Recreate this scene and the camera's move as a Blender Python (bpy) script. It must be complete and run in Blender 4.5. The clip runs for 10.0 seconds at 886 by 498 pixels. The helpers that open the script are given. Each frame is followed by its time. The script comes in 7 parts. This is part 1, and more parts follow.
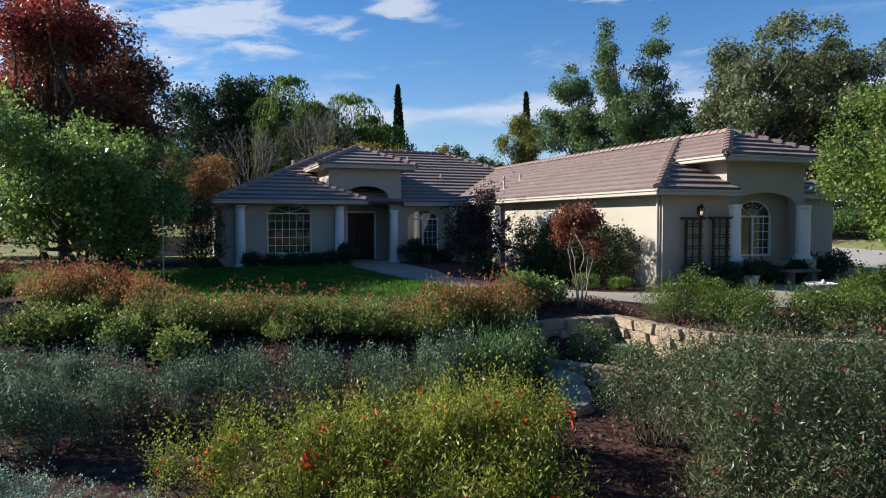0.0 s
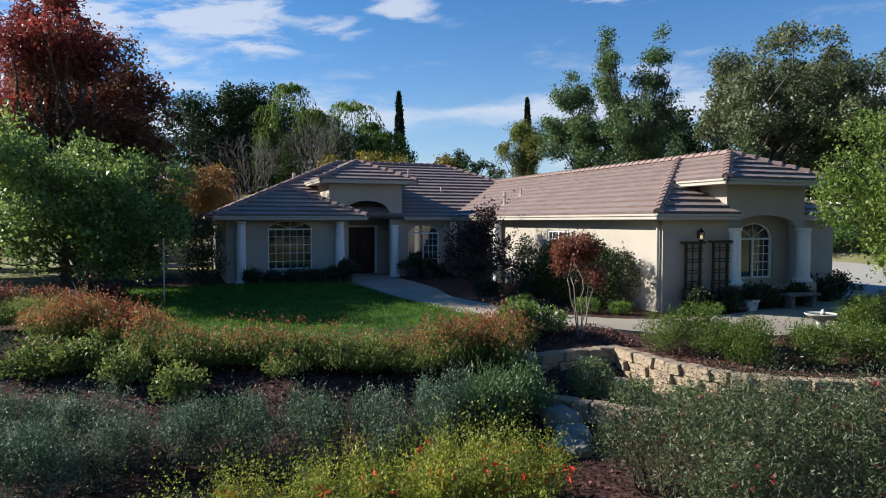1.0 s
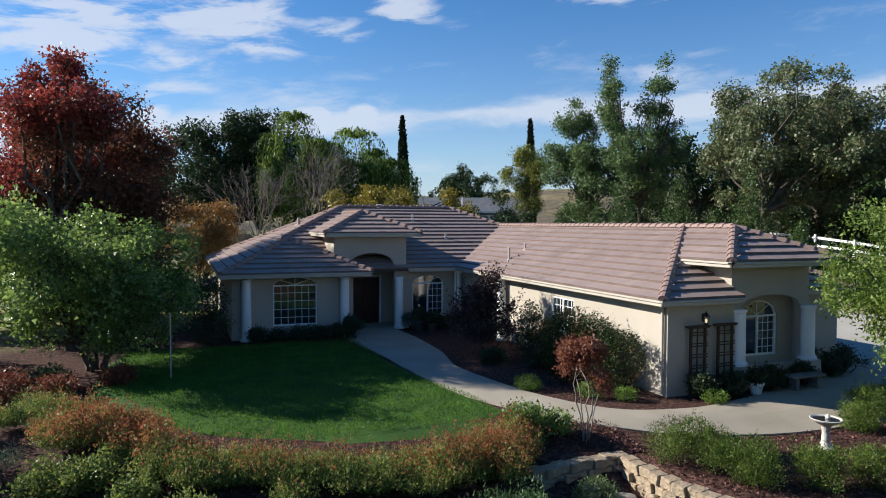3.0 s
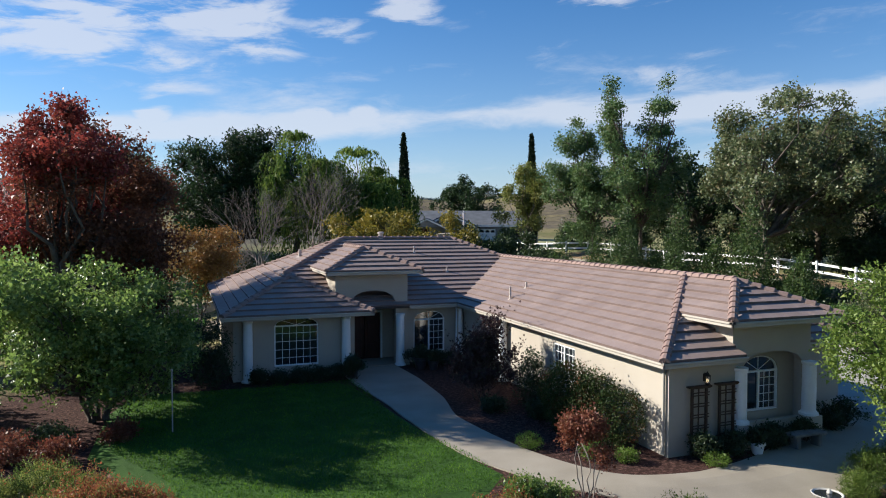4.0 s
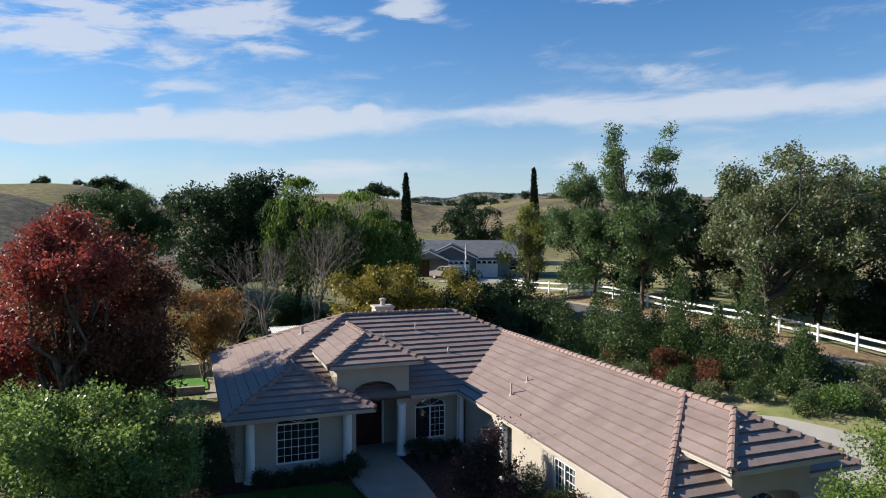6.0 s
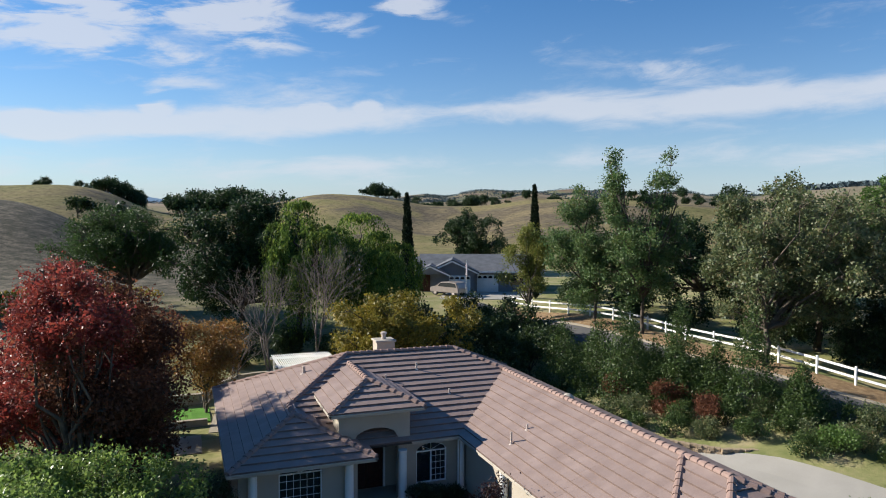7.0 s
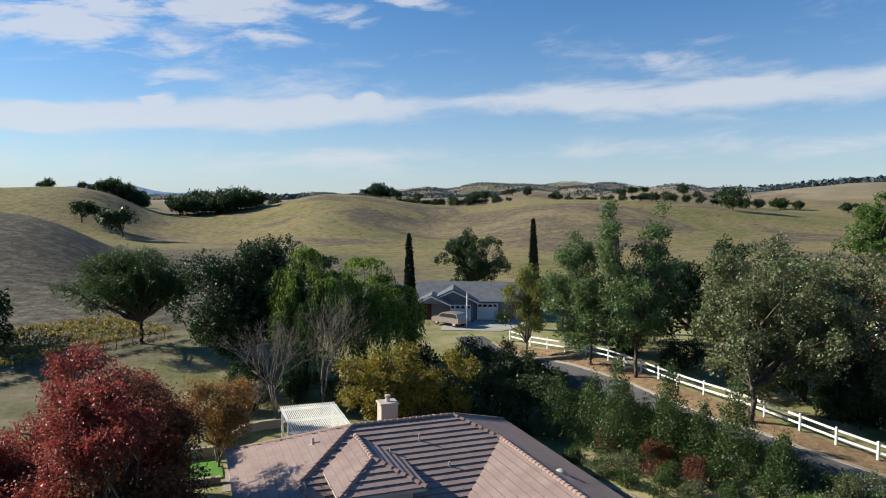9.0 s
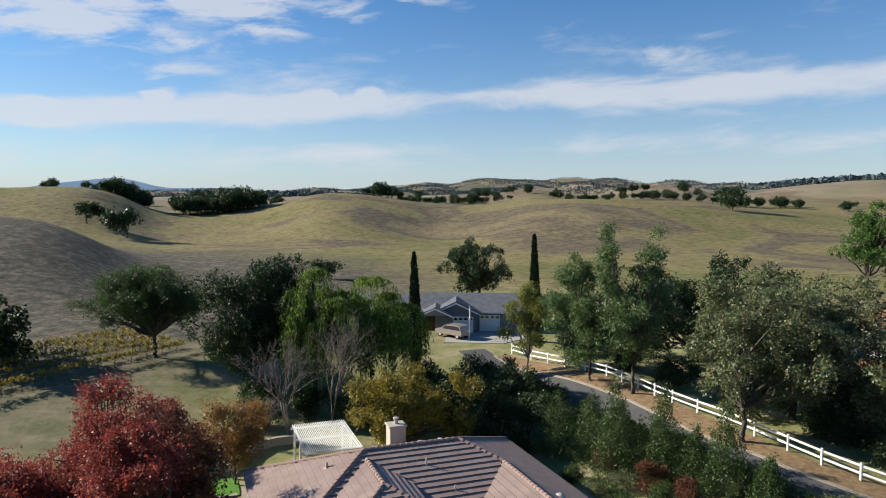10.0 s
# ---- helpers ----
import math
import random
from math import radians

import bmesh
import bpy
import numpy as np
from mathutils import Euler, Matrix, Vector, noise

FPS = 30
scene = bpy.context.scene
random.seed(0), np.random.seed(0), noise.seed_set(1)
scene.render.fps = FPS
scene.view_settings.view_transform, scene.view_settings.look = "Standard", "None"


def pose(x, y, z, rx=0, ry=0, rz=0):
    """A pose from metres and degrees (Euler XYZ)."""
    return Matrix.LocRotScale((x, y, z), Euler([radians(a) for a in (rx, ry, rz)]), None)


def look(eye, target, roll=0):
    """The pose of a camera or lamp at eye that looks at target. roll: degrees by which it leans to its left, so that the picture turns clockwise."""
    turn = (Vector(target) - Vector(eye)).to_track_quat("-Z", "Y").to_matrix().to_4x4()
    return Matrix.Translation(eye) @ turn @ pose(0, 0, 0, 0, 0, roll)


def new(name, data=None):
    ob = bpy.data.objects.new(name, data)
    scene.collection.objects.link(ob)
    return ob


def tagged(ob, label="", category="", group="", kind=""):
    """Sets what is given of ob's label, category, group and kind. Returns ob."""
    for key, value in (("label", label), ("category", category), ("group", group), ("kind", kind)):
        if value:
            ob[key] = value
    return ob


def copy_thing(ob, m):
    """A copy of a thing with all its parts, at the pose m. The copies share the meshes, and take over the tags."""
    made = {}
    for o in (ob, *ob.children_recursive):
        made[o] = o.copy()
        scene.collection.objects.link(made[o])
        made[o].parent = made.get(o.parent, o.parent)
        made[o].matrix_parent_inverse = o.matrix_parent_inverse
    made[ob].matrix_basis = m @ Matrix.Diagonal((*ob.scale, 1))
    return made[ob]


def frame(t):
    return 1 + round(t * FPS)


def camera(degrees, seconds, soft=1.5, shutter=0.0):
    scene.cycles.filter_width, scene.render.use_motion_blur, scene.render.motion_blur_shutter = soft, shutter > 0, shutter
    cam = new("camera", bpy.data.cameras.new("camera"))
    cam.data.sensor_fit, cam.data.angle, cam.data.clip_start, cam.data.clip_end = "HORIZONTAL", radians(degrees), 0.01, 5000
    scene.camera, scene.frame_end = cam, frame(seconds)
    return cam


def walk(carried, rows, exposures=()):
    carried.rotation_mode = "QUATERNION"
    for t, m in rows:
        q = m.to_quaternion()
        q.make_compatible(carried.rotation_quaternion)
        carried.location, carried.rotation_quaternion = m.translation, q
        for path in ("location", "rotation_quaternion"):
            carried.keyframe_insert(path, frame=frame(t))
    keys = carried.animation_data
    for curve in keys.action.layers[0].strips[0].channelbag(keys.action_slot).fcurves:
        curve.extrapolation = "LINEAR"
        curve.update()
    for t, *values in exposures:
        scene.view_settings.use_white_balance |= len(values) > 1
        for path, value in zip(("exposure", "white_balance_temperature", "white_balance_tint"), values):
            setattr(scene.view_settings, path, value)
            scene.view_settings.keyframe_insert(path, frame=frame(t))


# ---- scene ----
cam = camera(66.1, 10.0, soft=1.0)
METRES, EYE, TILT, LEAN, TURN = 19.5, 1.8, -2.3, 0.0, -21.3
ROWS = [
    (0.0, 0.0, 0.0, 0.0, 0.0, 0.0, 0.0),
    (0.5, 0.001, -0.0005, 0.0146, 0.06, -0.0, -0.02),
    (1.0, 0.0013, -0.0012, 0.033, 0.09, 0.01, -0.08),
    (1.5, -0.0009, -0.0026, 0.0558, 0.15, 0.02, -0.11),
    (2.0, -0.003, -0.0047, 0.0827, 0.21, 0.04, -0.16),
    (2.5, -0.0031, -0.0054, 0.1133, 0.25, 0.08, -0.15),
    (4.0, -0.004, -0.0066, 0.23, 0.38, 0.21, -0.17),
    (4.5, -0.0035, -0.0083, 0.2778, 0.45, 0.24, -0.19),
    (5.0, -0.002, -0.0092, 0.3294, 0.52, 0.22, -0.2),
    (5.5, -0.0019, -0.0103, 0.3848, 0.56, 0.16, -0.24),
    (7.0, -0.0017, -0.024, 0.5575, 0.69, -0.22, -0.28),
    (7.5, -0.0022, -0.0373, 0.6187, 0.71, -0.36, -0.29),
    (8.0, -0.001, -0.057, 0.6801, 0.74, -0.52, -0.28),
    (8.5, 0.001, -0.0882, 0.7422, 0.77, -0.68, -0.27),
    (9.0, -0.0005, -0.1307, 0.8043, 0.79, -0.89, -0.28),
    (9.5, -0.0056, -0.1847, 0.8668, 0.81, -1.09, -0.3),
    (10.0, -0.0163, -0.2457, 0.9275, 0.86, -1.3, -0.32),
]
walk(cam, [(t, pose(0, 0, EYE, TILT, LEAN, TURN) @ pose(METRES * x, METRES * y, METRES * z, 90 + pitch, roll, yaw)) for t, x, y, z, yaw, pitch, roll in ROWS],
     exposures=[(0.0, 0.94, 6250, 10), (5.0, 0.90, 6350, 10), (10.0, 0.84, 6650, 10)])

# ---------------------------------------------------------------- light
SUN_DIR = Vector((-0.745, 0.50, 0.45)).normalized()          # towards the sun
sun_data = bpy.data.lights.new("sun", "SUN")
sun_data.energy, sun_data.angle, sun_data.color = 5.0, radians(0.53), (1.0, 0.93, 0.82)
sun_ob = new("sun", sun_data)
sun_ob.matrix_world = look(SUN_DIR * 50, (0, 0, 0))

world = bpy.data.worlds.new("sky")
scene.world = world
world.use_nodes = True


def build_sky():
    nt = world.node_tree
    nt.nodes.clear()
    N, L = nt.nodes.new, nt.links.new
    out, bg = N("ShaderNodeOutputWorld"), N("ShaderNodeBackground")
    sky = N("ShaderNodeTexSky")
    sky.sky_type, sky.sun_disc = "NISHITA", False
    sky.sun_elevation = math.asin(SUN_DIR.z)
    sky.sun_rotation = math.atan2(SUN_DIR.x, SUN_DIR.y)
    sky.air_density, sky.dust_density, sky.ozone_density, sky.altitude = 1.0, 0.0, 3.6, 300
    co, sep = N("ShaderNodeTexCoord"), N("ShaderNodeSeparateXYZ")
    L(co.outputs["Generated"], sep.inputs[0])

    def m(op, a, b=None, c=None, clamp=False):
        n = N("ShaderNodeMath")
        n.operation, n.use_clamp = op, clamp
        for k, v in enumerate((a, b, c)):
            if v is None:
                continue
            if isinstance(v, (int, float)):
                n.inputs[k].default_value = v
            else:
                L(v, n.inputs[k])
        return n.outputs[0]

    az, el = m("ARCTAN2", sep.outputs[0], sep.outputs[1]), m("ARCSINE", sep.outputs[2])
    comb = N("ShaderNodeCombineXYZ")
    L(m("MULTIPLY", az, 3.2), comb.inputs[0])
    L(m("SUBTRACT", m("MULTIPLY", el, 13.0), m("MULTIPLY", az, 0.7)), comb.inputs[1])

    def noise_at(scale, detail, rough, dist, seed):
        t = N("ShaderNodeTexNoise")
        t.noise_dimensions = "4D"
        t.inputs["Scale"].default_value, t.inputs["Detail"].default_value = scale, detail
        t.inputs["Roughness"].default_value, t.inputs["Distortion"].default_value = rough, dist
        t.inputs["W"].default_value = seed
        L(comb.outputs[0], t.inputs["Vector"])
        return t.outputs["Fac"]

    def belt(base, slope, width):
        off = m("DIVIDE", m("SUBTRACT", el, m("MULTIPLY_ADD", m("MINIMUM", az, 0.52), slope, base)), width)
        return m("DIVIDE", 1.0, m("ADD", 1.0, m("POWER", m("ABSOLUTE", off), 3.0)))

    def step_up(v, lo, hi):
        r = N("ShaderNodeMapRange")
        r.interpolation_type = "SMOOTHSTEP"
        r.inputs[1].default_value, r.inputs[2].default_value = lo, hi
        L(v, r.inputs[0])
        return r.outputs[0]

    big, fine = noise_at(1.1, 3, 0.5, 0.4, 3.7), noise_at(3.1, 10, 0.63, 0.5, 1.3)
    mix = m("ADD", m("MULTIPLY", big, 0.5), m("MULTIPLY", fine, 0.5))
    mix = m("MULTIPLY_ADD", belt(0.127, 0.062, 0.019), 0.29, mix)
    mix = m("MULTIPLY_ADD", belt(0.070, 0.035, 0.016), 0.10, mix)
    west = m("MULTIPLY", step_up(el, 0.155, 0.20), m("SUBTRACT", 1.0, step_up(az, 0.02, 0.42)))
    mix = m("MULTIPLY_ADD", west, 0.07, mix)
    # single clouds: azimuth, elevation, half widths in degrees, density
    clouds = ((-10.1, 6.6, 3.0, 1.2, 0.36), (-2.1, 8.8, 1.6, 1.2, 0.31), (10.2, 8.9, 1.7, 0.7, 0.26), (14.3, 9.2, 1.4, 0.7, 0.26),
              (-9.6, 14.0, 9.0, 2.2, 0.21), (-2.6, 15.7, 9.0, 1.9, 0.22), (4.2, 17.2, 5.4, 1.3, 0.19), (-4.2, 12.2, 9.5, 1.3, 0.18), (-1.0, 10.5, 4.2, 0.9, 0.11),
              (5.6, 14.0, 4.8, 1.4, 0.19), (5.4, 15.9, 4.4, 1.3, 0.18), (12.3, 15.5, 3.6, 1.4, 0.19), (17.6, 17.3, 3.8, 2.0, 0.23), (34.6, 18.2, 6.2, 2.0, 0.23),
              (39.0, 11.6, 5.4, 1.1, 0.10), (20.5, 12.4, 4.6, 1.1, 0.08))
    for pa, pe, wa, we, amount in clouds:
        da, de = m("DIVIDE", m("SUBTRACT", az, radians(pa)), radians(wa)), m("DIVIDE", m("SUBTRACT", el, radians(pe)), radians(we))
        round_off = m("ADD", m("MULTIPLY", da, da), m("MULTIPLY", de, de))
        near = m("MULTIPLY", m("SUBTRACT", 1.0, round_off, clamp=True), m("MULTIPLY_ADD", fine, 4.2, -1.45, clamp=True))
        mix = m("MULTIPLY_ADD", near, amount, mix)
    mix = m("MULTIPLY_ADD", step_up(el, 0.36, 0.62), -0.22, mix)          # clear blue overhead
    ramp = N("ShaderNodeValToRGB")
    ramp.color_ramp.interpolation = "EASE"
    ramp.color_ramp.elements[0].position, ramp.color_ramp.elements[1].position = 0.535, 0.80
    ramp.color_ramp.elements[0].color, ramp.color_ramp.elements[1].color = (0, 0, 0, 1), (0.74, 0.74, 0.74, 1)
    L(mix, ramp.inputs[0])
    haze = m("MULTIPLY", m("POWER", m("SUBTRACT", 1.0, m("MAXIMUM", sep.outputs[2], 0.0), clamp=True), 9.0), 0.88)
    blue = N("ShaderNodeHueSaturation")
    blue.inputs["Hue"].default_value = 0.504
    blue.inputs["Saturation"].default_value, blue.inputs["Value"].default_value = 1.25, 1.52
    L(sky.outputs[0], blue.inputs["Color"])
    blend = N("ShaderNodeMix")
    blend.data_type = "RGBA"
    veil = N("ShaderNodeMix")
    veil.data_type = "RGBA"
    L(haze, veil.inputs[0])
    L(blue.outputs[0], veil.inputs[6])
    veil.inputs[7].default_value = (5.1, 5.95, 7.4, 1)
    L(ramp.outputs[0], blend.inputs[0])
    L(veil.outputs[2], blend.inputs[6])
    blend.inputs[7].default_value = (8.0, 8.4, 9.2, 1)
    L(blend.outputs[2], bg.inputs["Color"])
    bg.inputs["Strength"].default_value = 0.049
    L(bg.outputs[0], out.inputs["Surface"])


build_sky()

# ---------------------------------------------------------------- materials
MATS = {}


def node_mat(name):
    mt = bpy.data.materials.new(name)
    mt.use_nodes = True
    nt = mt.node_tree
    bsdf = nt.nodes["Principled BSDF"]
    MATS[name] = mt
    return mt, nt, bsdf, nt.nodes.new, nt.links.new


def mottled(name, c1, c2, scale=1.5, rough=0.8, fine=25.0, bump=0.15, metal=0.0, spread=0.25, piece=0.0, c3=None, bump_dist=0.02, seedw=0.0):
    """A surface of two mixed tones at a coarse scale, broken by fine grain and relief; piece: variation from piece to piece."""
    mt, nt, b, N, L = node_mat(name)
    co = N("ShaderNodeTexCoord")
    n1, n2 = N("ShaderNodeTexNoise"), N("ShaderNodeTexNoise")
    n1.inputs["Scale"].default_value, n1.inputs["Detail"].default_value = scale, 5
    n2.inputs["Scale"].default_value, n2.inputs["Detail"].default_value = fine, 4
    L(co.outputs["Object"], n1.inputs["Vector"])
    L(co.outputs["Object"], n2.inputs["Vector"])
    ramp = N("ShaderNodeValToRGB")
    e = ramp.color_ramp.elements
    e[0].position, e[1].position = 0.5 - spread, 0.5 + spread
    e[0].color, e[1].color = (*c1, 1), (*c2, 1)
    if c3:
        e3 = e.new(0.5 + spread * 1.6)
        e3.color = (*c3, 1)
    add = N("ShaderNodeMath")
    add.operation = "MULTIPLY_ADD"
    L(n2.outputs["Fac"], add.inputs[0])
    add.inputs[1].default_value = 0.45
    sub = N("ShaderNodeMath")
    sub.operation = "SUBTRACT"
    L(n1.outputs["Fac"], sub.inputs[0])
    sub.inputs[1].default_value = 0.225
    L(sub.outputs[0], add.inputs[2])
    L(add.outputs[0], ramp.inputs[0])
    colour = ramp.outputs[0]
    if piece:
        geo = N("ShaderNodeNewGeometry")
        mr = N("ShaderNodeMapRange")
        mr.inputs[3].default_value, mr.inputs[4].default_value = 1 - piece, 1 + piece
        L(geo.outputs["Random Per Island"], mr.inputs[0])
        hsv = N("ShaderNodeHueSaturation")
        L(mr.outputs[0], hsv.inputs["Value"])
        L(colour, hsv.inputs["Color"])
        colour = hsv.outputs[0]
    L(colour, b.inputs["Base Color"])
    b.inputs["Roughness"].default_value, b.inputs["Metallic"].default_value = rough, metal
    b.inputs["Specular IOR Level"].default_value = 0.3
    if bump:
        bp = N("ShaderNodeBump")
        bp.inputs["Strength"].default_value, bp.inputs["Distance"].default_value = bump, bump_dist
        L(n2.outputs["Fac"], bp.inputs["Height"])
        L(bp.outputs[0], b.inputs["Normal"])
    return mt


def leafy(name, tones, gloss=0.45, passed=0.35, rough=0.5):
    """Leaves: the tone changes from leaf to leaf, and some light passes through."""
    mt, nt, b, N, L = node_mat(name)
    geo, ramp = N("ShaderNodeNewGeometry"), N("ShaderNodeValToRGB")
    e = ramp.color_ramp.elements
    e[0].position, e[0].color = 0.0, (*tones[0], 1)
    e[1].position, e[1].color = 1.0, (*tones[-1], 1)
    for k, c in enumerate(tones[1:-1], 1):
        e.new(k / (len(tones) - 1)).color = (*c, 1)
    co, nz = N("ShaderNodeTexCoord"), N("ShaderNodeTexNoise")
    nz.inputs["Scale"].default_value, nz.inputs["Detail"].default_value = 1.6, 3
    L(co.outputs["Object"], nz.inputs["Vector"])
    mixf = N("ShaderNodeMath")
    mixf.operation = "MULTIPLY_ADD"
    L(nz.outputs["Fac"], mixf.inputs[0])
    mixf.inputs[1].default_value = 1.3
    half = N("ShaderNodeMath")
    half.operation = "MULTIPLY_ADD"
    L(geo.outputs["Random Per Island"], half.inputs[0])
    half.inputs[1].default_value, half.inputs[2].default_value = 0.6, -0.45
    L(half.outputs[0], mixf.inputs[2])
    L(mixf.outputs[0], ramp.inputs[0])
    L(ramp.outputs[0], b.inputs["Base Color"])
    b.inputs["Roughness"].default_value = rough
    b.inputs["Specular IOR Level"].default_value = gloss
    tr, mx = N("ShaderNodeBsdfTranslucent"), N("ShaderNodeMixShader")
    L(ramp.outputs[0], tr.inputs["Color"])
    mx.inputs[0].default_value = passed
    L(b.outputs[0], mx.inputs[1])
    L(tr.outputs[0], mx.inputs[2])
    L(mx.outputs[0], nt.nodes["Material Output"].inputs["Surface"])
    return mt


def plain(name, c, rough=0.6, metal=0.0, emit=0.0):
    mt, nt, b, N, L = node_mat(name)
    b.inputs["Base Color"].default_value = (*c, 1)
    b.inputs["Roughness"].default_value, b.inputs["Metallic"].default_value = rough, metal
    if emit:
        b.inputs["Emission Color"].default_value, b.inputs["Emission Strength"].default_value = (*c, 1), emit
    return mt


STUCCO = mottled("stucco", (0.36, 0.32, 0.262), (0.43, 0.385, 0.318), 0.7, 0.9, 60, 0.25)
CREAM = mottled("cream_paint", (0.37, 0.335, 0.28), (0.45, 0.41, 0.345), 1.2, 0.6, 30, 0.05)
WHITE = mottled("white_paint", (0.72, 0.72, 0.70), (0.82, 0.82, 0.80), 1.5, 0.5, 30, 0.05)
TILE = mottled("roof_tile", (0.225, 0.165, 0.142), (0.31, 0.235, 0.205), 0.9, 0.52, 18, 0.3, piece=0.05)
TILE.node_tree.nodes["Principled BSDF"].inputs["Specular IOR Level"].default_value = 0.36
# course lips darker than the tile: shade of the overlap put into the colour
TILE_LIP_SHADE = mottled("tile_lip_shade", (0.115, 0.082, 0.070), (0.17, 0.122, 0.105), 2.0, 0.95, 30, 0.2)
DECK = plain("roof_deck", (0.05, 0.04, 0.035), 0.9)
CAP = mottled("ridge_tile", (0.24, 0.16, 0.135), (0.34, 0.245, 0.21), 1.4, 0.85, 20, 0.3, piece=0.15)
GLASS = plain("window_glass", (0.02, 0.025, 0.03), 0.03)
GLASS.node_tree.nodes["Principled BSDF"].inputs["IOR"].default_value = 1.7
GLASS.node_tree.nodes["Principled BSDF"].inputs["Specular IOR Level"].default_value = 0.6
DOORWOOD = mottled("door_wood", (0.035, 0.012, 0.008), (0.07, 0.022, 0.014), 4, 0.45, 40, 0.2)
IRON = mottled("dark_iron", (0.02, 0.016, 0.013), (0.035, 0.028, 0.022), 6, 0.6, 60, 0.2)
CONCRETE = mottled("path_concrete", (0.27, 0.235, 0.18), (0.35, 0.31, 0.245), 0.8, 0.9, 30, 0.2)
DRIVE = mottled("drive_concrete", (0.30, 0.285, 0.25), (0.38, 0.36, 0.32), 0.4, 0.9, 20, 0.15)
ASPHALT = mottled("asphalt", (0.07, 0.07, 0.072), (0.11, 0.108, 0.105), 0.5, 0.9, 40, 0.3)
BLOCK = mottled("wall_block", (0.27, 0.205, 0.135), (0.41, 0.325, 0.225), 1.2, 0.92, 14, 0.7, piece=0.2, bump_dist=0.05)
LITTER = mottled("leaf_litter", (0.15, 0.09, 0.045), (0.33, 0.235, 0.13), 2.5, 0.95, 22, 0.9, bump_dist=0.06, c3=(0.42, 0.32, 0.19))
BARK = mottled("bark", (0.05, 0.04, 0.03), (0.12, 0.10, 0.08), 3, 0.95, 30, 0.8)
TWIG = mottled("grey_twig", (0.13, 0.11, 0.095), (0.24, 0.20, 0.175), 3, 0.95, 30, 0.3)
PALEBARK = mottled("pale_bark", (0.17, 0.14, 0.115), (0.27, 0.23, 0.195), 3, 0.95, 30, 0.5)
LAWN = mottled("lawn_grass", (0.022, 0.062, 0.007), (0.054, 0.135, 0.014), 0.6, 0.95, 60, 0.8, bump_dist=0.05)


def ground_material():
    mt, nt, b, N, L = node_mat("ground_cover")
    co = N("ShaderNodeTexCoord")

    def nz(scale, detail=6, rough=0.55, dist=0.0):
        t = N("ShaderNodeTexNoise")
        t.inputs["Scale"].default_value, t.inputs["Detail"].default_value = scale, detail
        t.inputs["Roughness"].default_value, t.inputs["Distortion"].default_value = rough, dist
        L(co.outputs["Object"], t.inputs["Vector"])
        return t.outputs["Fac"]

    def ramp(f, stops):
        r = N("ShaderNodeValToRGB")
        el = r.color_ramp.elements
        el[0].position, el[0].color = stops[0][0], (*stops[0][1], 1)
        el[1].position, el[1].color = stops[-1][0], (*stops[-1][1], 1)
        for p, c in stops[1:-1]:
            el.new(p).color = (*c, 1)
        L(f, r.inputs[0])
        return r.outputs[0]

    def mixc(f, a, c):
        n = N("ShaderNodeMix")
        n.data_type = "RGBA"
        L(f, n.inputs[0])
        L(a, n.inputs[6])
        L(c, n.inputs[7])
        return n.outputs[2]

    mulch = ramp(nz(9, 8, 0.7), [(0.3, (0.016, 0.009, 0.007)), (0.5, (0.055, 0.029, 0.023)), (0.66, (0.16, 0.088, 0.072))])
    straw = ramp(nz(0.35, 8, 0.65), [(0.3, (0.13, 0.16, 0.055)), (0.48, (0.235, 0.235, 0.10)), (0.62, (0.33, 0.285, 0.165)), (0.75, (0.24, 0.22, 0.10))])
    hill = ramp(nz(0.011, 9, 0.62, 0.6), [(0.30, (0.125, 0.13, 0.05)), (0.42, (0.18, 0.17, 0.07)), (0.50, (0.225, 0.19, 0.092)), (0.57, (0.125, 0.105, 0.075)), (0.63, (0.20, 0.165, 0.095)), (0.74, (0.26, 0.205, 0.12))])
    hillfine = ramp(nz(0.35, 12, 0.82), [(0.38, (0.25, 0.25, 0.27)), (0.5, (0.85, 0.84, 0.82)), (0.64, (1.3, 1.28, 1.2))])
    mul = N("ShaderNodeMix")
    mul.data_type, mul.blend_type = "RGBA", "MULTIPLY"
    mul.inputs[0].default_value = 0.8
    L(hill, mul.inputs[6])
    L(hillfine, mul.inputs[7])
    sep = N("ShaderNodeSeparateXYZ")
    L(co.outputs["Object"], sep.inputs[0])

    def far(ox, oy, r0, r1):
        vm = N("ShaderNodeVectorMath")
        vm.operation = "DISTANCE"
        flat = N("ShaderNodeCombineXYZ")
        L(sep.outputs[0], flat.inputs[0])
        L(sep.outputs[1], flat.inputs[1])
        L(flat.outputs[0], vm.inputs[0])
        vm.inputs[1].default_value = (ox, oy, 0)
        mr = N("ShaderNodeMapRange")
        mr.inputs[1].default_value, mr.inputs[2].default_value = r0, r1
        L(vm.outputs["Value"], mr.inputs[0])
        return mr.outputs[0]

    c = mixc(far(7, 15, 18, 22), mulch, straw)
    scrub = ramp(nz(0.45, 12, 0.84), [(0.38, (0.022, 0.026, 0.018)), (0.5, (0.085, 0.078, 0.056)), (0.63, (0.21, 0.17, 0.125))])
    c = mixc(far(8, 30, 80, 110), c, mul.outputs[2])
    edge = N("ShaderNodeMath")
    edge.operation = "MULTIPLY_ADD"
    L(nz(0.02, 6, 0.6), edge.inputs[0])
    edge.inputs[1].default_value = 0.5
    L(far(-50, 150, 62, 150), edge.inputs[2])
    keep = N("ShaderNodeMapRange")
    keep.inputs[1].default_value, keep.inputs[2].default_value = 0.45, 0.85
    L(edge.outputs[0], keep.inputs[0])
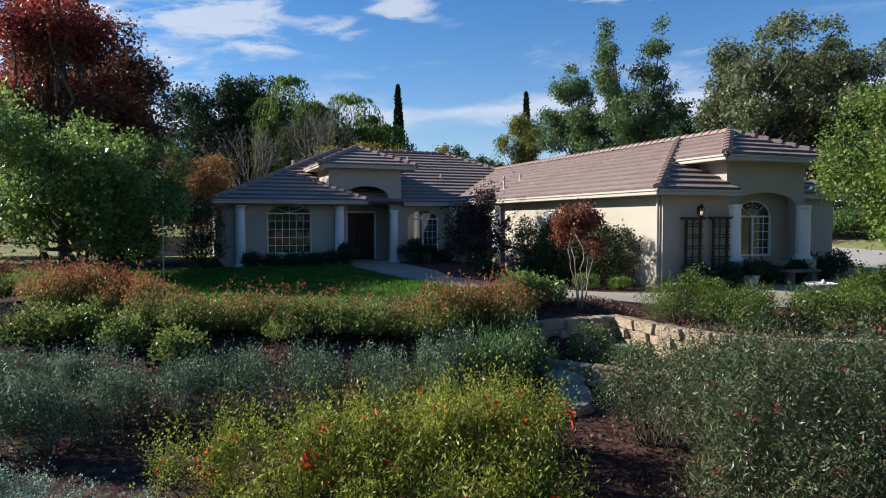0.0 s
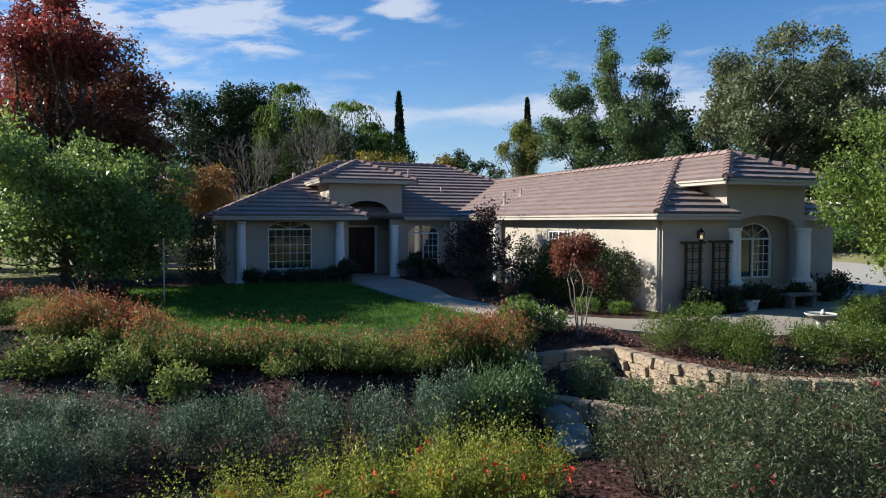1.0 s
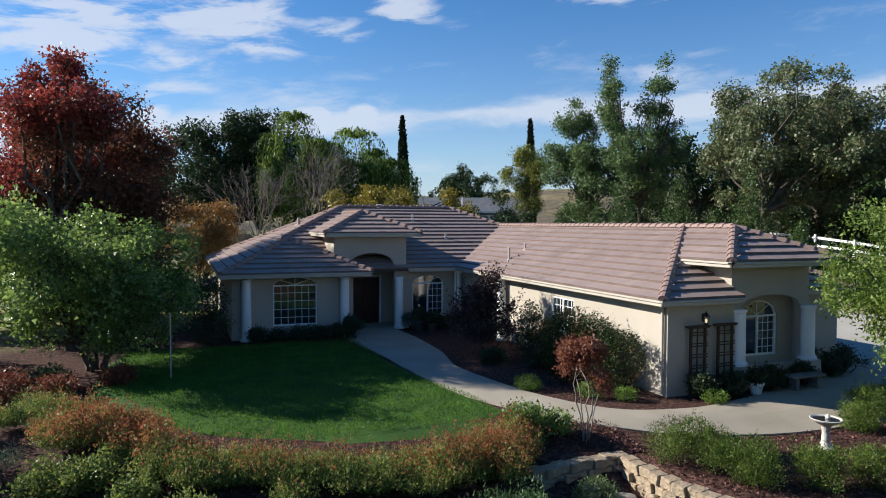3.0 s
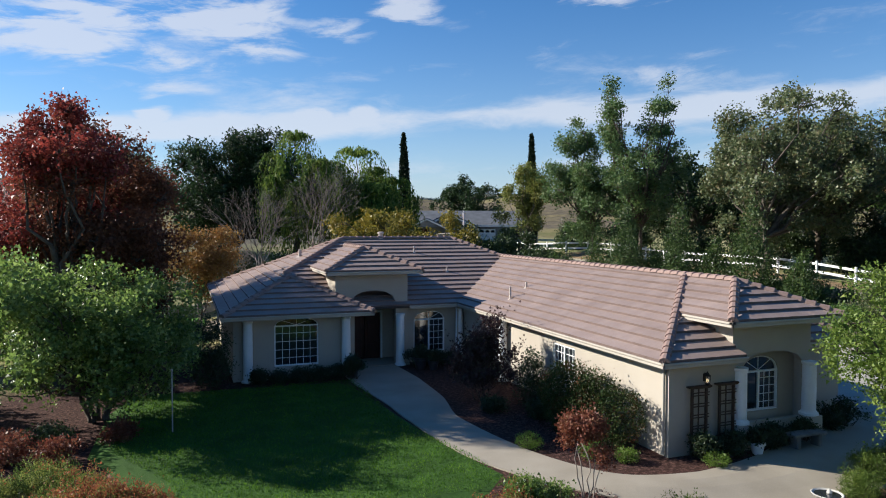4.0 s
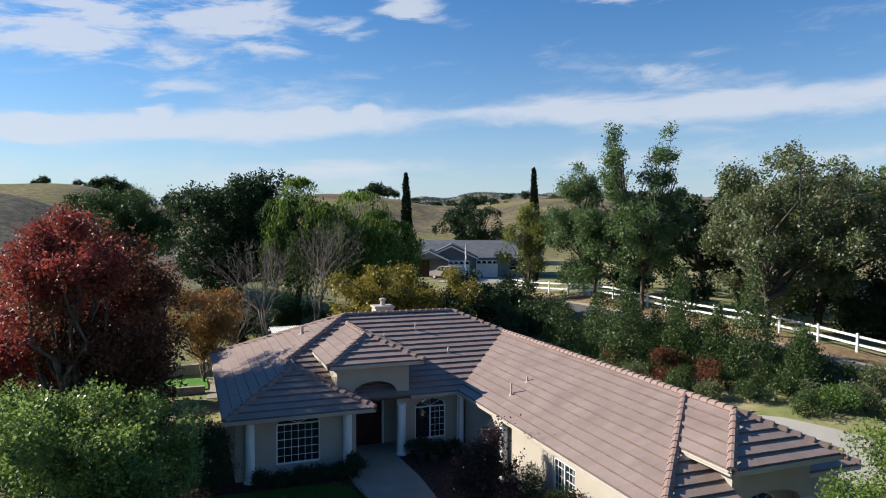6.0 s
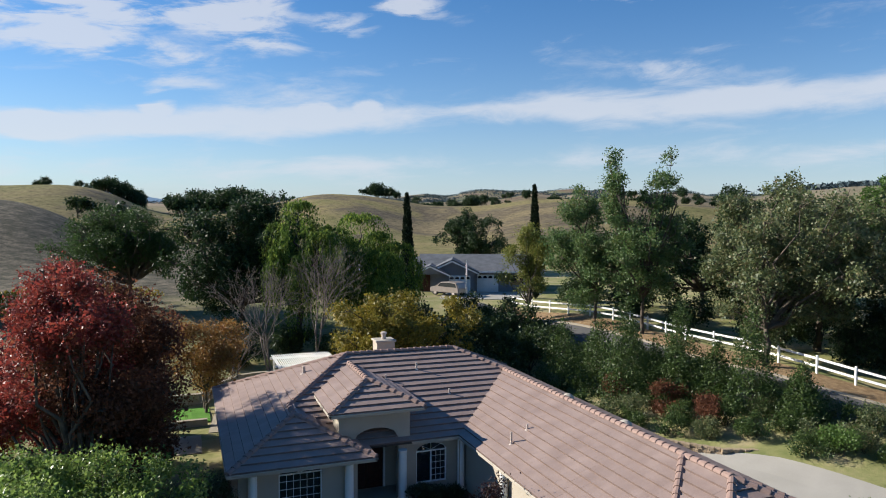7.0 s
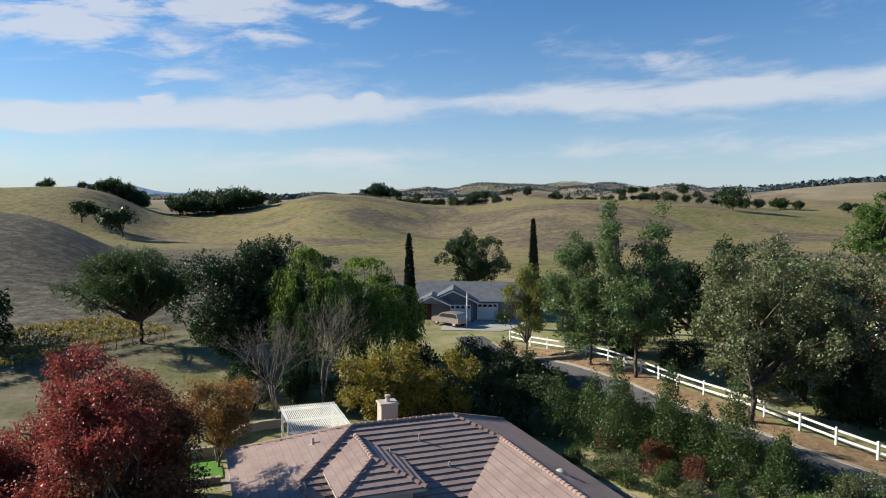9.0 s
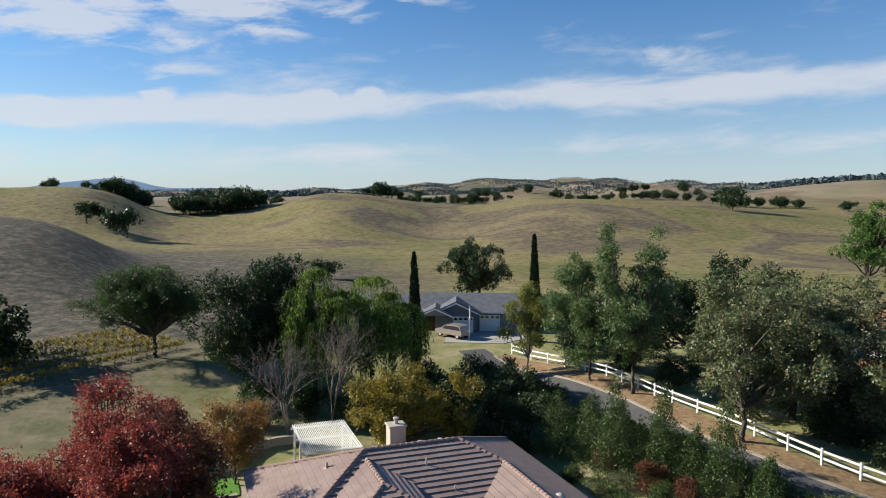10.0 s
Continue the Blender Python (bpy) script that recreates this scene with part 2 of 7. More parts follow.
    c = mixc(keep.outputs[0], scrub, c)
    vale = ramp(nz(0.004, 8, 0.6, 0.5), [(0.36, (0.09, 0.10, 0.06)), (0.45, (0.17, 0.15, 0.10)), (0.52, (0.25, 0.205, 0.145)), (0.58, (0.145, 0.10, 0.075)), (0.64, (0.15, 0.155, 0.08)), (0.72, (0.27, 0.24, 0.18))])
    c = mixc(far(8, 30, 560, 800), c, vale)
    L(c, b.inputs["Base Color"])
    b.inputs["Roughness"].default_value, b.inputs["Specular IOR Level"].default_value = 0.95, 0.1
    bp = N("ShaderNodeBump")
    bp.inputs["Strength"].default_value, bp.inputs["Distance"].default_value = 0.7, 0.08
    L(nz(6, 8, 0.7), bp.inputs["Height"])
    L(bp.outputs[0], b.inputs["Normal"])
    return mt


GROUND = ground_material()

PIPE = mottled("vent_metal", (0.42, 0.36, 0.32), (0.52, 0.45, 0.40), 6, 0.5, 40, 0.1)
BULB = plain("lamp_bulb", (1.0, 0.72, 0.38), 0.4, emit=0.6)
TIMBER = mottled("dark_timber", (0.035, 0.020, 0.014), (0.075, 0.045, 0.03), 5, 0.7, 60, 0.3)
CERAMIC = mottled("dark_glaze", (0.03, 0.03, 0.035), (0.06, 0.055, 0.06), 5, 0.35, 30, 0.1)
STONE = mottled("pale_stone", (0.38, 0.36, 0.32), (0.56, 0.53, 0.47), 3, 0.9, 22, 0.5)
ROCK = mottled("tan_rock", (0.20, 0.175, 0.14), (0.36, 0.32, 0.26), 3, 0.95, 18, 0.7)
SIDELAWN = mottled("side_lawn", (0.07, 0.20, 0.02), (0.11, 0.27, 0.035), 1.2, 0.95, 60, 0.7, bump_dist=0.04)
NWALL = mottled("grey_siding", (0.15, 0.165, 0.19), (0.20, 0.215, 0.24), 0.8, 0.85, 30, 0.2)
SHINGLE = mottled("grey_shingle", (0.08, 0.088, 0.10), (0.14, 0.15, 0.165), 1.2, 0.95, 9, 0.6)
TERRACOTTA = mottled("terracotta_roof", (0.34, 0.14, 0.07), (0.46, 0.21, 0.11), 0.8, 0.85, 6, 0.5)
CARPAINT = mottled("silver_paint", (0.34, 0.29, 0.26), (0.38, 0.33, 0.30), 2, 0.3, 40, 0.0, metal=0.4)
TYRE = plain("tyre_rubber", (0.02, 0.02, 0.02), 0.8)
FLAG = mottled("flag_cloth", (0.55, 0.40, 0.42), (0.62, 0.62, 0.66), 9, 0.9, 30, 0.2)
# distance haze put into the colour; the glow stands in for skylight
HAZED_RANGE = plain("hazed_far_range", (0.20, 0.29, 0.40), 1.0, emit=0.42)

L_GREEN = leafy("leaf_green", [(0.045, 0.09, 0.02), (0.15, 0.23, 0.05), (0.34, 0.43, 0.13)], 0.5, 0.48, 0.38)
L_RED = leafy("leaf_red", [(0.095, 0.030, 0.022), (0.18, 0.042, 0.033), (0.32, 0.055, 0.043), (0.26, 0.115, 0.06)], 0.35, 0.4)
L_ORANGE = leafy("leaf_orange", [(0.2, 0.085, 0.03), (0.29, 0.155, 0.045), (0.27, 0.19, 0.06)], 0.3)
L_OAK = leafy("leaf_oak", [(0.012, 0.028, 0.010), (0.024, 0.050, 0.015), (0.045, 0.078, 0.026)], 0.25, 0.25)
L_OLIVE = leafy("leaf_olive", [(0.04, 0.068, 0.024), (0.085, 0.12, 0.046), (0.17, 0.19, 0.085), (0.21, 0.15, 0.075)], 0.45)
L_WILLOW = leafy("leaf_willow", [(0.035, 0.075, 0.016), (0.11, 0.18, 0.034), (0.30, 0.36, 0.065)], 0.15, 0.42)
L_YELLOW = leafy("leaf_yellow", [(0.10, 0.11, 0.022), (0.23, 0.19, 0.028), (0.32, 0.235, 0.035)], 0.3)
L_CYPRESS = leafy("leaf_cypress", [(0.012, 0.022, 0.01), (0.025, 0.04, 0.016)], 0.2, 0.1)
L_LIME = leafy("leaf_lime", [(0.075, 0.13, 0.02), (0.15, 0.225, 0.04), (0.25, 0.31, 0.07)], 0.35, 0.4)
L_SAGE = leafy("leaf_sage", [(0.016, 0.038, 0.016), (0.085, 0.14, 0.075), (0.31, 0.38, 0.27)], 0.35, 0.28)
L_GREVILLEA = leafy("leaf_grey_green", [(0.008, 0.018, 0.005), (0.036, 0.064, 0.020), (0.125, 0.15, 0.07), (0.20, 0.10, 0.065)], 0.35, 0.22, 0.42)
L_YSHRUB = leafy("leaf_yellow_green", [(0.03, 0.055, 0.008), (0.20, 0.235, 0.03), (0.56, 0.53, 0.08)], 0.35, 0.42)
L_HEDGE = leafy("leaf_hedge", [(0.022, 0.05, 0.013), (0.09, 0.14, 0.035), (0.25, 0.29, 0.07), (0.38, 0.33, 0.10)], 0.25, 0.4)
L_RUST = leafy("leaf_rust", [(0.17, 0.06, 0.032), (0.32, 0.11, 0.05), (0.36, 0.20, 0.085)], 0.2, 0.45)
L_DARK = leafy("leaf_dark", [(0.018, 0.035, 0.012), (0.035, 0.06, 0.02), (0.06, 0.08, 0.03)], 0.6)
L_PURPLE = leafy("leaf_purple", [(0.03, 0.015, 0.018), (0.06, 0.03, 0.03), (0.05, 0.05, 0.03)], 0.5)
L_FLOWER = leafy("flower_red", [(0.55, 0.03, 0.015), (0.7, 0.06, 0.03)], 0.2, 0.2)
L_ROSEMARY = leafy("leaf_rosemary", [(0.05, 0.095, 0.035), (0.10, 0.17, 0.06), (0.15, 0.23, 0.09)], 0.3)
L_BROWN = leafy("leaf_brown", [(0.07, 0.036, 0.024), (0.15, 0.062, 0.036), (0.21, 0.095, 0.05)], 0.15, 0.4)
L_POPLAR = leafy("leaf_poplar", [(0.0375, 0.0813, 0.025), (0.075, 0.138, 0.0438), (0.112, 0.175, 0.0562), (0.163, 0.163, 0.0562)], 0.4)
L_YELLOWING = leafy("leaf_yellowing", [(0.09, 0.13, 0.03), (0.18, 0.20, 0.045), (0.26, 0.24, 0.06)], 0.25)
L_LIME2 = leafy("leaf_fresh", [(0.06, 0.12, 0.025), (0.11, 0.19, 0.04)], 0.4)
L_PINE = leafy("leaf_pine", [(0.02, 0.045, 0.012), (0.045, 0.085, 0.022), (0.07, 0.115, 0.03)], 0.3)
L_SILVER = leafy("leaf_silver", [(0.10, 0.16, 0.115), (0.24, 0.32, 0.24), (0.38, 0.46, 0.36)], 0.3, 0.2)
L_CRIMSON = leafy("flower_crimson", [(0.20, 0.025, 0.03), (0.32, 0.06, 0.05)], 0.2, 0.2)
L_MOUND = leafy("leaf_mound", [(0.08, 0.12, 0.05), (0.15, 0.2, 0.08), (0.22, 0.26, 0.12)], 0.3)
L_BUSH = leafy("leaf_bush", [(0.03, 0.062, 0.009), (0.095, 0.15, 0.022), (0.23, 0.27, 0.05)], 0.3, 0.3)
L_PHOTINIA = leafy("leaf_photinia", [(0.012, 0.028, 0.007), (0.026, 0.052, 0.012), (0.055, 0.064, 0.021), (0.16, 0.038, 0.023)], 0.12, 0.12, 0.5)
L_LIMEBUSH = leafy("leaf_low_bush", [(0.08, 0.14, 0.02), (0.16, 0.24, 0.04)], 0.3)
L_RUSTLEAF = leafy("leaf_rust_red", [(0.10, 0.035, 0.025), (0.21, 0.065, 0.038), (0.22, 0.12, 0.06)], 0.3)
L_BANK = leafy("leaf_bank", [(0.018, 0.042, 0.012), (0.05, 0.09, 0.022), (0.11, 0.16, 0.04)], 0.4)
L_OAK2 = leafy("leaf_dark_green", [(0.016, 0.034, 0.01), (0.035, 0.062, 0.016), (0.06, 0.095, 0.03)], 0.5)
L_VINE = leafy("leaf_vine", [(0.1, 0.12, 0.02), (0.28, 0.22, 0.03), (0.34, 0.22, 0.04)], 0.2)
L_GRASS = leafy("leaf_grass", [(0.028, 0.075, 0.008), (0.07, 0.16, 0.016), (0.16, 0.29, 0.032)], 0.1, 0.45)
L_CHIP = leafy("bark_chip", [(0.025, 0.011, 0.009), (0.09, 0.035, 0.028), (0.24, 0.11, 0.09)], 0.3, 0.0, 0.7)
BENCH = mottled("grey_stone", (0.13, 0.125, 0.115), (0.21, 0.20, 0.185), 3, 0.9, 22, 0.5)
# blue-grey instead of green: aerial haze painted into the leaves
L_FAR_HAZED = leafy("leaf_far_hazed", [(0.045, 0.07, 0.075), (0.065, 0.092, 0.105)], 0.1, 0.1)

# ---------------------------------------------------------------- helpers for building


def smooth(a, b, x):
    t = np.clip((x - a) / (b - a), 0, 1)
    return t * t * (3 - 2 * t)


def thing(name, label, category, at=(0, 0, 0), group="", kind=""):
    ob = new(name)
    ob.location = at
    return tagged(ob, label, category, group, kind)


def mesh_ob(name, verts, faces, material, parent=None, label="", flat=True):
    me = bpy.data.meshes.new(name)
    me.from_pydata([tuple(v) for v in verts], [], [tuple(f) for f in faces])
    me.materials.append(material)
    ob = new(name, me)
    if parent:
        ob.parent = parent
    if label:
        ob["label"] = label
    if not flat:
        me.polygons.foreach_set("use_smooth", [True] * len(me.polygons))
    return ob


def part(name, bm, material, parent, label=""):
    me = bpy.data.meshes.new(name)
    bmesh.ops.recalc_face_normals(bm, faces=bm.faces)
    bm.to_mesh(me)
    bm.free()
    me.materials.append(material)
    ob = new(name, me)
    if parent:
        ob.parent = parent
    if label:
        ob["label"] = label
    return ob


def bm_box(bm, x0, y0, z0, x1, y1, z1, bevel=0.0):
    made = bmesh.ops.create_cube(bm, size=1, matrix=Matrix.LocRotScale(((x0 + x1) / 2, (y0 + y1) / 2, (z0 + z1) / 2), None, (x1 - x0, y1 - y0, z1 - z0)))
    if bevel:
        edges = list({e for v in made["verts"] for e in v.link_edges})
        bmesh.ops.bevel(bm, geom=edges, offset=bevel, segments=1, affect="EDGES")
    return bm


def box(name, x0, y0, z0, x1, y1, z1, material, parent, label="", bevel=0.0):
    return part(name, bm_box(bmesh.new(), x0, y0, z0, x1, y1, z1, bevel), material, parent, label)


def bm_prism(bm, outline, depth, place):
    """outline: points (a, b); place(a, b, d) gives the point at depth d of the two ends depth."""
    lo = [bm.verts.new(place(a, b, depth[0])) for a, b in outline]
    hi = [bm.verts.new(place(a, b, depth[1])) for a, b in outline]
    bm.faces.new(lo)
    bm.faces.new(hi[::-1])
    for k in range(len(lo)):
        j = (k + 1) % len(lo)
        bm.faces.new((lo[k], hi[k], hi[j], lo[j]))
    return bm


def bm_cone(bm, p0, p1, r0, r1, n=8):
    axis = Vector(p1) - Vector(p0)
    m = Matrix.Translation((Vector(p0) + Vector(p1)) / 2) @ axis.to_track_quat("Z", "Y").to_matrix().to_4x4()
    bmesh.ops.create_cone(bm, cap_ends=True, segments=n, radius1=r0, radius2=r1, depth=axis.length, matrix=m)
    return bm


def bm_lathe(bm, profile, at=(0, 0, 0), n=20):
    rings = []
    for r, z in profile:
        rings.append([bm.verts.new((at[0] + r * math.cos(2 * math.pi * k / n), at[1] + r * math.sin(2 * math.pi * k / n), at[2] + z)) for k in range(n)])
    for a, b in zip(rings, rings[1:]):
        for k in range(n):
            bm.faces.new((a[k], a[(k + 1) % n], b[(k + 1) % n], b[k]))
    bm.faces.new(rings[0][::-1])
    bm.faces.new(rings[-1])
    return bm


# ---------------------------------------------------------------- ground
WALL_LINE = [(6.3, 11.8), (7.4, 12.0), (8.62, 12.05), (8.66, 10.3), (8.97, 9.2), (9.56, 8.5), (10.4, 8.05), (12.0, 7.6), (14.5, 7.3), (18.0, 7.4)]
# crest lines of the hills: (azimuth in degrees from +y to +x, height above the valley), their distance, and how far they fall to the front and the back
CRESTS = [
    ([(-40, 15), (-22, 15.5), (-12.6, 13.0), (-10.4, 11.6), (-7.9, 8.0), (-5.5, 3.6), (-2.9, 0.8), (0, 0)], 198, 62, 60),
    ([(-60, 16), (-20, 24), (-12.6, 22.6), (-10, 24.6), (-7.5, 24.6), (-5.2, 20.6), (-3, 12.6), (-0.5, 6.0), (3, 1.5), (6, 0)], 410, 78, 120),
    ([(-3, 0), (0.5, 6.5), (5.5, 15.5), (9.8, 22.8), (13.5, 22.8), (16.5, 20.4), (19.5, 16.4), (24, 15.2), (28, 18.4), (32, 19.0), (37, 17.6), (42, 16.2), (47, 12.8), (51, 8.0), (58, 5.0), (85, 8.0)], 418, 105, 230),
    ([(-60, 26), (-10, 24), (5, 27), (20, 30), (25, 32), (28.5, 42), (31, 31), (34, 32), (37, 39), (40, 42), (43, 36), (46, 39), (50, 47), (54, 50), (85, 46)], 900, 265, 260),
]


def far_height(x, y):
    d = np.hypot(x, y)
    az = np.degrees(np.arctan2(x, y))
    z = 0 * x
    for knots, dist, front, back in CRESTS:
        k = np.array(knots, float)
        crest = sum(np.interp(az + o, k[:, 0], k[:, 1]) for o in (-1.2, -0.6, 0, 0.6, 1.2)) / 5
        off = d - dist * (1 + 0.04 * np.sin(np.radians(az) * 9))
        z = z + crest * np.exp(-(off / np.where(off < 0, front, back)) ** 2)
    # a spur that runs down from the middle hill, and a hollow beside it
    for a, dist, h, wl, wc in ((11.0, 322, 5.0, 62, 26), (20.5, 330, -2.4, 60, 24), (33, 320, 2.2, 60, 40)):
        r = np.radians(az - a)
        z = z + h * np.exp(-((d * np.cos(r) - dist) / wl) ** 2 - (d * np.sin(r) / wc) ** 2)
    z = np.where(np.abs(az) < 110, z, 4.0)
    fold = np.sin(x / 23 + 1.1 * np.sin(y / 37)) * np.sin(y / 29 + 0.9 * np.sin(x / 31)) + 0.5 * np.sin(x / 11 + y / 17)
    z = z + 0.55 * fold * smooth(120, 220, d)
    # long ranges far away
    az_r = np.radians(az)
    roll = np.sin(az_r * 13 + d / 150) * 0.4 + np.sin(az_r * 31 + d / 95 + 1.3) * 0.35 + np.sin(az_r * 57 - d / 110) * 0.25
    east = 0.55 + 0.45 * smooth(2, 24, az)
    z = z + smooth(1050, 1900, d) * (58 + 22 * roll) * east + smooth(2000, 3300, d) * (66 + 12 * np.sin(az_r * 14 + 0.6) + 7 * np.sin(az_r * 47)) * east
    return z


def wall_side(x, y):
    """Distance behind (+) or before (-) the line of the garden wall."""
    best, side = np.full_like(x, 1e9), np.zeros_like(x)
    for (ax, ay), (bx, by) in zip(WALL_LINE, WALL_LINE[1:]):
        dx, dy = bx - ax, by - ay
        t = np.clip(((x - ax) * dx + (y - ay) * dy) / (dx * dx + dy * dy), 0, 1)
        px, py = x - ax - t * dx, y - ay - t * dy
        d = np.hypot(px, py)
        s = np.sign(dx * py - dy * px)
        side = np.where(d < best, s * d, side)
        best = np.minimum(best, d)
    return side


def ground_z(x, y):
    x, y = np.asarray(x, float), np.asarray(y, float)
    yy = y - 0.45 * np.clip(2.0 - x, 0, 12)
    slope = -0.35 * (1 - smooth(12.6, 14.6, yy)) - 0.75 * (1 - smooth(9.6, 12.6, yy)) - 0.5 * (1 - smooth(1.0, 9.6, yy))
    bed = -0.22 * (1 - smooth(11.5, 13.5, y))
    side = wall_side(x, y)
    k = smooth(-0.10, 0.10, side) * smooth(5.9, 6.4, x) * (1 - smooth(18, 24, x))
    z = slope * (1 - k) + bed * k
    z = z + 3.7 * smooth(44, 80, y) + 3.0 * smooth(23, 37, x) * smooth(12, 36, y) * (1 - smooth(52, 74, y))
    d = np.hypot(x, y)
    z = z + far_height(x, y) * smooth(85, 150, d)
    pad = 1 - smooth(9, 17, np.hypot((x - 32) * 0.8, y - 77))
    return z * (1 - pad) + 3.5 * pad


def gz(x, y):
    return float(ground_z(np.array([float(x)]), np.array([float(y)]))[0])


def build_ground():
    def axis(lo, hi, mid, fine):
        t = np.linspace(-1, 1, 331)
        s = np.sinh(t * 7.2) / np.sinh(7.2)
        return np.where(s < 0, mid + s * (mid - lo), mid + s * (hi - mid)) + t * fine
    xs, ys = axis(-4600, 4600, 9, 22), axis(-2500, 4700, 16, 24)
    gx, gy = np.meshgrid(xs, ys)
    h = ground_z(gx.ravel(), gy.ravel())
    n = len(xs)
    idx = np.arange(n * n).reshape(n, n)
    faces = np.stack([idx[:-1, :-1], idx[:-1, 1:], idx[1:, 1:], idx[1:, :-1]], -1).reshape(-1, 4)
    verts = np.stack([gx.ravel(), gy.ravel(), h], -1)
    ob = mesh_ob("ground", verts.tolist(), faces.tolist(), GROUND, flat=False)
    tagged(ob, "mulched garden soil running out to dry grassy hills", "ground", kind="structure")


build_ground()


def ribbon(name, centre, widths, material, label, lift, category="path", steps=8, thick=0.0):
    """A band that follows the ground along a smooth line."""
    pts = []
    c = [Vector(p) for p in centre]
    for k in range(len(c) - 1):
        p0, p1, p2, p3 = c[max(k - 1, 0)], c[k], c[k + 1], c[min(k + 2, len(c) - 1)]
        for s in range(steps):
            t = s / steps
            pts.append((0.5 * ((2 * p1) + (p2 - p0) * t + (2 * p0 - 5 * p1 + 4 * p2 - p3) * t * t + (3 * p1 - p0 - 3 * p2 + p3) * t ** 3), widths[k] + (widths[k + 1] - widths[k]) * t))
    pts.append((c[-1], widths[-1]))
    verts, faces = [], []
    m = 5
    for k, (p, w) in enumerate(pts):
        a, b = pts[max(k - 1, 0)][0], pts[min(k + 1, len(pts) - 1)][0]
        d = (b - a).normalized()
        nrm = Vector((-d.y, d.x))
        for j in range(m):
            q = p + nrm * w * (0.5 - j / (m - 1))
            verts.append((q.x, q.y, gz(q.x, q.y) + lift))
        for j in (0, m - 1):
            q = p + nrm * w * (0.5 - j / (m - 1))
            verts.append((q.x, q.y, gz(q.x, q.y) - 0.15))
    st = m + 2
    for k in range(len(pts) - 1):
        a, b = k * st, (k + 1) * st
        for j in range(m - 1):
            faces.append((a + j, a + j + 1, b + j + 1, b + j))
        faces.append((a + m, a, b, b + m))
        faces.append((a + m - 1, a + m + 1, b + m + 1, b + m - 1))
    ob = mesh_ob(name, verts, faces, material)
    return tagged(ob, label, category, kind="structure")


ribbon("pavement", [(7.4, 29.0), (7.5, 26.0), (7.6, 23.0), (7.45, 20.4), (7.9, 17.0), (8.85, 14.7), (10.0, 13.45), (12.0, 12.85), (14.5, 12.9), (17.5, 13.6), (21.0, 15.5)],
       [2.6, 2.7, 2.2, 1.6, 1.7, 1.5, 1.5, 1.7, 2.4, 3.6, 5.0], CONCRETE, "curved tan concrete garden walk leading to the front door", 0.035)
ribbon("road", [(45.0, 10), (40.0, 19), (36.4, 25), (34.4, 29), (33.4, 33), (32.8, 36), (32.7, 40), (32.9, 46.5), (31.6, 53), (29.0, 60), (28.5, 68)], [3.2] * 11, ASPHALT, "narrow asphalt lane beside a white rail fence", 0.05, "road")
ribbon("driveway", [(21.5, 43), (22.2, 38), (22.5, 30), (24.6, 25), (25.6, 18), (26, 10), (26, 0)], [2.4, 2.6, 2.8, 7.4, 9.6, 11.0, 11.0], DRIVE, "pale concrete driveway beside the house", 0.03, "driveway")


ribbon("kerb", [(46.6, 11), (41.5, 20), (38.0, 25.8), (36.0, 29.5), (35.1, 33.2), (34.5, 36), (34.4, 40), (34.6, 46.6), (33.2, 53.4), (30.7, 60.6), (30.1, 65)], [0.3] * 11, CONCRETE, "low pale concrete edging beside the lane", 0.11, "kerb")
ribbon("verge", [(47.9, 12), (42.8, 21), (39.3, 26.6), (37.3, 30.2), (36.4, 33.6), (36.0, 36), (36.0, 40), (36.1, 46.8), (34.7, 54), (32.0, 61), (31.0, 65)], [2.3, 2.3, 2.2, 2.3, 2.5, 2.8, 3.0, 2.7, 2.6, 2.2, 1.4], LITTER, "verge of dry tan leaf litter below the fence", 0.04, "verge")



def build_lawn():
    edge = [(-1.8, 27.0), (1.2, 26.9), (5.6, 26.6), (6.0, 25.6), (6.3, 23.0), (6.55, 20.5), (6.9, 17.6), (7.4, 15.3), (6.2, 13.9), (3.2, 14.2), (0.8, 15.5), (-1.2, 17.4), (-2.5, 20.2), (-2.4, 24.5)]
    c = (2.6, 21.3)
    verts, faces = [(c[0], c[1], 0.05)], []
    rings = 14
    pts = []
    for k in range(len(edge)):
        a, b = edge[k], edge[(k + 1) % len(edge)]
        for s in range(5):
            t = s / 5
            pts.append((a[0] + (b[0] - a[0]) * t, a[1] + (b[1] - a[1]) * t))
    n = len(pts)
    for r in range(1, rings + 1):
        for x, y in pts:
            q = (c[0] + (x - c[0]) * r / rings, c[1] + (y - c[1]) * r / rings)
            verts.append((*q, gz(*q) + (0.05 if r < rings else 0.0)))
    for k in range(n):
        faces.append((0, 1 + k, 1 + (k + 1) % n))
    for r in range(rings - 1):
        for k in range(n):
            a, b = 1 + r * n + k, 1 + r * n + (k + 1) % n
            faces.append((a, a + n, b + n, b))
    ob = mesh_ob("lawn", verts, faces, LAWN, flat=False)
    tagged(ob, "mown green lawn before the house", "lawn", kind="structure")


build_lawn()

# ---------------------------------------------------------------- the house
E0, S = 2.66, 0.44                        # eave height and roof slope
house = thing("house", "single-storey tan stucco house with a tiled hip roof", "house", (10, 28, 0))


def under(ob, parent):
    ob.parent = parent
    ob.matrix_parent_inverse = parent.matrix_basis.inverted()
    return ob


def hpart(ob):
    return under(ob, house)


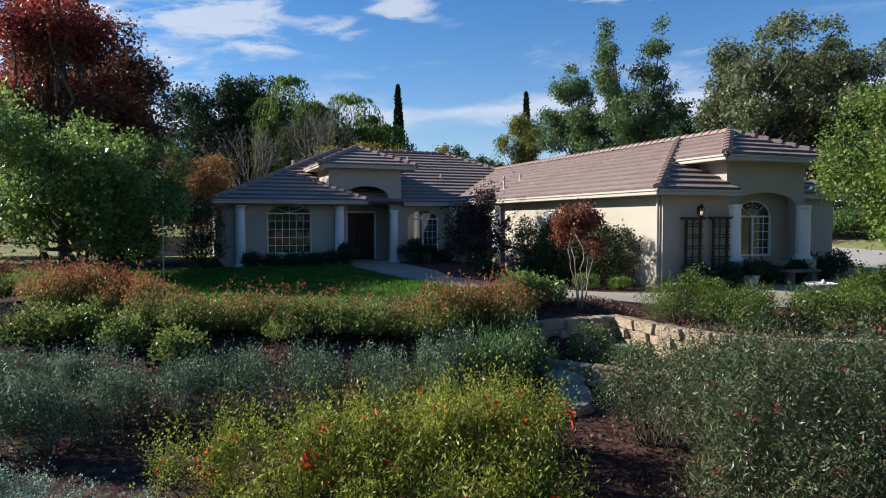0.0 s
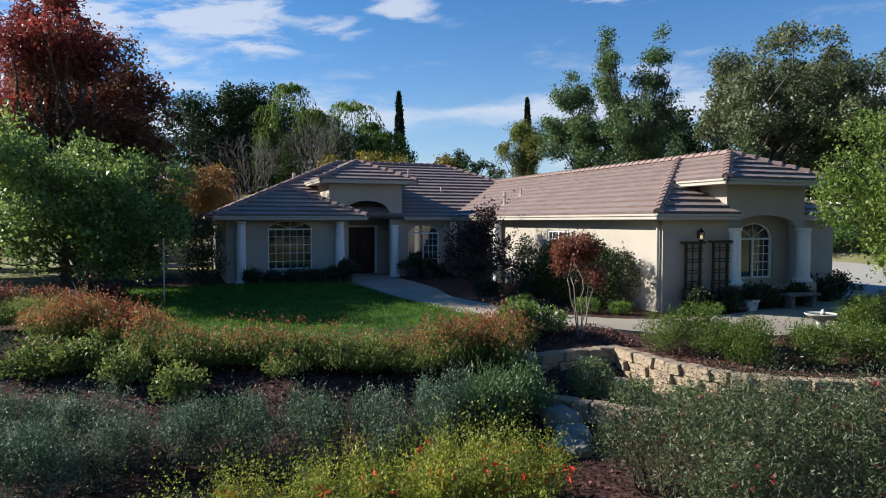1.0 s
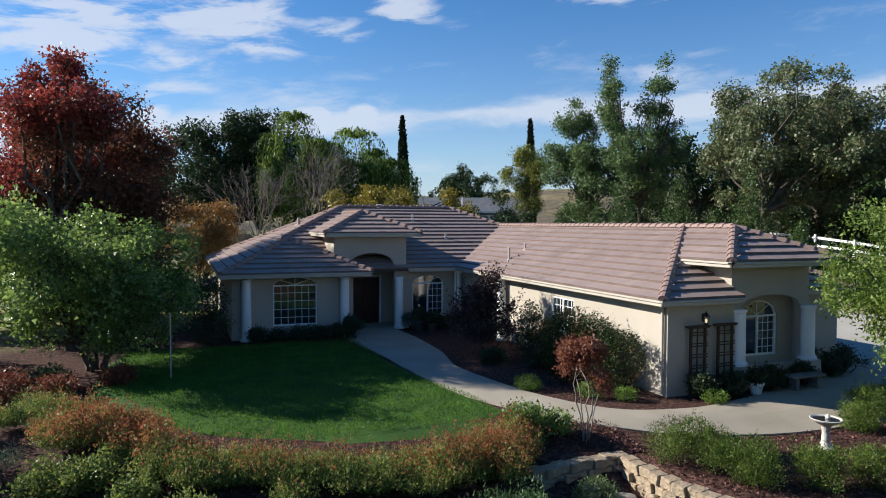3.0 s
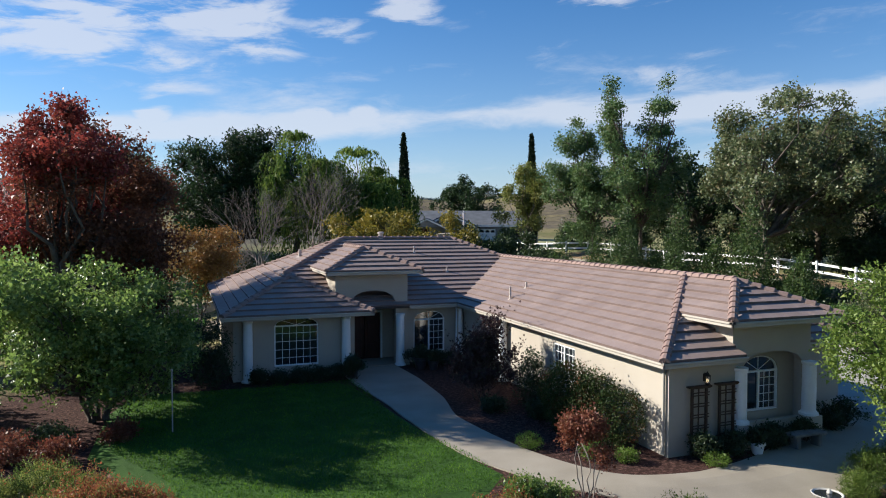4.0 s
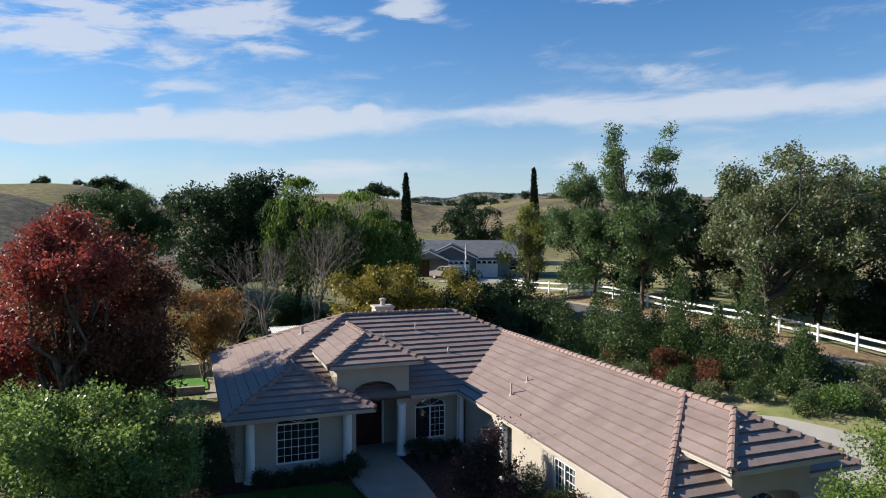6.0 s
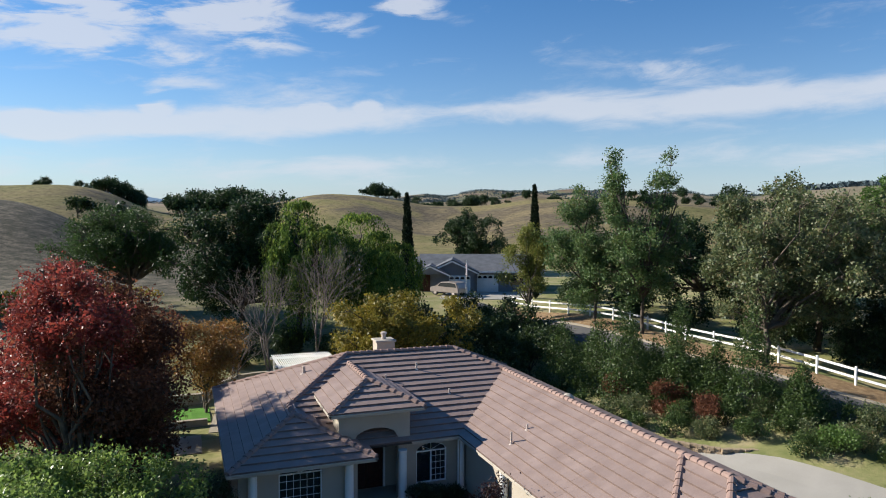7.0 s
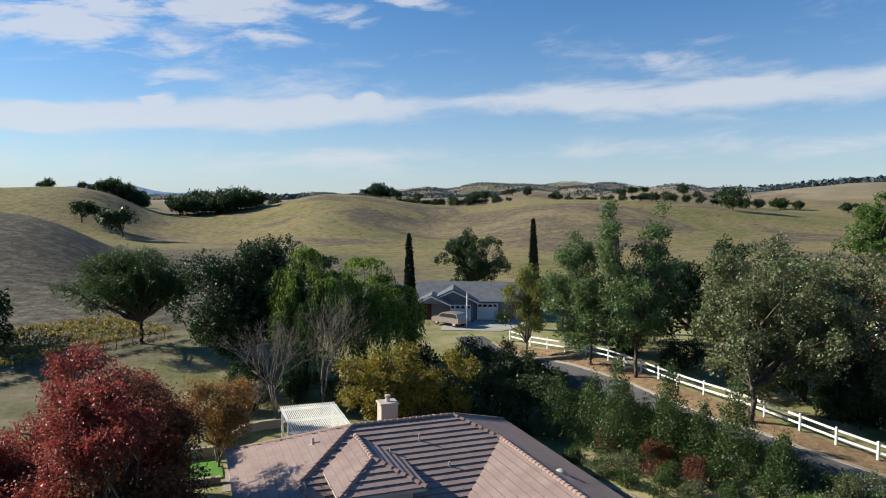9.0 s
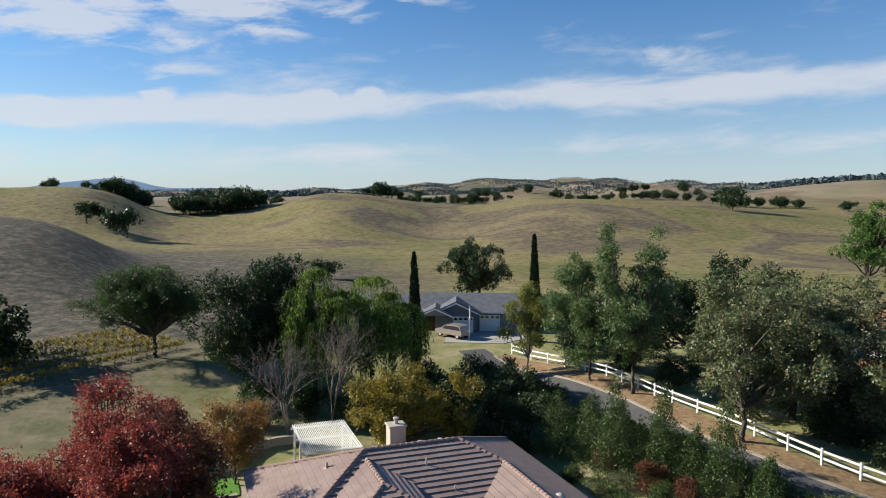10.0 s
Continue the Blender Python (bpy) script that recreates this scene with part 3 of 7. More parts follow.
def wall_x(name, x0, x1, y, thick, z1, openings=(), z0=-0.3, parent=house, material=STUCCO):
    """A wall along x with its face at y; openings: (xa, xb, za, zb, rise) with an arch of that rise on top."""
    bm = bmesh.new()
    place = lambda a, b, d: (a, d, b)
    at = x0
    for xa, xb, za, zb, rise in sorted(openings):
        if xa > at:
            bm_box(bm, at, y, z0, xa, y + thick, z1)
        if za > z0:
            bm_box(bm, xa, y, z0, xb, y + thick, za)
        n = 14 if rise else 1
        arch = [(xa + (xb - xa) * k / n, zb + rise * math.sqrt(max(0, 1 - (2 * k / n - 1) ** 2))) for k in range(n + 1)]
        bm_prism(bm, arch + [(xb, z1), (xa, z1)], (y, y + thick), place)
        at = xb
    if x1 > at:
        bm_box(bm, at, y, z0, x1, y + thick, z1)
    bmesh.ops.remove_doubles(bm, verts=bm.verts, dist=0.001)
    return hpart(part(name, bm, material, None))


def wall_y(name, y0, y1, x, thick, z1, openings=(), z0=-0.3):
    bm = bmesh.new()
    at = y0
    for ya, yb, za, zb in sorted(openings):
        if ya > at:
            bm_box(bm, x, at, z0, x + thick, ya, z1)
        bm_box(bm, x, ya, z0, x + thick, yb, za)
        bm_box(bm, x, ya, zb, x + thick, yb, z1)
        at = yb
    if y1 > at:
        bm_box(bm, x, at, z0, x + thick, y1, z1)
    bmesh.ops.remove_doubles(bm, verts=bm.verts, dist=0.001)
    return hpart(part(name, bm, STUCCO, None))


WT = 2.62
wall_x("front_wall", 1.75, 6.65, 28.0, 0.2, WT, [(3.35, 5.14, 0.50, 2.16, 0.30)])
wall_y("west_wall", 28.2, 41.3, 1.75, 0.2, WT)
wall_x("back_wall", 1.95, 19.6, 41.1, 0.2, WT)
wall_y("east_wall", 16.2, 41.1, 19.6, 0.2, WT)
wall_y("west_wall", 15.05, 29.3, 12.1, 0.2, WT, [(19.55, 21.0, 0.95, 2.15)])
wall_x("front_wall", 9.34, 12.1, 29.35, 0.2, WT, [(9.72, 11.23, 0.45, 1.95, 0.36)])
wall_x("front_wall", 12.1, 14.40, 14.85, 0.2, WT)
wall_x("front_wall", 17.35, 19.8, 16.0, 0.2, WT)
# raised bay with its arched niche
wall_x("bay_wall", 14.40, 17.35, 14.98, 0.18, 3.62, [(14.72, 17.03, 0.62, 2.28, 0.36)])
wall_x("bay_wall", 14.55, 17.2, 15.42, 0.15, 3.3, [(15.18, 16.60, 0.78, 1.98, 0.44)])
wall_y("bay_wall", 15.0, 17.2, 14.40, 0.16, 3.62)
wall_y("bay_wall", 15.0, 17.2, 17.19, 0.16, 3.62)
# entry
wall_x("entry_wall", 6.07, 9.34, 29.1, 0.3, 4.24, [(6.75, 8.79, -0.3, 2.84, 0.52)])
wall_y("entry_wall", 29.4, 33, 6.07, 0.2, 4.24)
wall_y("entry_wall", 29.4, 33, 9.14, 0.2, 4.24)
wall_x("entry_wall", 6.27, 9.14, 30.6, 0.2, 4.2, [(6.95, 8.50, -0.3, 2.2, 0.0)])
wall_x("west_wall", 6.45, 6.65, 28.2, 0.9, WT)

PLANES = {
    "west": ([(1.3, 27.3), (4.3, 30.3), (4.3, 31.8), (7.75, 35.25), (1.3, 41.7)], (-1, 0), 1.3, E0),
    "porch": ([(1.3, 27.3), (7.3, 27.3), (4.3, 30.3)], (0, -1), 27.3, E0),
    "porch_e": ([(7.3, 27.3), (7.3, 28.8), (4.3, 31.8), (4.3, 30.3)], (1, 0), 7.3, E0),
    "front": ([(7.3, 28.8), (11.65, 28.8), (15.95, 33.1), (13.8, 35.25), (7.75, 35.25), (4.3, 31.8)], (0, -1), 28.8, E0),
    "wing_w": ([(11.65, 14.5), (15.95, 18.8), (15.95, 33.1), (11.65, 28.8)], (-1, 0), 11.65, E0),
    "wing_s": ([(11.65, 14.5), (14.40, 14.5), (14.40, 17.25)], (0, -1), 14.5, E0),
    "wing_se": ([(17.35, 15.6), (20.25, 15.6), (17.35, 18.5)], (0, -1), 15.6, E0),
    "east": ([(20.25, 15.6), (20.25, 41.7), (13.8, 35.25), (15.95, 33.1), (15.95, 19.9)], (1, 0), 20.25, E0),
    "back": ([(1.3, 41.7), (7.75, 35.25), (13.8, 35.25), (20.25, 41.7)], (0, 1), 41.7, E0),
    "entry_s": ([(5.6, 28.6), (9.9, 28.6), (7.75, 30.75)], (0, -1), 28.6, 4.24),
    "entry_w": ([(5.6, 28.6), (7.75, 30.75), (7.75, 34.55), (5.6, 32.4)], (-1, 0), 5.6, 4.24),
    "entry_e": ([(9.9, 28.6), (7.75, 30.75), (7.75, 34.55), (9.9, 32.4)], (1, 0), 9.9, 4.24),
    "bay_s": ([(13.87, 14.45), (18.03, 14.45), (15.95, 16.53)], (0, -1), 14.45, 3.636),
    "bay_w": ([(13.87, 14.45), (15.95, 16.53), (15.95, 18.8), (13.87, 16.72)], (-1, 0), 13.87, 3.636),
    "bay_e": ([(18.03, 14.45), (15.95, 16.53), (15.95, 19.9), (18.03, 17.82)], (1, 0), 18.03, 3.636),
}


def build_roof(key, outline, down, edge, e_z):
    down = Vector(down)
    side = Vector((-down.y, down.x))
    sgn = 1 if (down.x + down.y) > 0 else -1
    h_of = lambda x, y: e_z + S * ((edge - (x if down.x else y)) * sgn)
    roof = hpart(part("roof", bm_prism(bmesh.new(), outline, (-0.10, 0.0), lambda a, b, d: (a, b, h_of(a, b) + d)), DECK, None))
    uv = [(Vector(p).dot(side), sgn * (edge - (p[0] if down.x else p[1]))) for p in outline]
    top = max(v for _, v in uv)

    def span(v):
        hits = []
        for (ua, va), (ub, vb) in zip(uv, uv[1:] + uv[:1]):
            if abs(va - vb) < 1e-6:
                if abs(va - v) < 1e-4:
                    hits += [ua, ub]
            elif min(va, vb) - 1e-6 <= v <= max(va, vb) + 1e-6:
                hits.append(ua + (ub - ua) * (v - va) / (vb - va))
        return (min(hits), max(hits)) if len(hits) > 1 else (0, 0)

    rng = random.Random(key)
    run, width = 0.40, 0.33

    def at(u, v, lift):
        x, y = (edge - sgn * v, side.y * u) if down.x else (side.x * u, edge - sgn * v)
        return (x, y, e_z + S * v + lift)

    n = int(top / run)
    for c in range(n + 1):
        v0, v1 = max(c * run, 0.0) , min((c + 1) * run, top)
        if v1 - v0 < 0.06:
            continue
        a0, b0 = span(v0 + 1e-3)
        a1, b1 = span(v1 - 1e-3)
        verts, faces = [], []
        u = math.floor(min(a0, a1) / width) * width + (0.5 * width if c % 2 else 0)
        u -= width
        vf = v0 - 0.035
        while u < max(b0, b1):
            ul, ur = u, u + width
            lo = (max(ul, a0), min(ur, b0))
            hi = (max(ul, a1), min(ur, b1))
            u += width
            if lo[1] - lo[0] < 0.02 and hi[1] - hi[0] < 0.02:
                continue
            lo = (min(lo[0], b0), max(lo[1], lo[0]))
            hi = (min(hi[0], b1), max(hi[1], hi[0]))
            j = rng.uniform(-0.003, 0.003)
            k = len(verts)
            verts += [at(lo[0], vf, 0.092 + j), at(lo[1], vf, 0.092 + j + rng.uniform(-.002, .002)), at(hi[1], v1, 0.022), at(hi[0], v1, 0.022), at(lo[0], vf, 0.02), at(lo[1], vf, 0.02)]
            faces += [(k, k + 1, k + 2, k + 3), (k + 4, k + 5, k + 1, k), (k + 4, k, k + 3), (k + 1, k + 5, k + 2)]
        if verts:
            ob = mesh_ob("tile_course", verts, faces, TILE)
            ob.data.materials.append(TILE_LIP_SHADE)
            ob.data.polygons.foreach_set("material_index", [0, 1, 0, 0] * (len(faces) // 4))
            ob.parent = roof
            ob.matrix_parent_inverse = (house.matrix_basis @ house.matrix_basis.inverted())
    return roof


ROOFS = {}
for key, (outline, down, edge, e_z) in PLANES.items():
    ROOFS[key] = build_roof(key, outline, down, edge, e_z)


def cap_mesh():
    bm = bmesh.new()
    prof = [(-0.15, -0.055), (-0.11, 0.035), (-0.04, 0.075), (0.04, 0.075), (0.11, 0.035), (0.15, -0.055)]
    rows = []
    for y, k, dz in ((0.0, 1.0, 0.03), (0.03, 1.04, 0.035), (0.42, 0.86, 0.0)):
        rows.append([bm.verts.new((a * k, y, b * k + dz)) for a, b in prof])
    for a, b in zip(rows, rows[1:]):
        for k in range(5):
            bm.faces.new((a[k], a[k + 1], b[k + 1], b[k]))
    bm.faces.new(rows[0][::-1])
    bmesh.ops.recalc_face_normals(bm, faces=bm.faces)
    me = bpy.data.meshes.new("ridge_cap")
    bm.to_mesh(me)
    bm.free()
    me.materials.append(CAP)
    return me


CAP_MESH = cap_mesh()
RIDGES = [((11.65, 14.5, E0), (15.95, 18.8, 4.552), "wing_w"), ((15.95, 16.53, 4.552), (15.95, 33.1, 4.552), "wing_w"), ((15.95, 33.1, 4.552), (13.8, 35.25, 5.498), "front"),
          ((7.75, 35.25, 5.498), (13.8, 35.25, 5.498), "front"), ((4.3, 31.8, 3.98), (7.75, 35.25, 5.498), "west"), ((4.3, 30.3, 3.98), (4.3, 31.8, 3.98), "porch_e"),
          ((1.3, 27.3, E0), (4.3, 30.3, 3.98), "porch"), ((7.3, 27.3, E0), (4.3, 30.3, 3.98), "porch"), ((1.3, 41.7, E0), (7.75, 35.25, 5.498), "back"), ((20.25, 41.7, E0), (13.8, 35.25, 5.498), "back"),
          ((5.6, 28.6, 4.24), (7.75, 30.75, 5.186), "entry_s"), ((9.9, 28.6, 4.24), (7.75, 30.75, 5.186), "entry_s"), ((7.75, 30.75, 5.186), (7.75, 34.55, 5.186), "entry_w"),
          ((13.87, 14.45, 3.636), (15.95, 16.53, 4.552), "bay_s"), ((18.03, 14.45, 3.636), (15.95, 16.53, 4.552), "bay_s"), ((20.25, 15.6, E0), (18.03, 17.82, 3.636), "wing_se")]
for a, b, key in RIDGES:
    a, b = Vector(a), Vector(b)
    d = b - a
    n = max(1, int(d.length / 0.36))
    flat = d.normalized()
    xax = flat.cross(Vector((0, 0, 1))).normalized()
    up = xax.cross(flat)
    rot = Matrix((xax, flat, up)).transposed().to_4x4()
    for k in range(n):
        ob = new("ridge_cap", CAP_MESH)
        ob.parent = ROOFS[key]
        ob.matrix_basis = Matrix.Translation(a + d * (k / n) + Vector((0, 0, 0.05))) @ rot

# fascias with gutters, and soffits
EAVES = [((1.3, 27.3), (7.3, 27.3), E0), ((1.3, 27.3), (1.3, 41.7), E0), ((7.3, 27.3), (7.3, 28.8), E0), ((9.4, 28.8), (11.65, 28.8), E0), ((11.65, 14.5), (11.65, 28.8), E0), ((11.65, 14.5), (14.40, 14.5), E0),
         ((17.35, 15.6), (20.25, 15.6), E0), ((20.25, 15.6), (20.25, 41.7), E0), ((1.3, 41.7), (20.25, 41.7), E0), ((5.6, 28.6), (9.9, 28.6), 4.24), ((5.6, 28.6), (5.6, 32.4), 4.24), ((9.9, 28.6), (9.9, 32.4), 4.24),
         ((13.87, 14.45), (18.03, 14.45), 3.636), ((13.87, 14.45), (13.87, 16.7), 3.636), ((18.03, 14.45), (18.03, 17.8), 3.636)]
for (xa, ya), (xb, yb), z in EAVES:
    bm = bmesh.new()
    w = 0.03
    bm_box(bm, min(xa, xb) - w, min(ya, yb) - w, z - 0.155, max(xa, xb) + w, max(ya, yb) + w, z + 0.012, 0.012)
    bm_box(bm, min(xa, xb) - w - 0.035, min(ya, yb) - w - 0.035, z - 0.06, max(xa, xb) + w + 0.035, max(ya, yb) + w + 0.035, z + 0.0, 0.01)
    hpart(part("fascia", bm, CREAM, None, "cream painted fascia with gutter"))
for x0, y0, x1, y1, z in [(1.33, 27.33, 7.27, 28.9, E0), (1.33, 28.9, 1.75, 41.67, E0), (9.4, 28.83, 12.2, 29.5, E0), (11.68, 14.53, 12.2, 28.83, E0), (12.2, 14.53, 14.38, 14.95, E0), (17.37, 15.63, 20.22, 16.1, E0), (19.7, 16.1, 20.22, 41.67, E0),
                          (5.63, 28.63, 9.87, 29.2, 4.24), (5.63, 29.2, 6.17, 33, 4.24), (9.24, 29.2, 9.87, 33, 4.24), (13.9, 14.48, 18.0, 15.0, 3.636), (13.9, 15.0, 14.45, 16.9, 3.636), (17.3, 15.0, 18.0, 17.8, 3.636)]:
    hpart(box("soffit", x0, y0, z - 0.145, x1, y1, z - 0.105, CREAM, None))


def column(x, y, z0, z1, r):
    bm = bmesh.new()
    bm_lathe(bm, [(r * 1.35, 0), (r * 1.35, 0.06), (r * 1.15, 0.09), (r * 1.0, 0.14), (r * 1.0, (z1 - z0) * 0.4), (r * 0.95, z1 - z0 - 0.10), (r * 1.06, z1 - z0 - 0.08), (r * 1.12, z1 - z0 - 0.03), (r * 1.12, z1 - z0)], (x, y, z0), 20)
    hpart(part("column", bm, WHITE, None, "round white column"))


for x, y, z0, z1, r in [(2.3, 27.8, 0.0, 2.45, 0.19), (6.24, 27.8, 0.0, 2.45, 0.19), (8.95, 28.95, 0.0, 2.3, 0.19), (14.56, 14.86, 0.70, 2.28, 0.2), (17.19, 14.86, 0.70, 2.28, 0.2), (11.85, 29.1, 0.0, 2.45, 0.17), (11.9, 24.6, 0.0, 2.45, 0.17)]:
    column(x, y, z0, z1, r)
hpart(box("pedestal", 14.28, 14.6, -0.3, 14.84, 14.97, 0.70, STUCCO, None, "", 0.02))
hpart(box("pedestal", 16.91, 14.6, -0.3, 17.47, 14.97, 0.70, STUCCO, None, "", 0.02))


def arch_window(x0, x1, y, z0, z1, rise, cols, rows, split=False, transom=True):
    win = hpart(box("window", x0 + 0.02, y + 0.09, z0 + 0.02, x1 - 0.02, y + 0.11, z1, GLASS, None, "white-framed window with glazing bars"))
    n = 16
    arc = lambda r, dz=0: [((x0 + x1) / 2 - (x1 - x0) / 2 * r * math.cos(math.pi * k / n), z1 + rise * r * math.sin(math.pi * k / n) + dz) for k in range(n + 1)]

    def bars(name, bm, material=WHITE, label=""):
        ob = part(name, bm, material, None, label)
        ob.parent = win
        ob.matrix_parent_inverse = house.matrix_basis @ house.matrix_basis.inverted()
        return ob

    bm = bmesh.new()
    w = 0.055
    bm_box(bm, x0, y + 0.03, z0, x0 + w, y + 0.13, z1)
    bm_box(bm, x1 - w, y + 0.03, z0, x1, y + 0.13, z1)
    bm_box(bm, x0 + w, y + 0.03, z0, x1 - w, y + 0.13, z0 + w)
    if transom:
        bm_box(bm, x0 + w, y + 0.03, z1 - w, x1 - w, y + 0.13, z1)
    if rise:
        k1 = 1 - 2 * w / (x1 - x0)
        outer, inner = arc(1.0), arc(k1)
        for k in range(n):
            q = [outer[k], outer[k + 1], inner[k + 1], inner[k]]
            bm_prism(bm, q, (y + 0.03, y + 0.13), lambda a, b, d: (a, d, b))
    bars("frame", bm, WHITE, "white window frame")
    if rise:
        bars("pane", bm_prism(bmesh.new(), arc(0.97), (y + 0.09, y + 0.11), lambda a, b, d: (a, d, b)), GLASS)
    t = 0.009

    def bar(xa, ya, za, xb, yb, zb):
        bars("glazing_bar", bm_box(bmesh.new(), xa, ya, za, xb, yb, zb))

    if split:
        xm = (x0 + x1) / 2
        bars("mullion", bm_box(bmesh.new(), xm - 0.035, y + 0.04, z0 + w, xm + 0.035, y + 0.12, z1 - w))
        gx0, gx1 = xm + 0.03, x1 - w
    else:
        gx0, gx1 = x0 + w, x1 - w
    for k in range(1, cols):
        x = gx0 + (gx1 - gx0) * k / cols
        bar(x - t, y + 0.072, z0 + w, x + t, y + 0.088, z1 - w)
    for k in range(1, rows):
        z = z0 + (z1 - z0) * k / rows
        bar(gx0, y + 0.07, z - t, gx1, y + 0.086, z + t)
    if rise:
        cx = (x0 + x1) / 2
        for a in (45, 90, 135):
            p = (cx - (x1 - x0) / 2 * 0.95 * math.cos(radians(a)), z1 + rise * 0.95 * math.sin(radians(a)))
            bars("glazing_bar", bm_cone(bmesh.new(), (cx, y + 0.08, z1), (p[0], y + 0.08, p[1]), 0.012, 0.012, 5))
    return win


arch_window(3.35, 5.14, 28.03, 0.50, 2.16, 0.30, 6, 5)
arch_window(9.72, 11.23, 29.38, 0.45, 1.95, 0.36, 3, 5, True)
arch_window(15.18, 16.60, 15.44, 0.78, 1.98, 0.44, 3, 5, True)


def side_window(y0, y1, z0, z1, x):
    win = hpart(box("window", x + 0.09, y0, z0, x + 0.11, y1, z1, GLASS, None, "white-framed window in a sunlit wall"))
    bm = bmesh.new()
    for a, b, c, d in ((y0, z0, y0 + 0.06, z1), (y1 - 0.06, z0, y1, z1), (y0 + 0.06, z0, y1 - 0.06, z0 + 0.06), (y0 + 0.06, z1 - 0.06, y1 - 0.06, z1), ((y0 + y1) / 2 - 0.03, z0 + 0.06, (y0 + y1) / 2 + 0.03, z1 - 0.06)):
        bm_box(bm, x + 0.03, a, b, x + 0.13, c, d)
    bmesh.ops.remove_doubles(bm, verts=bm.verts, dist=0.001)
    made = [part("frame", bm, WHITE, None)]
    for k in range(1, 6):
        if k != 3:
            yk = y0 + (y1 - y0) * k / 6
            made.append(part("glazing_bar", bm_box(bmesh.new(), x + 0.072, yk - 0.011, z0 + 0.06, x + 0.088, yk + 0.011, z1 - 0.06), WHITE, None))
    for k in range(1, 4):
        zk = z0 + (z1 - z0) * k / 4
        made.append(part("glazing_bar", bm_box(bmesh.new(), x + 0.07, y0 + 0.06, zk - 0.011, x + 0.086, y1 - 0.06, zk + 0.011), WHITE, None))
    for ob in made:
        ob.parent = win


side_window(19.55, 21.0, 0.95, 2.15, 12.1)

# ---------------------------------------------------------------- plants


def leaves_ob(name, pts, size, material, parent, rng, aspect=0.45, droop=0.0, vary=0.35, corners=4, face=None):
    """Many separate leaves round the given points: folded blades of four corners, or of three for those far off."""
    n = len(pts)
    d = rng.normal(size=(n, 3))
    if droop:
        d[:, 2] -= droop
    d /= np.linalg.norm(d, axis=1, keepdims=True)
    r = rng.normal(size=(n, 3))
    if face is not None:
        r = np.cross(d, face + 0.38 * r)
    s = np.cross(d, r)
    if face is not None:
        s = r
    s /= np.linalg.norm(s, axis=1, keepdims=True) + 1e-9
    ln = size * (1 + vary * rng.normal(size=(n, 1)).clip(-2, 2))
    tip, mid = pts + d * ln, pts + d * ln * 0.45
    nrm = np.cross(d, s)
    a, b = mid + s * ln * aspect * 0.5 + nrm * ln * 0.06, mid - s * ln * aspect * 0.5 + nrm * ln * 0.06
    c = corners
    verts = np.stack([pts, a, tip, b] if c == 4 else [a * 1.25 - mid * 0.25, tip, b * 1.25 - mid * 0.25], 1).reshape(-1, 3)
    me = bpy.data.meshes.new(name)
    me.vertices.add(c * n)
    me.vertices.foreach_set("co", verts.astype(np.float32).ravel())
    me.loops.add(c * n)
    me.loops.foreach_set("vertex_index", np.arange(c * n, dtype=np.int32))
    me.polygons.add(n)
    me.polygons.foreach_set("loop_start", np.arange(0, c * n, c, dtype=np.int32))
    me.update(calc_edges=True)
    me.materials.append(material)
    ob = new(name, me)
    ob.parent = parent
    return ob


def crown_points(rng, blobs, n, cluster=14, spread=0.30, inner=0.55, gaps=0.0, outward=False):
    """Points in clusters that sit on and inside ellipsoids (x, y, z, rx, ry, rz); gaps: share of hollow places between the clusters."""
    w = np.array([b[3] * b[4] + b[4] * b[5] + b[3] * b[5] for b in blobs])
    which = rng.choice(len(blobs), size=max(1, int(n / cluster * (1 + gaps))), p=w / w.sum())
    bl = np.array(blobs)[which]
    d = rng.normal(size=(len(which), 3))
    d /= np.linalg.norm(d, axis=1, keepdims=True)
    rad = inner + (1 - inner) * rng.random((len(which), 1)) ** 0.6
    rad *= 1 + 0.09 * rng.normal(size=rad.shape)
    cen = bl[:, :3] + d * bl[:, 3:] * rad
    if gaps:
        f = 2.6 / np.median(bl[:, 3])
        q = cen * f
        hollow = np.sin(q[:, 0] + 1.3 * np.sin(q[:, 1])) + np.sin(q[:, 1] * 1.1 + 1.2 * np.sin(q[:, 2])) + np.sin(q[:, 2] * 1.3 + 1.1 * np.sin(q[:, 0]))
        stay = hollow > np.quantile(hollow, gaps)
        cen, d = cen[stay], d[stay]
    pts = np.repeat(cen, cluster, 0)
    off = rng.normal(size=pts.shape).clip(-1.9, 1.9) * spread * (0.6 + 0.8 * np.repeat(rng.random((len(cen), 1)), cluster, 0))
    if outward:
        # each spray of leaves faces its own way, the leaves in it nearly alike
        sway = 0.75 * d + 0.85 * rng.normal(size=d.shape) + np.array((0, 0, 0.35))
        way = np.repeat(sway / (np.linalg.norm(sway, axis=1, keepdims=True) + 1e-6), cluster, 0)
        return pts + off, way / (np.linalg.norm(way, axis=1, keepdims=True) + 1e-6)
    return pts + off


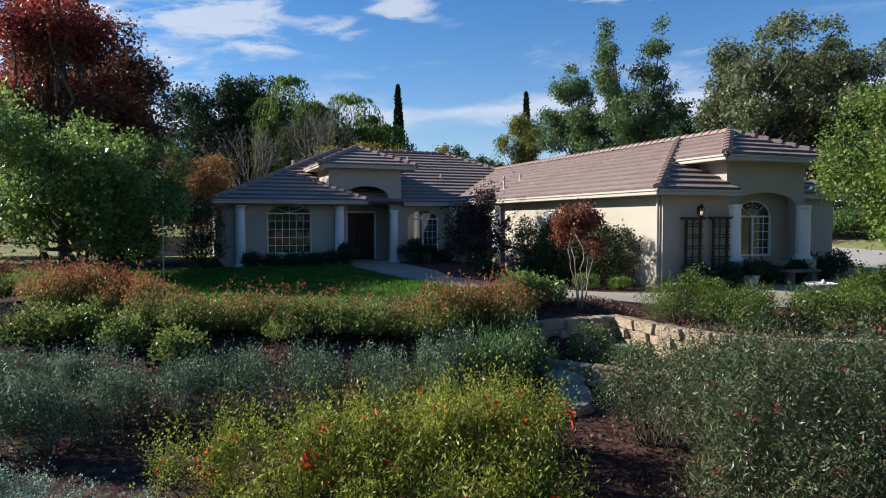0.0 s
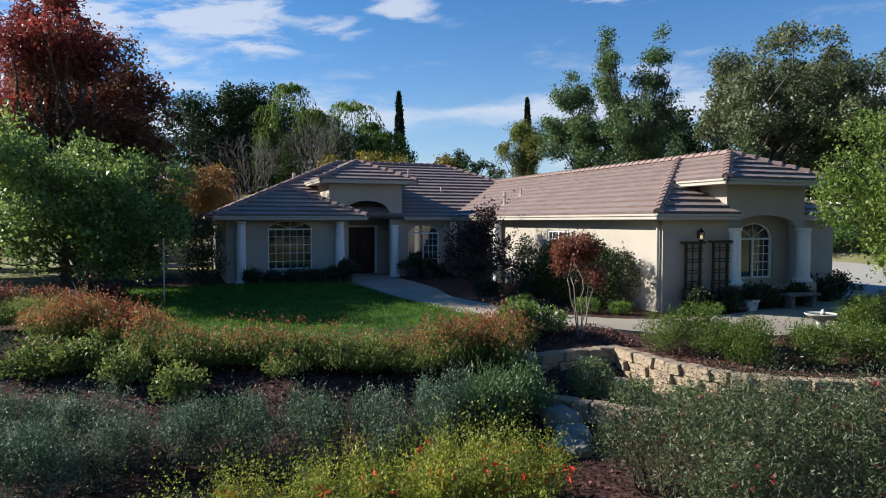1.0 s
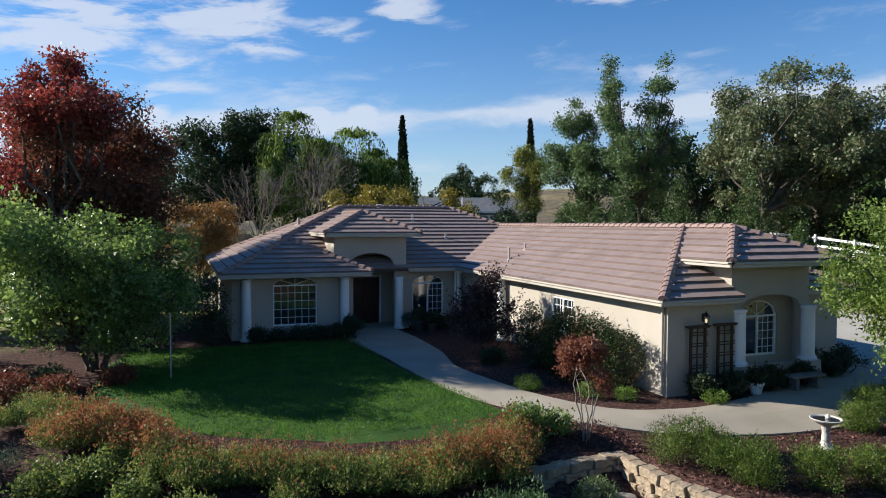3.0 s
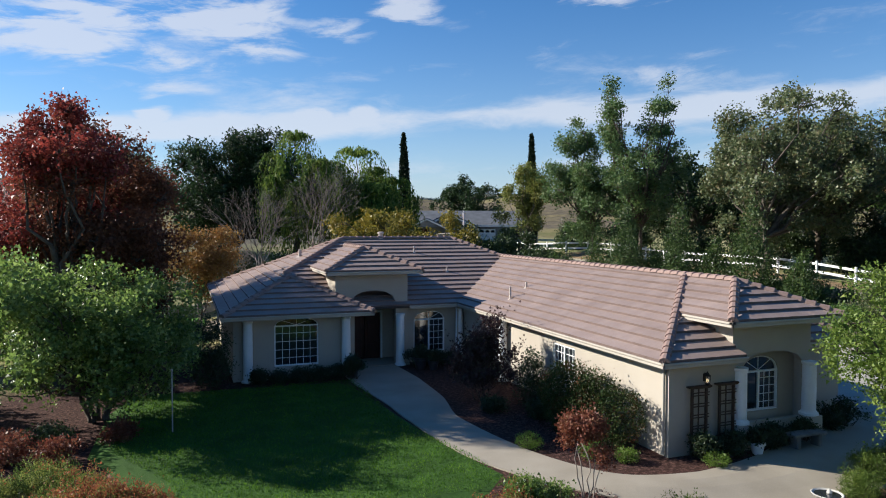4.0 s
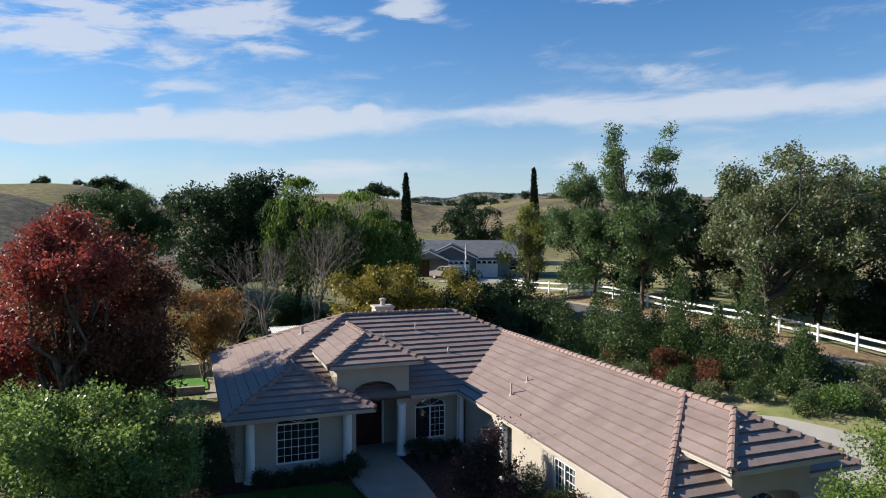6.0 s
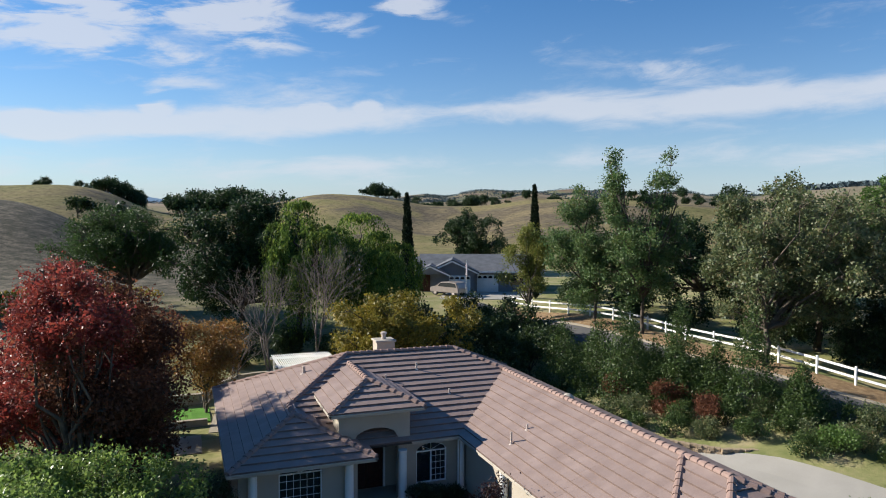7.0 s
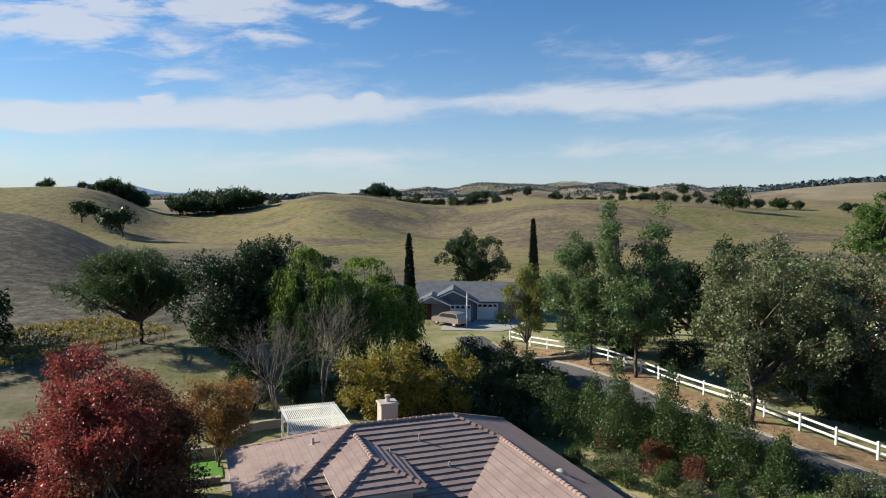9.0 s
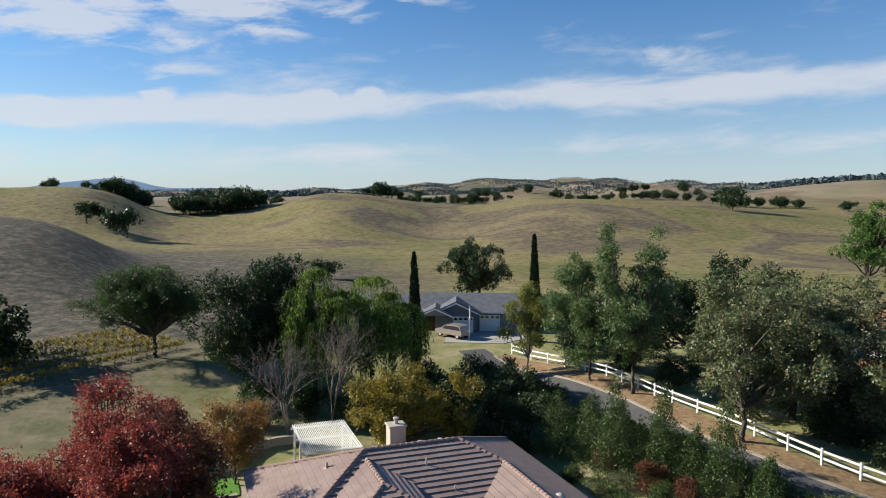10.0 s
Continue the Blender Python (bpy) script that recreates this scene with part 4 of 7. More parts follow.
def limb_mesh(name, limbs, material, parent, sides=6):
    """limbs: lists of (point, radius)."""
    verts, faces = [], []
    for limb in limbs:
        base = len(verts)
        for k, (p, r) in enumerate(limb):
            p = Vector(p)
            a, b = Vector(limb[max(k - 1, 0)][0]), Vector(limb[min(k + 1, len(limb) - 1)][0])
            q = (b - a).to_track_quat("Z", "Y")
            for j in range(sides):
                t = 2 * math.pi * j / sides
                verts.append(p + q @ Vector((r * math.cos(t), r * math.sin(t), 0)))
        if 0 < base < 1800:
            # a web joins the foot of this limb to the nearest wood
            old = np.array([v[:] for v in verts[:base]])
            near = int(np.argmin(((old - np.array(verts[base][:])) ** 2).sum(1)))
            faces.append((base, base + 1, near))
        for k in range(len(limb) - 1):
            for j in range(sides):
                a, b = base + k * sides + j, base + k * sides + (j + 1) % sides
                faces.append((a, b, b + sides, a + sides))
        faces.append(tuple(base + (len(limb) - 1) * sides + j for j in range(sides)))
    return mesh_ob(name, verts, faces, material, parent, flat=False)


def bent(p0, p1, r0, r1, rng, n=5, wob=0.08):
    p0, p1 = np.array(p0, float), np.array(p1, float)
    ln = np.linalg.norm(p1 - p0)
    out = []
    for k in range(n + 1):
        t = k / n
        q = p0 + (p1 - p0) * t + rng.normal(size=3) * wob * ln * (t * (1 - t)) * 2
        out.append((tuple(q), r0 + (r1 - r0) * t))
    return out


def tree(name, label, at, blobs, leaf, n, size, trunk_r, trunk_h, seed, bark=BARK, aspect=0.45, droop=0.0, cluster=14, spread=0.3, inner=0.55, stems=1, group="", category="tree", lean=0.0, twigs=3, gaps=0.34, flare=2.2):
    """A tree at a place: tapered trunk, limbs to the clumps of its crown, leaves. Blobs are relative to the foot."""
    rng = np.random.default_rng(seed)
    t = thing(name, label, category, (at[0], at[1], gz(*at)), group)
    limbs = []
    for s in range(stems):
        a = 2 * math.pi * s / max(stems, 1) + 0.5
        off = 0.0 if stems == 1 else 0.55 / flare if flare < 3 else 0.07
        foot = (off * math.cos(a), off * math.sin(a), -0.25)
        fork = (foot[0] * (flare if stems > 1 else 1) + lean, foot[1] * (flare if stems > 1 else 1), trunk_h)
        limbs.append([(foot, trunk_r * 1.35)] + bent((foot[0], foot[1], 0.15), fork, trunk_r, trunk_r * 0.7, rng, 5, 0.05))
        for b in blobs[s::stems]:
            limbs.append(bent(fork, (b[0], b[1], b[2] + 0.25 * b[5]), trunk_r * 0.55, trunk_r * 0.1, rng))
            for _ in range(twigs):
                d = rng.normal(size=3)
                d /= np.linalg.norm(d)
                limbs.append(bent((b[0], b[1], b[2]), (b[0] + d[0] * b[3] * 0.8, b[1] + d[1] * b[4] * 0.8, b[2] + abs(d[2]) * b[5] * 0.8), trunk_r * 0.2, trunk_r * 0.05, rng, 4, 0.12))
    limb_mesh("trunk", limbs, bark, t, 5)
    pts, way = crown_points(rng, blobs, int(n * 1.4), int(cluster * 2.3), spread * 0.72, inner, gaps, True)
    leaves_ob("crown", pts, size * 1.05, leaf, t, rng, aspect * 1.25, droop, 0.35, 3, way)
    return t


def ball(rng_seed, c, r, k, rr, up=1.0):
    """k clumps of radius about rr strewn over an ellipsoid of radii r round c, smaller ones outwards."""
    rng = np.random.default_rng(rng_seed)
    out = []
    for j in range(k):
        d = rng.normal(size=3)
        d /= np.linalg.norm(d)
        f = 0.25 + 0.72 * rng.random() ** 0.8
        s = rr * (1.25 - 0.65 * f) * (0.8 + 0.5 * rng.random())
        out.append((c[0] + d[0] * r[0] * f, c[1] + d[1] * r[1] * f, c[2] + d[2] * r[2] * f * up, s, s, s * 0.8))
    return out


# trees round the house
tree("tree", "leafy green multi-stemmed tree beside the lawn", (-2.6, 23.9), ball(3, (-0.9, 0.0, 3.0), (4.2, 3.4, 2.6), 40, 1.1) + ball(38, (1.5, 0.3, 2.3), (1.7, 2.2, 1.8), 12, 0.8), L_GREEN, 46000, 0.15, 0.09, 0.9, 11, aspect=0.36, stems=5, spread=0.22, gaps=0.3)
tree("tree", "tall tree in deep red autumn leaf", (-6.0, 37.4), ball(5, (0.0, 0.0, 4.6), (5.4, 5.0, 3.2), 40, 1.2) + ball(6, (0.0, 0.2, 7.7), (3.1, 3.1, 2.6), 22, 0.95) + ball(28, (0.0, 0.2, 9.8), (0.9, 0.9, 1.0), 6, 0.6), L_RED, 48000, 0.15, 0.25, 2.2, 12, spread=0.30, gaps=0.15)
tree("tree", "tall tree with red-brown autumn leaves", (-2.8, 31.2), ball(25, (0, 0, 6.3), (2.9, 3.6, 4.5), 30, 1.15) + ball(26, (-0.6, -2.8, 6.9), (2.2, 1.8, 2.3), 10, 1.0) + ball(29, (1.2, 0.5, 3.4), (1.7, 1.8, 1.9), 10, 0.8) + ball(36, (-0.5, 4.2, 6.0), (2.5, 2.8, 3.0), 22, 1.0), L_BROWN, 52000, 0.155, 0.2, 2.2, 32, spread=0.30, gaps=0.12)
tree("tree", "dark red and brown autumn tree above the lawn", (-3.9, 28.1), ball(30, (-0.8, 2.4, 5.6), (2.9, 2.6, 2.9), 26, 1.0) + ball(31, (0.0, 0.0, 8.7), (2.3, 2.2, 1.9), 16, 0.75) + ball(35, (0.2, 0.0, 10.2), (0.8, 0.8, 0.8), 5, 0.5), L_RED, 36000, 0.15, 0.2, 2.6, 34, spread=0.28, gaps=0.2)
tree("tree", "brown-leaved autumn tree behind the side lawn", (-3.8, 44.4), ball(37, (0, 0, 5.2), (2.4, 2.3, 2.6), 18, 0.95), L_BROWN, 18000, 0.16, 0.14, 1.8, 37, spread=0.28)
tree("tree", "spreading tree in deep red autumn leaf", (-10.2, 35.4), ball(27, (0, 0, 4.6), (3.8, 4.0, 3.2), 30, 1.2), L_RED, 24000, 0.16, 0.2, 2.0, 33, spread=0.3)
tree("tree", "small tree with orange autumn leaves", (1.0, 46.2), ball(7, (0.0, 0, 3.9), (3.0, 2.4, 2.6), 14, 1.0), L_ORANGE, 15000, 0.16, 0.10, 1.4, 13)
tree("tree", "dense dark evergreen oak", (4.6, 64.5), ball(8, (0, 0, 7.3), (6.4, 6.0, 6.2), 70, 1.9), L_OAK, 56000, 0.24, 0.35, 2.4, 14, gaps=0.15)
tree("tree", "round yellow-leaved tree behind the roof", (14.0, 46.5), ball(10, (0.7, 0, 4.6), (5.7, 4.0, 3.4), 32, 1.25), L_YELLOW, 32000, 0.21, 0.18, 1.6, 15, droop=0.9)
tree("tree", "bright green tree beside the driveway", (17.6, 11.2), ball(12, (-0.3, 0.2, 3.2), (2.7, 2.6, 2.2), 24, 0.8), L_LIME, 30000, 0.125, 0.12, 1.6, 16, aspect=0.28, droop=0.6, spread=0.2)


def willow(at, r, h, n_strands, seed):
    """A weeping willow: hanging strands of narrow leaves from a domed head."""
    rng = np.random.default_rng(seed)
    t = thing("willow", "weeping willow with hanging yellow-green strands", "tree", (at[0], at[1], gz(*at)), "willows")
    limbs = [bent((0, 0, -0.2), (0.2, 0, h * 0.45), 0.35, 0.2, rng, 5, 0.05)]
    pts = []
    # a few drooping fountains at different heights make up the head
    heads = [(0.0, 0.0, h, r * 0.75)]
    for k in range(7):
        a, f = 6.283 * k / 7 + rng.normal() * 0.3, 0.45 + 0.4 * rng.random()
        heads.append((r * f * math.cos(a), r * f * math.sin(a), h * (0.64 + 0.3 * rng.random()), r * (0.42 + 0.25 * rng.random())))
    for hx, hy, hz, hr in heads:
        limbs.append(bent((0.2, 0, h * 0.42), (hx, hy, hz - 0.5), 0.14, 0.03, rng, 5, 0.1))
        bunches = [(rng.random() * 6.283, rng.random() ** 0.5, 0.35 + 0.75 * rng.random()) for _ in range(13)]
        for k in range(int(n_strands / len(heads))):
            ba, bf, long = bunches[k % 13]
            a, f = ba + rng.normal() * 0.13, min(1.05, max(0.05, bf + rng.normal() * 0.07))
            x, y = hx + hr * f * math.cos(a), hy + hr * f * math.sin(a)
            drop = long * (0.55 + 0.45 * rng.random()) * h * 0.66 * (0.5 + 0.5 * f)
            m = max(8, int((drop + hr * f) / 0.17))
            s = np.linspace(0, 1, m)[:, None]
            out = np.minimum(1, s * 2.6) ** 0.7
            z = hz + 0.25 * hr * np.sin(np.minimum(1, s * 3) * math.pi) - drop * np.maximum(0, s - 0.12) ** 1.15 - 0.35 * hr * f * out
            sway = rng.normal(size=2) * 0.2
            pts.append(np.hstack([hx + (x - hx) * out + sway[0] * s, hy + (y - hy) * out + sway[1] * s, np.maximum(z, 0.4)]) + rng.normal(size=(m, 3)) * 0.05)
    limb_mesh("trunk", limbs, BARK, t)
    leaves_ob("crown", np.concatenate(pts), 0.40, L_WILLOW, t, rng, 0.2, 3.2, 0.35, 3)


willow((9.0, 59.5), 3.9, 12.4, 1000, 21)
willow((14.6, 60.5), 4.8, 11.2, 1250, 24)


def bare_tree(at, h, seed, stems=3):
    """A leafless tree: forking pale twigs."""
    rng = np.random.default_rng(seed)
    t = thing("bare_tree", "leafless tree with pale forking twigs", "tree", (at[0], at[1], gz(*at)), "bare trees")
    limbs = []

    def grow(p, d, ln, r, lvl):
        e = np.array(p) + d * ln
        limbs.append(bent(p, e, r, r * 0.6, rng, 3, 0.06))
        if lvl < 5:
            for _ in range(3 if lvl < 3 else 2):
                q = d + rng.normal(size=3) * 0.38 + np.array((0, 0, 0.12))
                q /= np.linalg.norm(q)
                f = 0.55 + 0.45 * rng.random()
                grow(np.array(p) + d * ln * f, q, ln * 0.72, max(r * 0.55, 0.007), lvl + 1)

    for s in range(stems):
        d = np.array((rng.normal() * 0.2, rng.normal() * 0.2, 1.0))
        d /= np.linalg.norm(d)
        grow((rng.normal() * 0.15, rng.normal() * 0.15, -0.1), d, h * 0.32, 0.075, 0)
    limb_mesh("trunk", limbs, TWIG, t, 4)


bare_tree((5.9, 53.0), 11.0, 41, 3)
bare_tree((9.4, 54.0), 12.5, 42, 3)
bare_tree((3.0, 52.0), 5.6, 43, 3)
bare_tree((1.0, 47.0), 4.0, 44, 2)


def cypress(at, h, r, seed):
    rng = np.random.default_rng(seed)
    t = thing("cypress", "slim dark Italian cypress", "tree", (at[0], at[1], gz(*at)), "cypresses")
    n = int(1300 * h)
    z = h * rng.random(n) ** 0.8
    w = r * np.clip(np.minimum(1.0, 0.35 + z / h * 2.2), 0, 1) * (1 - (z / h) ** 1.7) ** 0.85
    a = rng.random(n) * 6.283
    f = 0.75 + 0.3 * rng.random(n)
    lean = 0.02 * z
    pts = np.stack([w * f * np.cos(a) - lean, w * f * np.sin(a), z], 1)
    limb_mesh("trunk", [[((0, 0, -0.2), 0.16), ((0, 0, h * 0.5), 0.10), ((-0.02 * h, 0, h * 0.97), 0.02)]], BARK, t)
    leaves_ob("crown", pts, 0.24, L_CYPRESS, t, rng, 0.4, -2.2, 0.35, 3)


cypress((20.6, 64.4), 12.7, 0.78, 51)
cypress((37.8, 70.0), 13.0, 0.75, 52)
cypress((9.5, 92.0), 9.0, 0.7, 53)

# oaks and poplars beyond the fence
tree("tree", "spreading olive-green oak by the fence", (35.9, 34.5), ball(61, (1.3, 0.5, 7.0), (5.6, 5.4, 5.5), 46, 1.6), L_OLIVE, 46000, 0.215, 0.24, 2.6, 61, group="oaks along the fence")
tree("tree", "spreading olive-green oak by the fence", (43.5, 37.0), ball(62, (1.0, 0, 7.0), (6.2, 6.2, 5.4), 44, 1.8), L_OLIVE, 36000, 0.23, 0.3, 2.8, 62, group="oaks along the fence")
tree("tree", "spreading olive-green oak by the fence", (45.0, 27.5), ball(63, (0, 0, 6.8), (5.0, 5.0, 5.4), 36, 1.6), L_OLIVE, 32000, 0.23, 0.3, 2.6, 63, group="oaks along the fence")
tree("tree", "tall loose-crowned poplar by the fence", (35.9, 47.6), ball(64, (0, 0, 6.4), (4.2, 4.2, 4.6), 26, 1.35) + ball(65, (-1.8, 1.4, 11.6), (1.5, 1.5, 5.2), 16, 0.85) + ball(66, (1.2, -0.9, 12.0), (1.9, 1.9, 5.0), 18, 0.85), L_POPLAR, 32000, 0.2, 0.2, 3.0, 64, gaps=0.42, group="poplars along the fence")
tree("tree", "tall loose-crowned poplar by the fence", (34.4, 52.4), ball(67, (-1.0, 0.5, 6.4), (4.2, 4.0, 4.8), 28, 1.4) + ball(68, (-1.4, 0.8, 10.2), (1.8, 1.8, 2.2), 7, 1.0), L_POPLAR, 28000, 0.2, 0.2, 2.6, 65, group="poplars along the fence")
tree("tree", "slender yellowing tree by the fence", (31.0, 58.8), ball(69, (-0.2, 0, 5.4), (2.4, 2.4, 4.2), 20, 1.0), L_YELLOWING, 16000, 0.19, 0.12, 1.6, 66)
tree("tree", "dark spreading oak behind the lane", (46.0, 52.0), ball(70, (0, 0, 6.0), (6.5, 6.5, 4.6), 20, 2.2), L_OAK, 16000, 0.32, 0.3, 2.4, 67)
tree("tree", "dark spreading oak behind the lane", (61.0, 58.0), ball(71, (0, 0, 6.2), (7.5, 7.5, 5.0), 20, 2.5), L_OAK, 16000, 0.32, 0.34, 2.4, 68)
tree("tree", "dark round oak behind the neighbouring house", (46.0, 106.0), ball(72, (0, 0, 5.6), (7.6, 6.0, 5.2), 24, 2.2), L_OAK, 22000, 0.3, 0.4, 2.0, 69)
tree("tree", "tall bright green tree in the distance", (123.0, 92.0), ball(73, (0, 0, 10), (6.0, 6.0, 8.5), 20, 3.0), L_LIME2, 18000, 0.42, 0.4, 3, 70)
tree("pine", "broad umbrella pine above the vines", (-5.5, 75.6), ball(74, (-0.8, 0, 6.5), (6.6, 6.0, 3.5), 70, 1.6), L_PINE, 46000, 0.24, 0.3, 2.4, 71, category="tree", aspect=0.28, gaps=0.12)
tree("tree", "dark rounded oak at the foot of a hill", (-21.5, 78.0), ball(75, (0, 0, 3.8), (5.5, 5.5, 3.2), 14, 2.0), L_OAK, 9000, 0.4, 0.3, 1.6, 72)


# shrubs ------------------------------------------------------------------------------------------
def shrub(name, label, at, blobs, leaf, n, size, seed, group="", aspect=0.45, droop=-0.4, inner=0.7, cluster=8, spread=0.09, accents=None, stem=True, sprigs=None, gaps=0.0):
    """A shrub whose blobs are (dx, dy, z, rx, ry, rz) above its foot; accents: (material, count, size, name) on its upper side."""
    rng = np.random.default_rng(seed)
    t = thing(name, label, "shrub", (at[0], at[1], gz(*at)), group)
    pts, way = crown_points(rng, blobs, n, cluster, spread, inner, gaps, True)
    low = pts[:, 2] < 0.02
    pts[low, 2] = 0.02 + 0.1 * rng.random(low.sum())
    if stem:
        limbs = []
        for k in range(14):
            b = blobs[k % len(blobs)]
            d = rng.normal(size=3)
            limbs.append(bent((b[0] * 0.3, b[1] * 0.3, -0.05), (b[0] + d[0] * b[3] * 0.4, b[1] + d[1] * b[4] * 0.4, b[2] + abs(d[2]) * b[5] * 0.4), 0.016, 0.005, rng, 4, 0.15))
        tagged(limb_mesh("stem", limbs, BARK, t, 4), kind="stuff")
    if sprigs:
        cnt, ln = sprigs
        high = pts[pts[:, 2] > 0.5 * pts[:, 2].max()]
        foot = high[rng.integers(0, len(high), cnt)]
        rise = rng.normal(size=(cnt, 3)) * 0.32 + np.array((0, 0, 1.0)) + foot * np.array((0.35, 0.35, 0))
        rise *= ln * (0.5 + 0.8 * rng.random((cnt, 1)))
        s = np.linspace(0, 1, 10)
        pts = np.concatenate([pts, (foot[:, None] + rise[:, None] * s[None, :, None]).reshape(-1, 3) + rng.normal(size=(cnt * 10, 3)) * 0.008])
        way = np.concatenate([way, rng.normal(size=(cnt * 10, 3))])
    leaves_ob("foliage", pts, size, leaf, t, rng, aspect, droop, 0.35, 4 if at[1] < 6.6 else 3, way)
    if accents:
        mat, cnt, sz, nm = accents
        w = crown_points(rng, blobs, cnt * 6 * 4, 6, sz * 0.4, 0.97)
        w = w[np.argsort(-(w.reshape(-1, 6, 3).mean(1)[:, 2].repeat(6) + 0.4 * rng.random(len(w) // 6).repeat(6)))][:cnt * 6]
        tagged(leaves_ob(nm, w, sz, mat, t, rng, 0.5, -0.5), kind="stuff")
    return t


def tuft(name, label, at, r, h, leaf, n, seed, group="", seeds=None, blade=0.07, aspect=0.26):
    """A tussock of upright stems; blade, aspect: length and slimness of its leaves; seeds: (material, share) of the heads."""
    rng = np.random.default_rng(seed)
    t = thing(name, label, "shrub", (at[0], at[1], gz(*at)), group)
    # several bunches of different height, each of stems that splay from its foot, and a few taller wisps
    m = 9
    ba, bf = rng.random(m) * 6.283, np.sqrt(rng.random(m)) * 0.72
    bunch = np.stack([r * bf * np.cos(ba), r * bf * np.sin(ba), np.zeros(m)], 1)
    tall = h * (1.05 - 0.35 * bf) * rng.uniform(0.62, 1.15, m)
    which = rng.integers(0, m, n)
    a, f = rng.random(n) * 6.283, np.sqrt(rng.random(n))
    side = np.stack([np.cos(a), np.sin(a), np.zeros(n)], 1) * (f * r)[:, None]
    base = bunch[which] + side * 0.16
    hh = tall[which] * (1 - 0.35 * f ** 2) * (0.7 + 0.35 * rng.random(n))
    hh[: n // 14] *= 1.28
    out = side * 0.36 + rng.normal(size=(n, 3)) * 0.05
    out[:, 2] = hh
    k = 8
    s = np.linspace(0.25, 1.0, k) ** 0.8
    pts = (base[:, None] + out[:, None] * s[None, :, None]).reshape(-1, 3) + rng.normal(size=(n * k, 3)) * 0.016
    leaves_ob("foliage", pts, blade, leaf, t, rng, aspect, -1.6, 0.35, 3)
    if seeds:
        mat, share = seeds
        m = int(n * share)
        tips = np.repeat((base + out)[:m], 5, 0) + rng.normal(size=(m * 5, 3)) * np.array((0.02, 0.02, 0.05)) + np.array((0, 0, 0.03))
        tagged(leaves_ob("seed_head", tips, 0.06, mat, t, rng, 0.4, -1.8, 0.35, 3), kind="stuff")
    return t


HEDGE = [(-3.3, 18.0, .9, .75, 0), (-2.4, 17.0, .9, .8, .2), (-1.9, 15.9, .95, .95, .95), (-1.0, 15.2, .9, .9, .9), (-0.4, 14.3, .95, .8, .3), (0.4, 13.6, .9, .75, .15), (1.2, 13.1, .95, .9, .3), (2.1, 12.7, .9, .7, .2), (3.0, 12.5, .9, .75, .15), (3.9, 12.3, .9, .62, .1),
         (4.8, 12.2, .95, .95, .55), (5.6, 12.1, .9, .95, .7), (6.2, 12.7, .8, .75, .5)]
for k, (x, y, r, h, red) in enumerate(HEDGE):
    tuft("flowering_shrub", "bushy garden shrub with green stems and rusty seed heads", (x, y), r, h, L_HEDGE, 1900, 100 + k, "shrub border round the lawn", (L_RUST, 0.02 + 0.8 * red ** 1.8))
SAGE = [(-3.9, 12.9, .9), (-3.0, 12.0, .9), (-2.1, 11.3, .95), (-1.1, 10.8, .95), (-0.2, 10.4, .95), (0.7, 10.1, .9), (1.5, 9.8, .9), (2.4, 9.6, .85), (3.3, 9.6, .8), (-3.8, 15.2, .7), (4.0, 10.1, .6), (-2.6, 10.2, .8), (-1.5, 9.7, .75)]
for k, (x, y, r) in enumerate(SAGE):
    shrub("sage_bush", "mounded grey-green sage bush", (x, y), ball(200 + k, (0, 0, 0.48), (r, r, 0.46), 14, 0.30), L_SAGE, 9000, 0.05, 200 + k, "sage bushes on the slope", 0.26, -1.4, spread=0.045, sprigs=(460, 0.19), gaps=0.3)
for k, (x, y, r) in enumerate([(-1.2, 7.2, .6), (-0.5, 6.6, .6), (-1.9, 8.0, .6), (-0.2, 5.9, .55)]):
    shrub("lavender_cotton", "pale silver mounded shrub", (x, y), ball(230 + k, (0, 0, 0.3), (r, r, 0.32), 14, 0.22), L_SILVER, 9000, 0.042, 230 + k, "silver shrubs on the slope", 0.35, -1.0, spread=0.05, gaps=0.25)
for k, (x, y, r, h) in enumerate([(1.0, 6.5, .75, .9), (1.9, 6.4, .8, 1.05), (2.8, 6.5, .8, 1.15), (3.5, 6.9, .7, .9), (2.3, 7.6, .75, .7), (3.3, 8.1, .7, .6), (4.1, 7.6, .6, .6), (0.3, 7.6, .7, .55), (1.3, 7.7, .7, .6), (2.1, 5.4, .7, .8), (3.2, 5.6, .7, .75)]):
    shrub("flowering_shrub", "yellow-green shrub with scarlet flowers", (x, y), ball(250 + k, (0, 0, h * 0.55), (r, r, h * 0.5), 15, 0.27), L_YSHRUB, 9500, 0.045, 250 + k, "yellow-green shrubs with red flowers", 0.32, -0.9, 0.45, accents=(L_FLOWER, 12, 0.07, "flower"), spread=0.06, sprigs=(260, 0.38), gaps=0.45)
for k, (x, y, r, h) in enumerate([(4.9, 10.4, .75, .8), (5.5, 10.6, .65, .75), (4.5, 9.9, .6, .65)]):
    tuft("rosemary", "spiky green rosemary-like bush", (x, y), r, h + 0.25, L_ROSEMARY, 1100, 280 + k, "rosemary bushes by the steps", blade=0.13, aspect=0.13)
GREV = [(5.3, 5.3, 1.0, 2.1), (6.1, 6.0, 1.1, 1.9), (7.0, 6.9, 1.0, 1.6), (6.5, 4.6, 1.1, 2.1), (7.6, 5.6, 1.1, 1.9), (4.7, 4.6, .8, 1.5), (8.6, 6.2, 1.0, 1.5), (7.6, 3.9, 1.1, 2.0), (5.8, 3.7, 1.0, 1.7), (8.2, 7.3, .8, 1.1), (6.0, 7.4, .8, 1.2), (9.2, 4.9, 1.1, 1.7)]
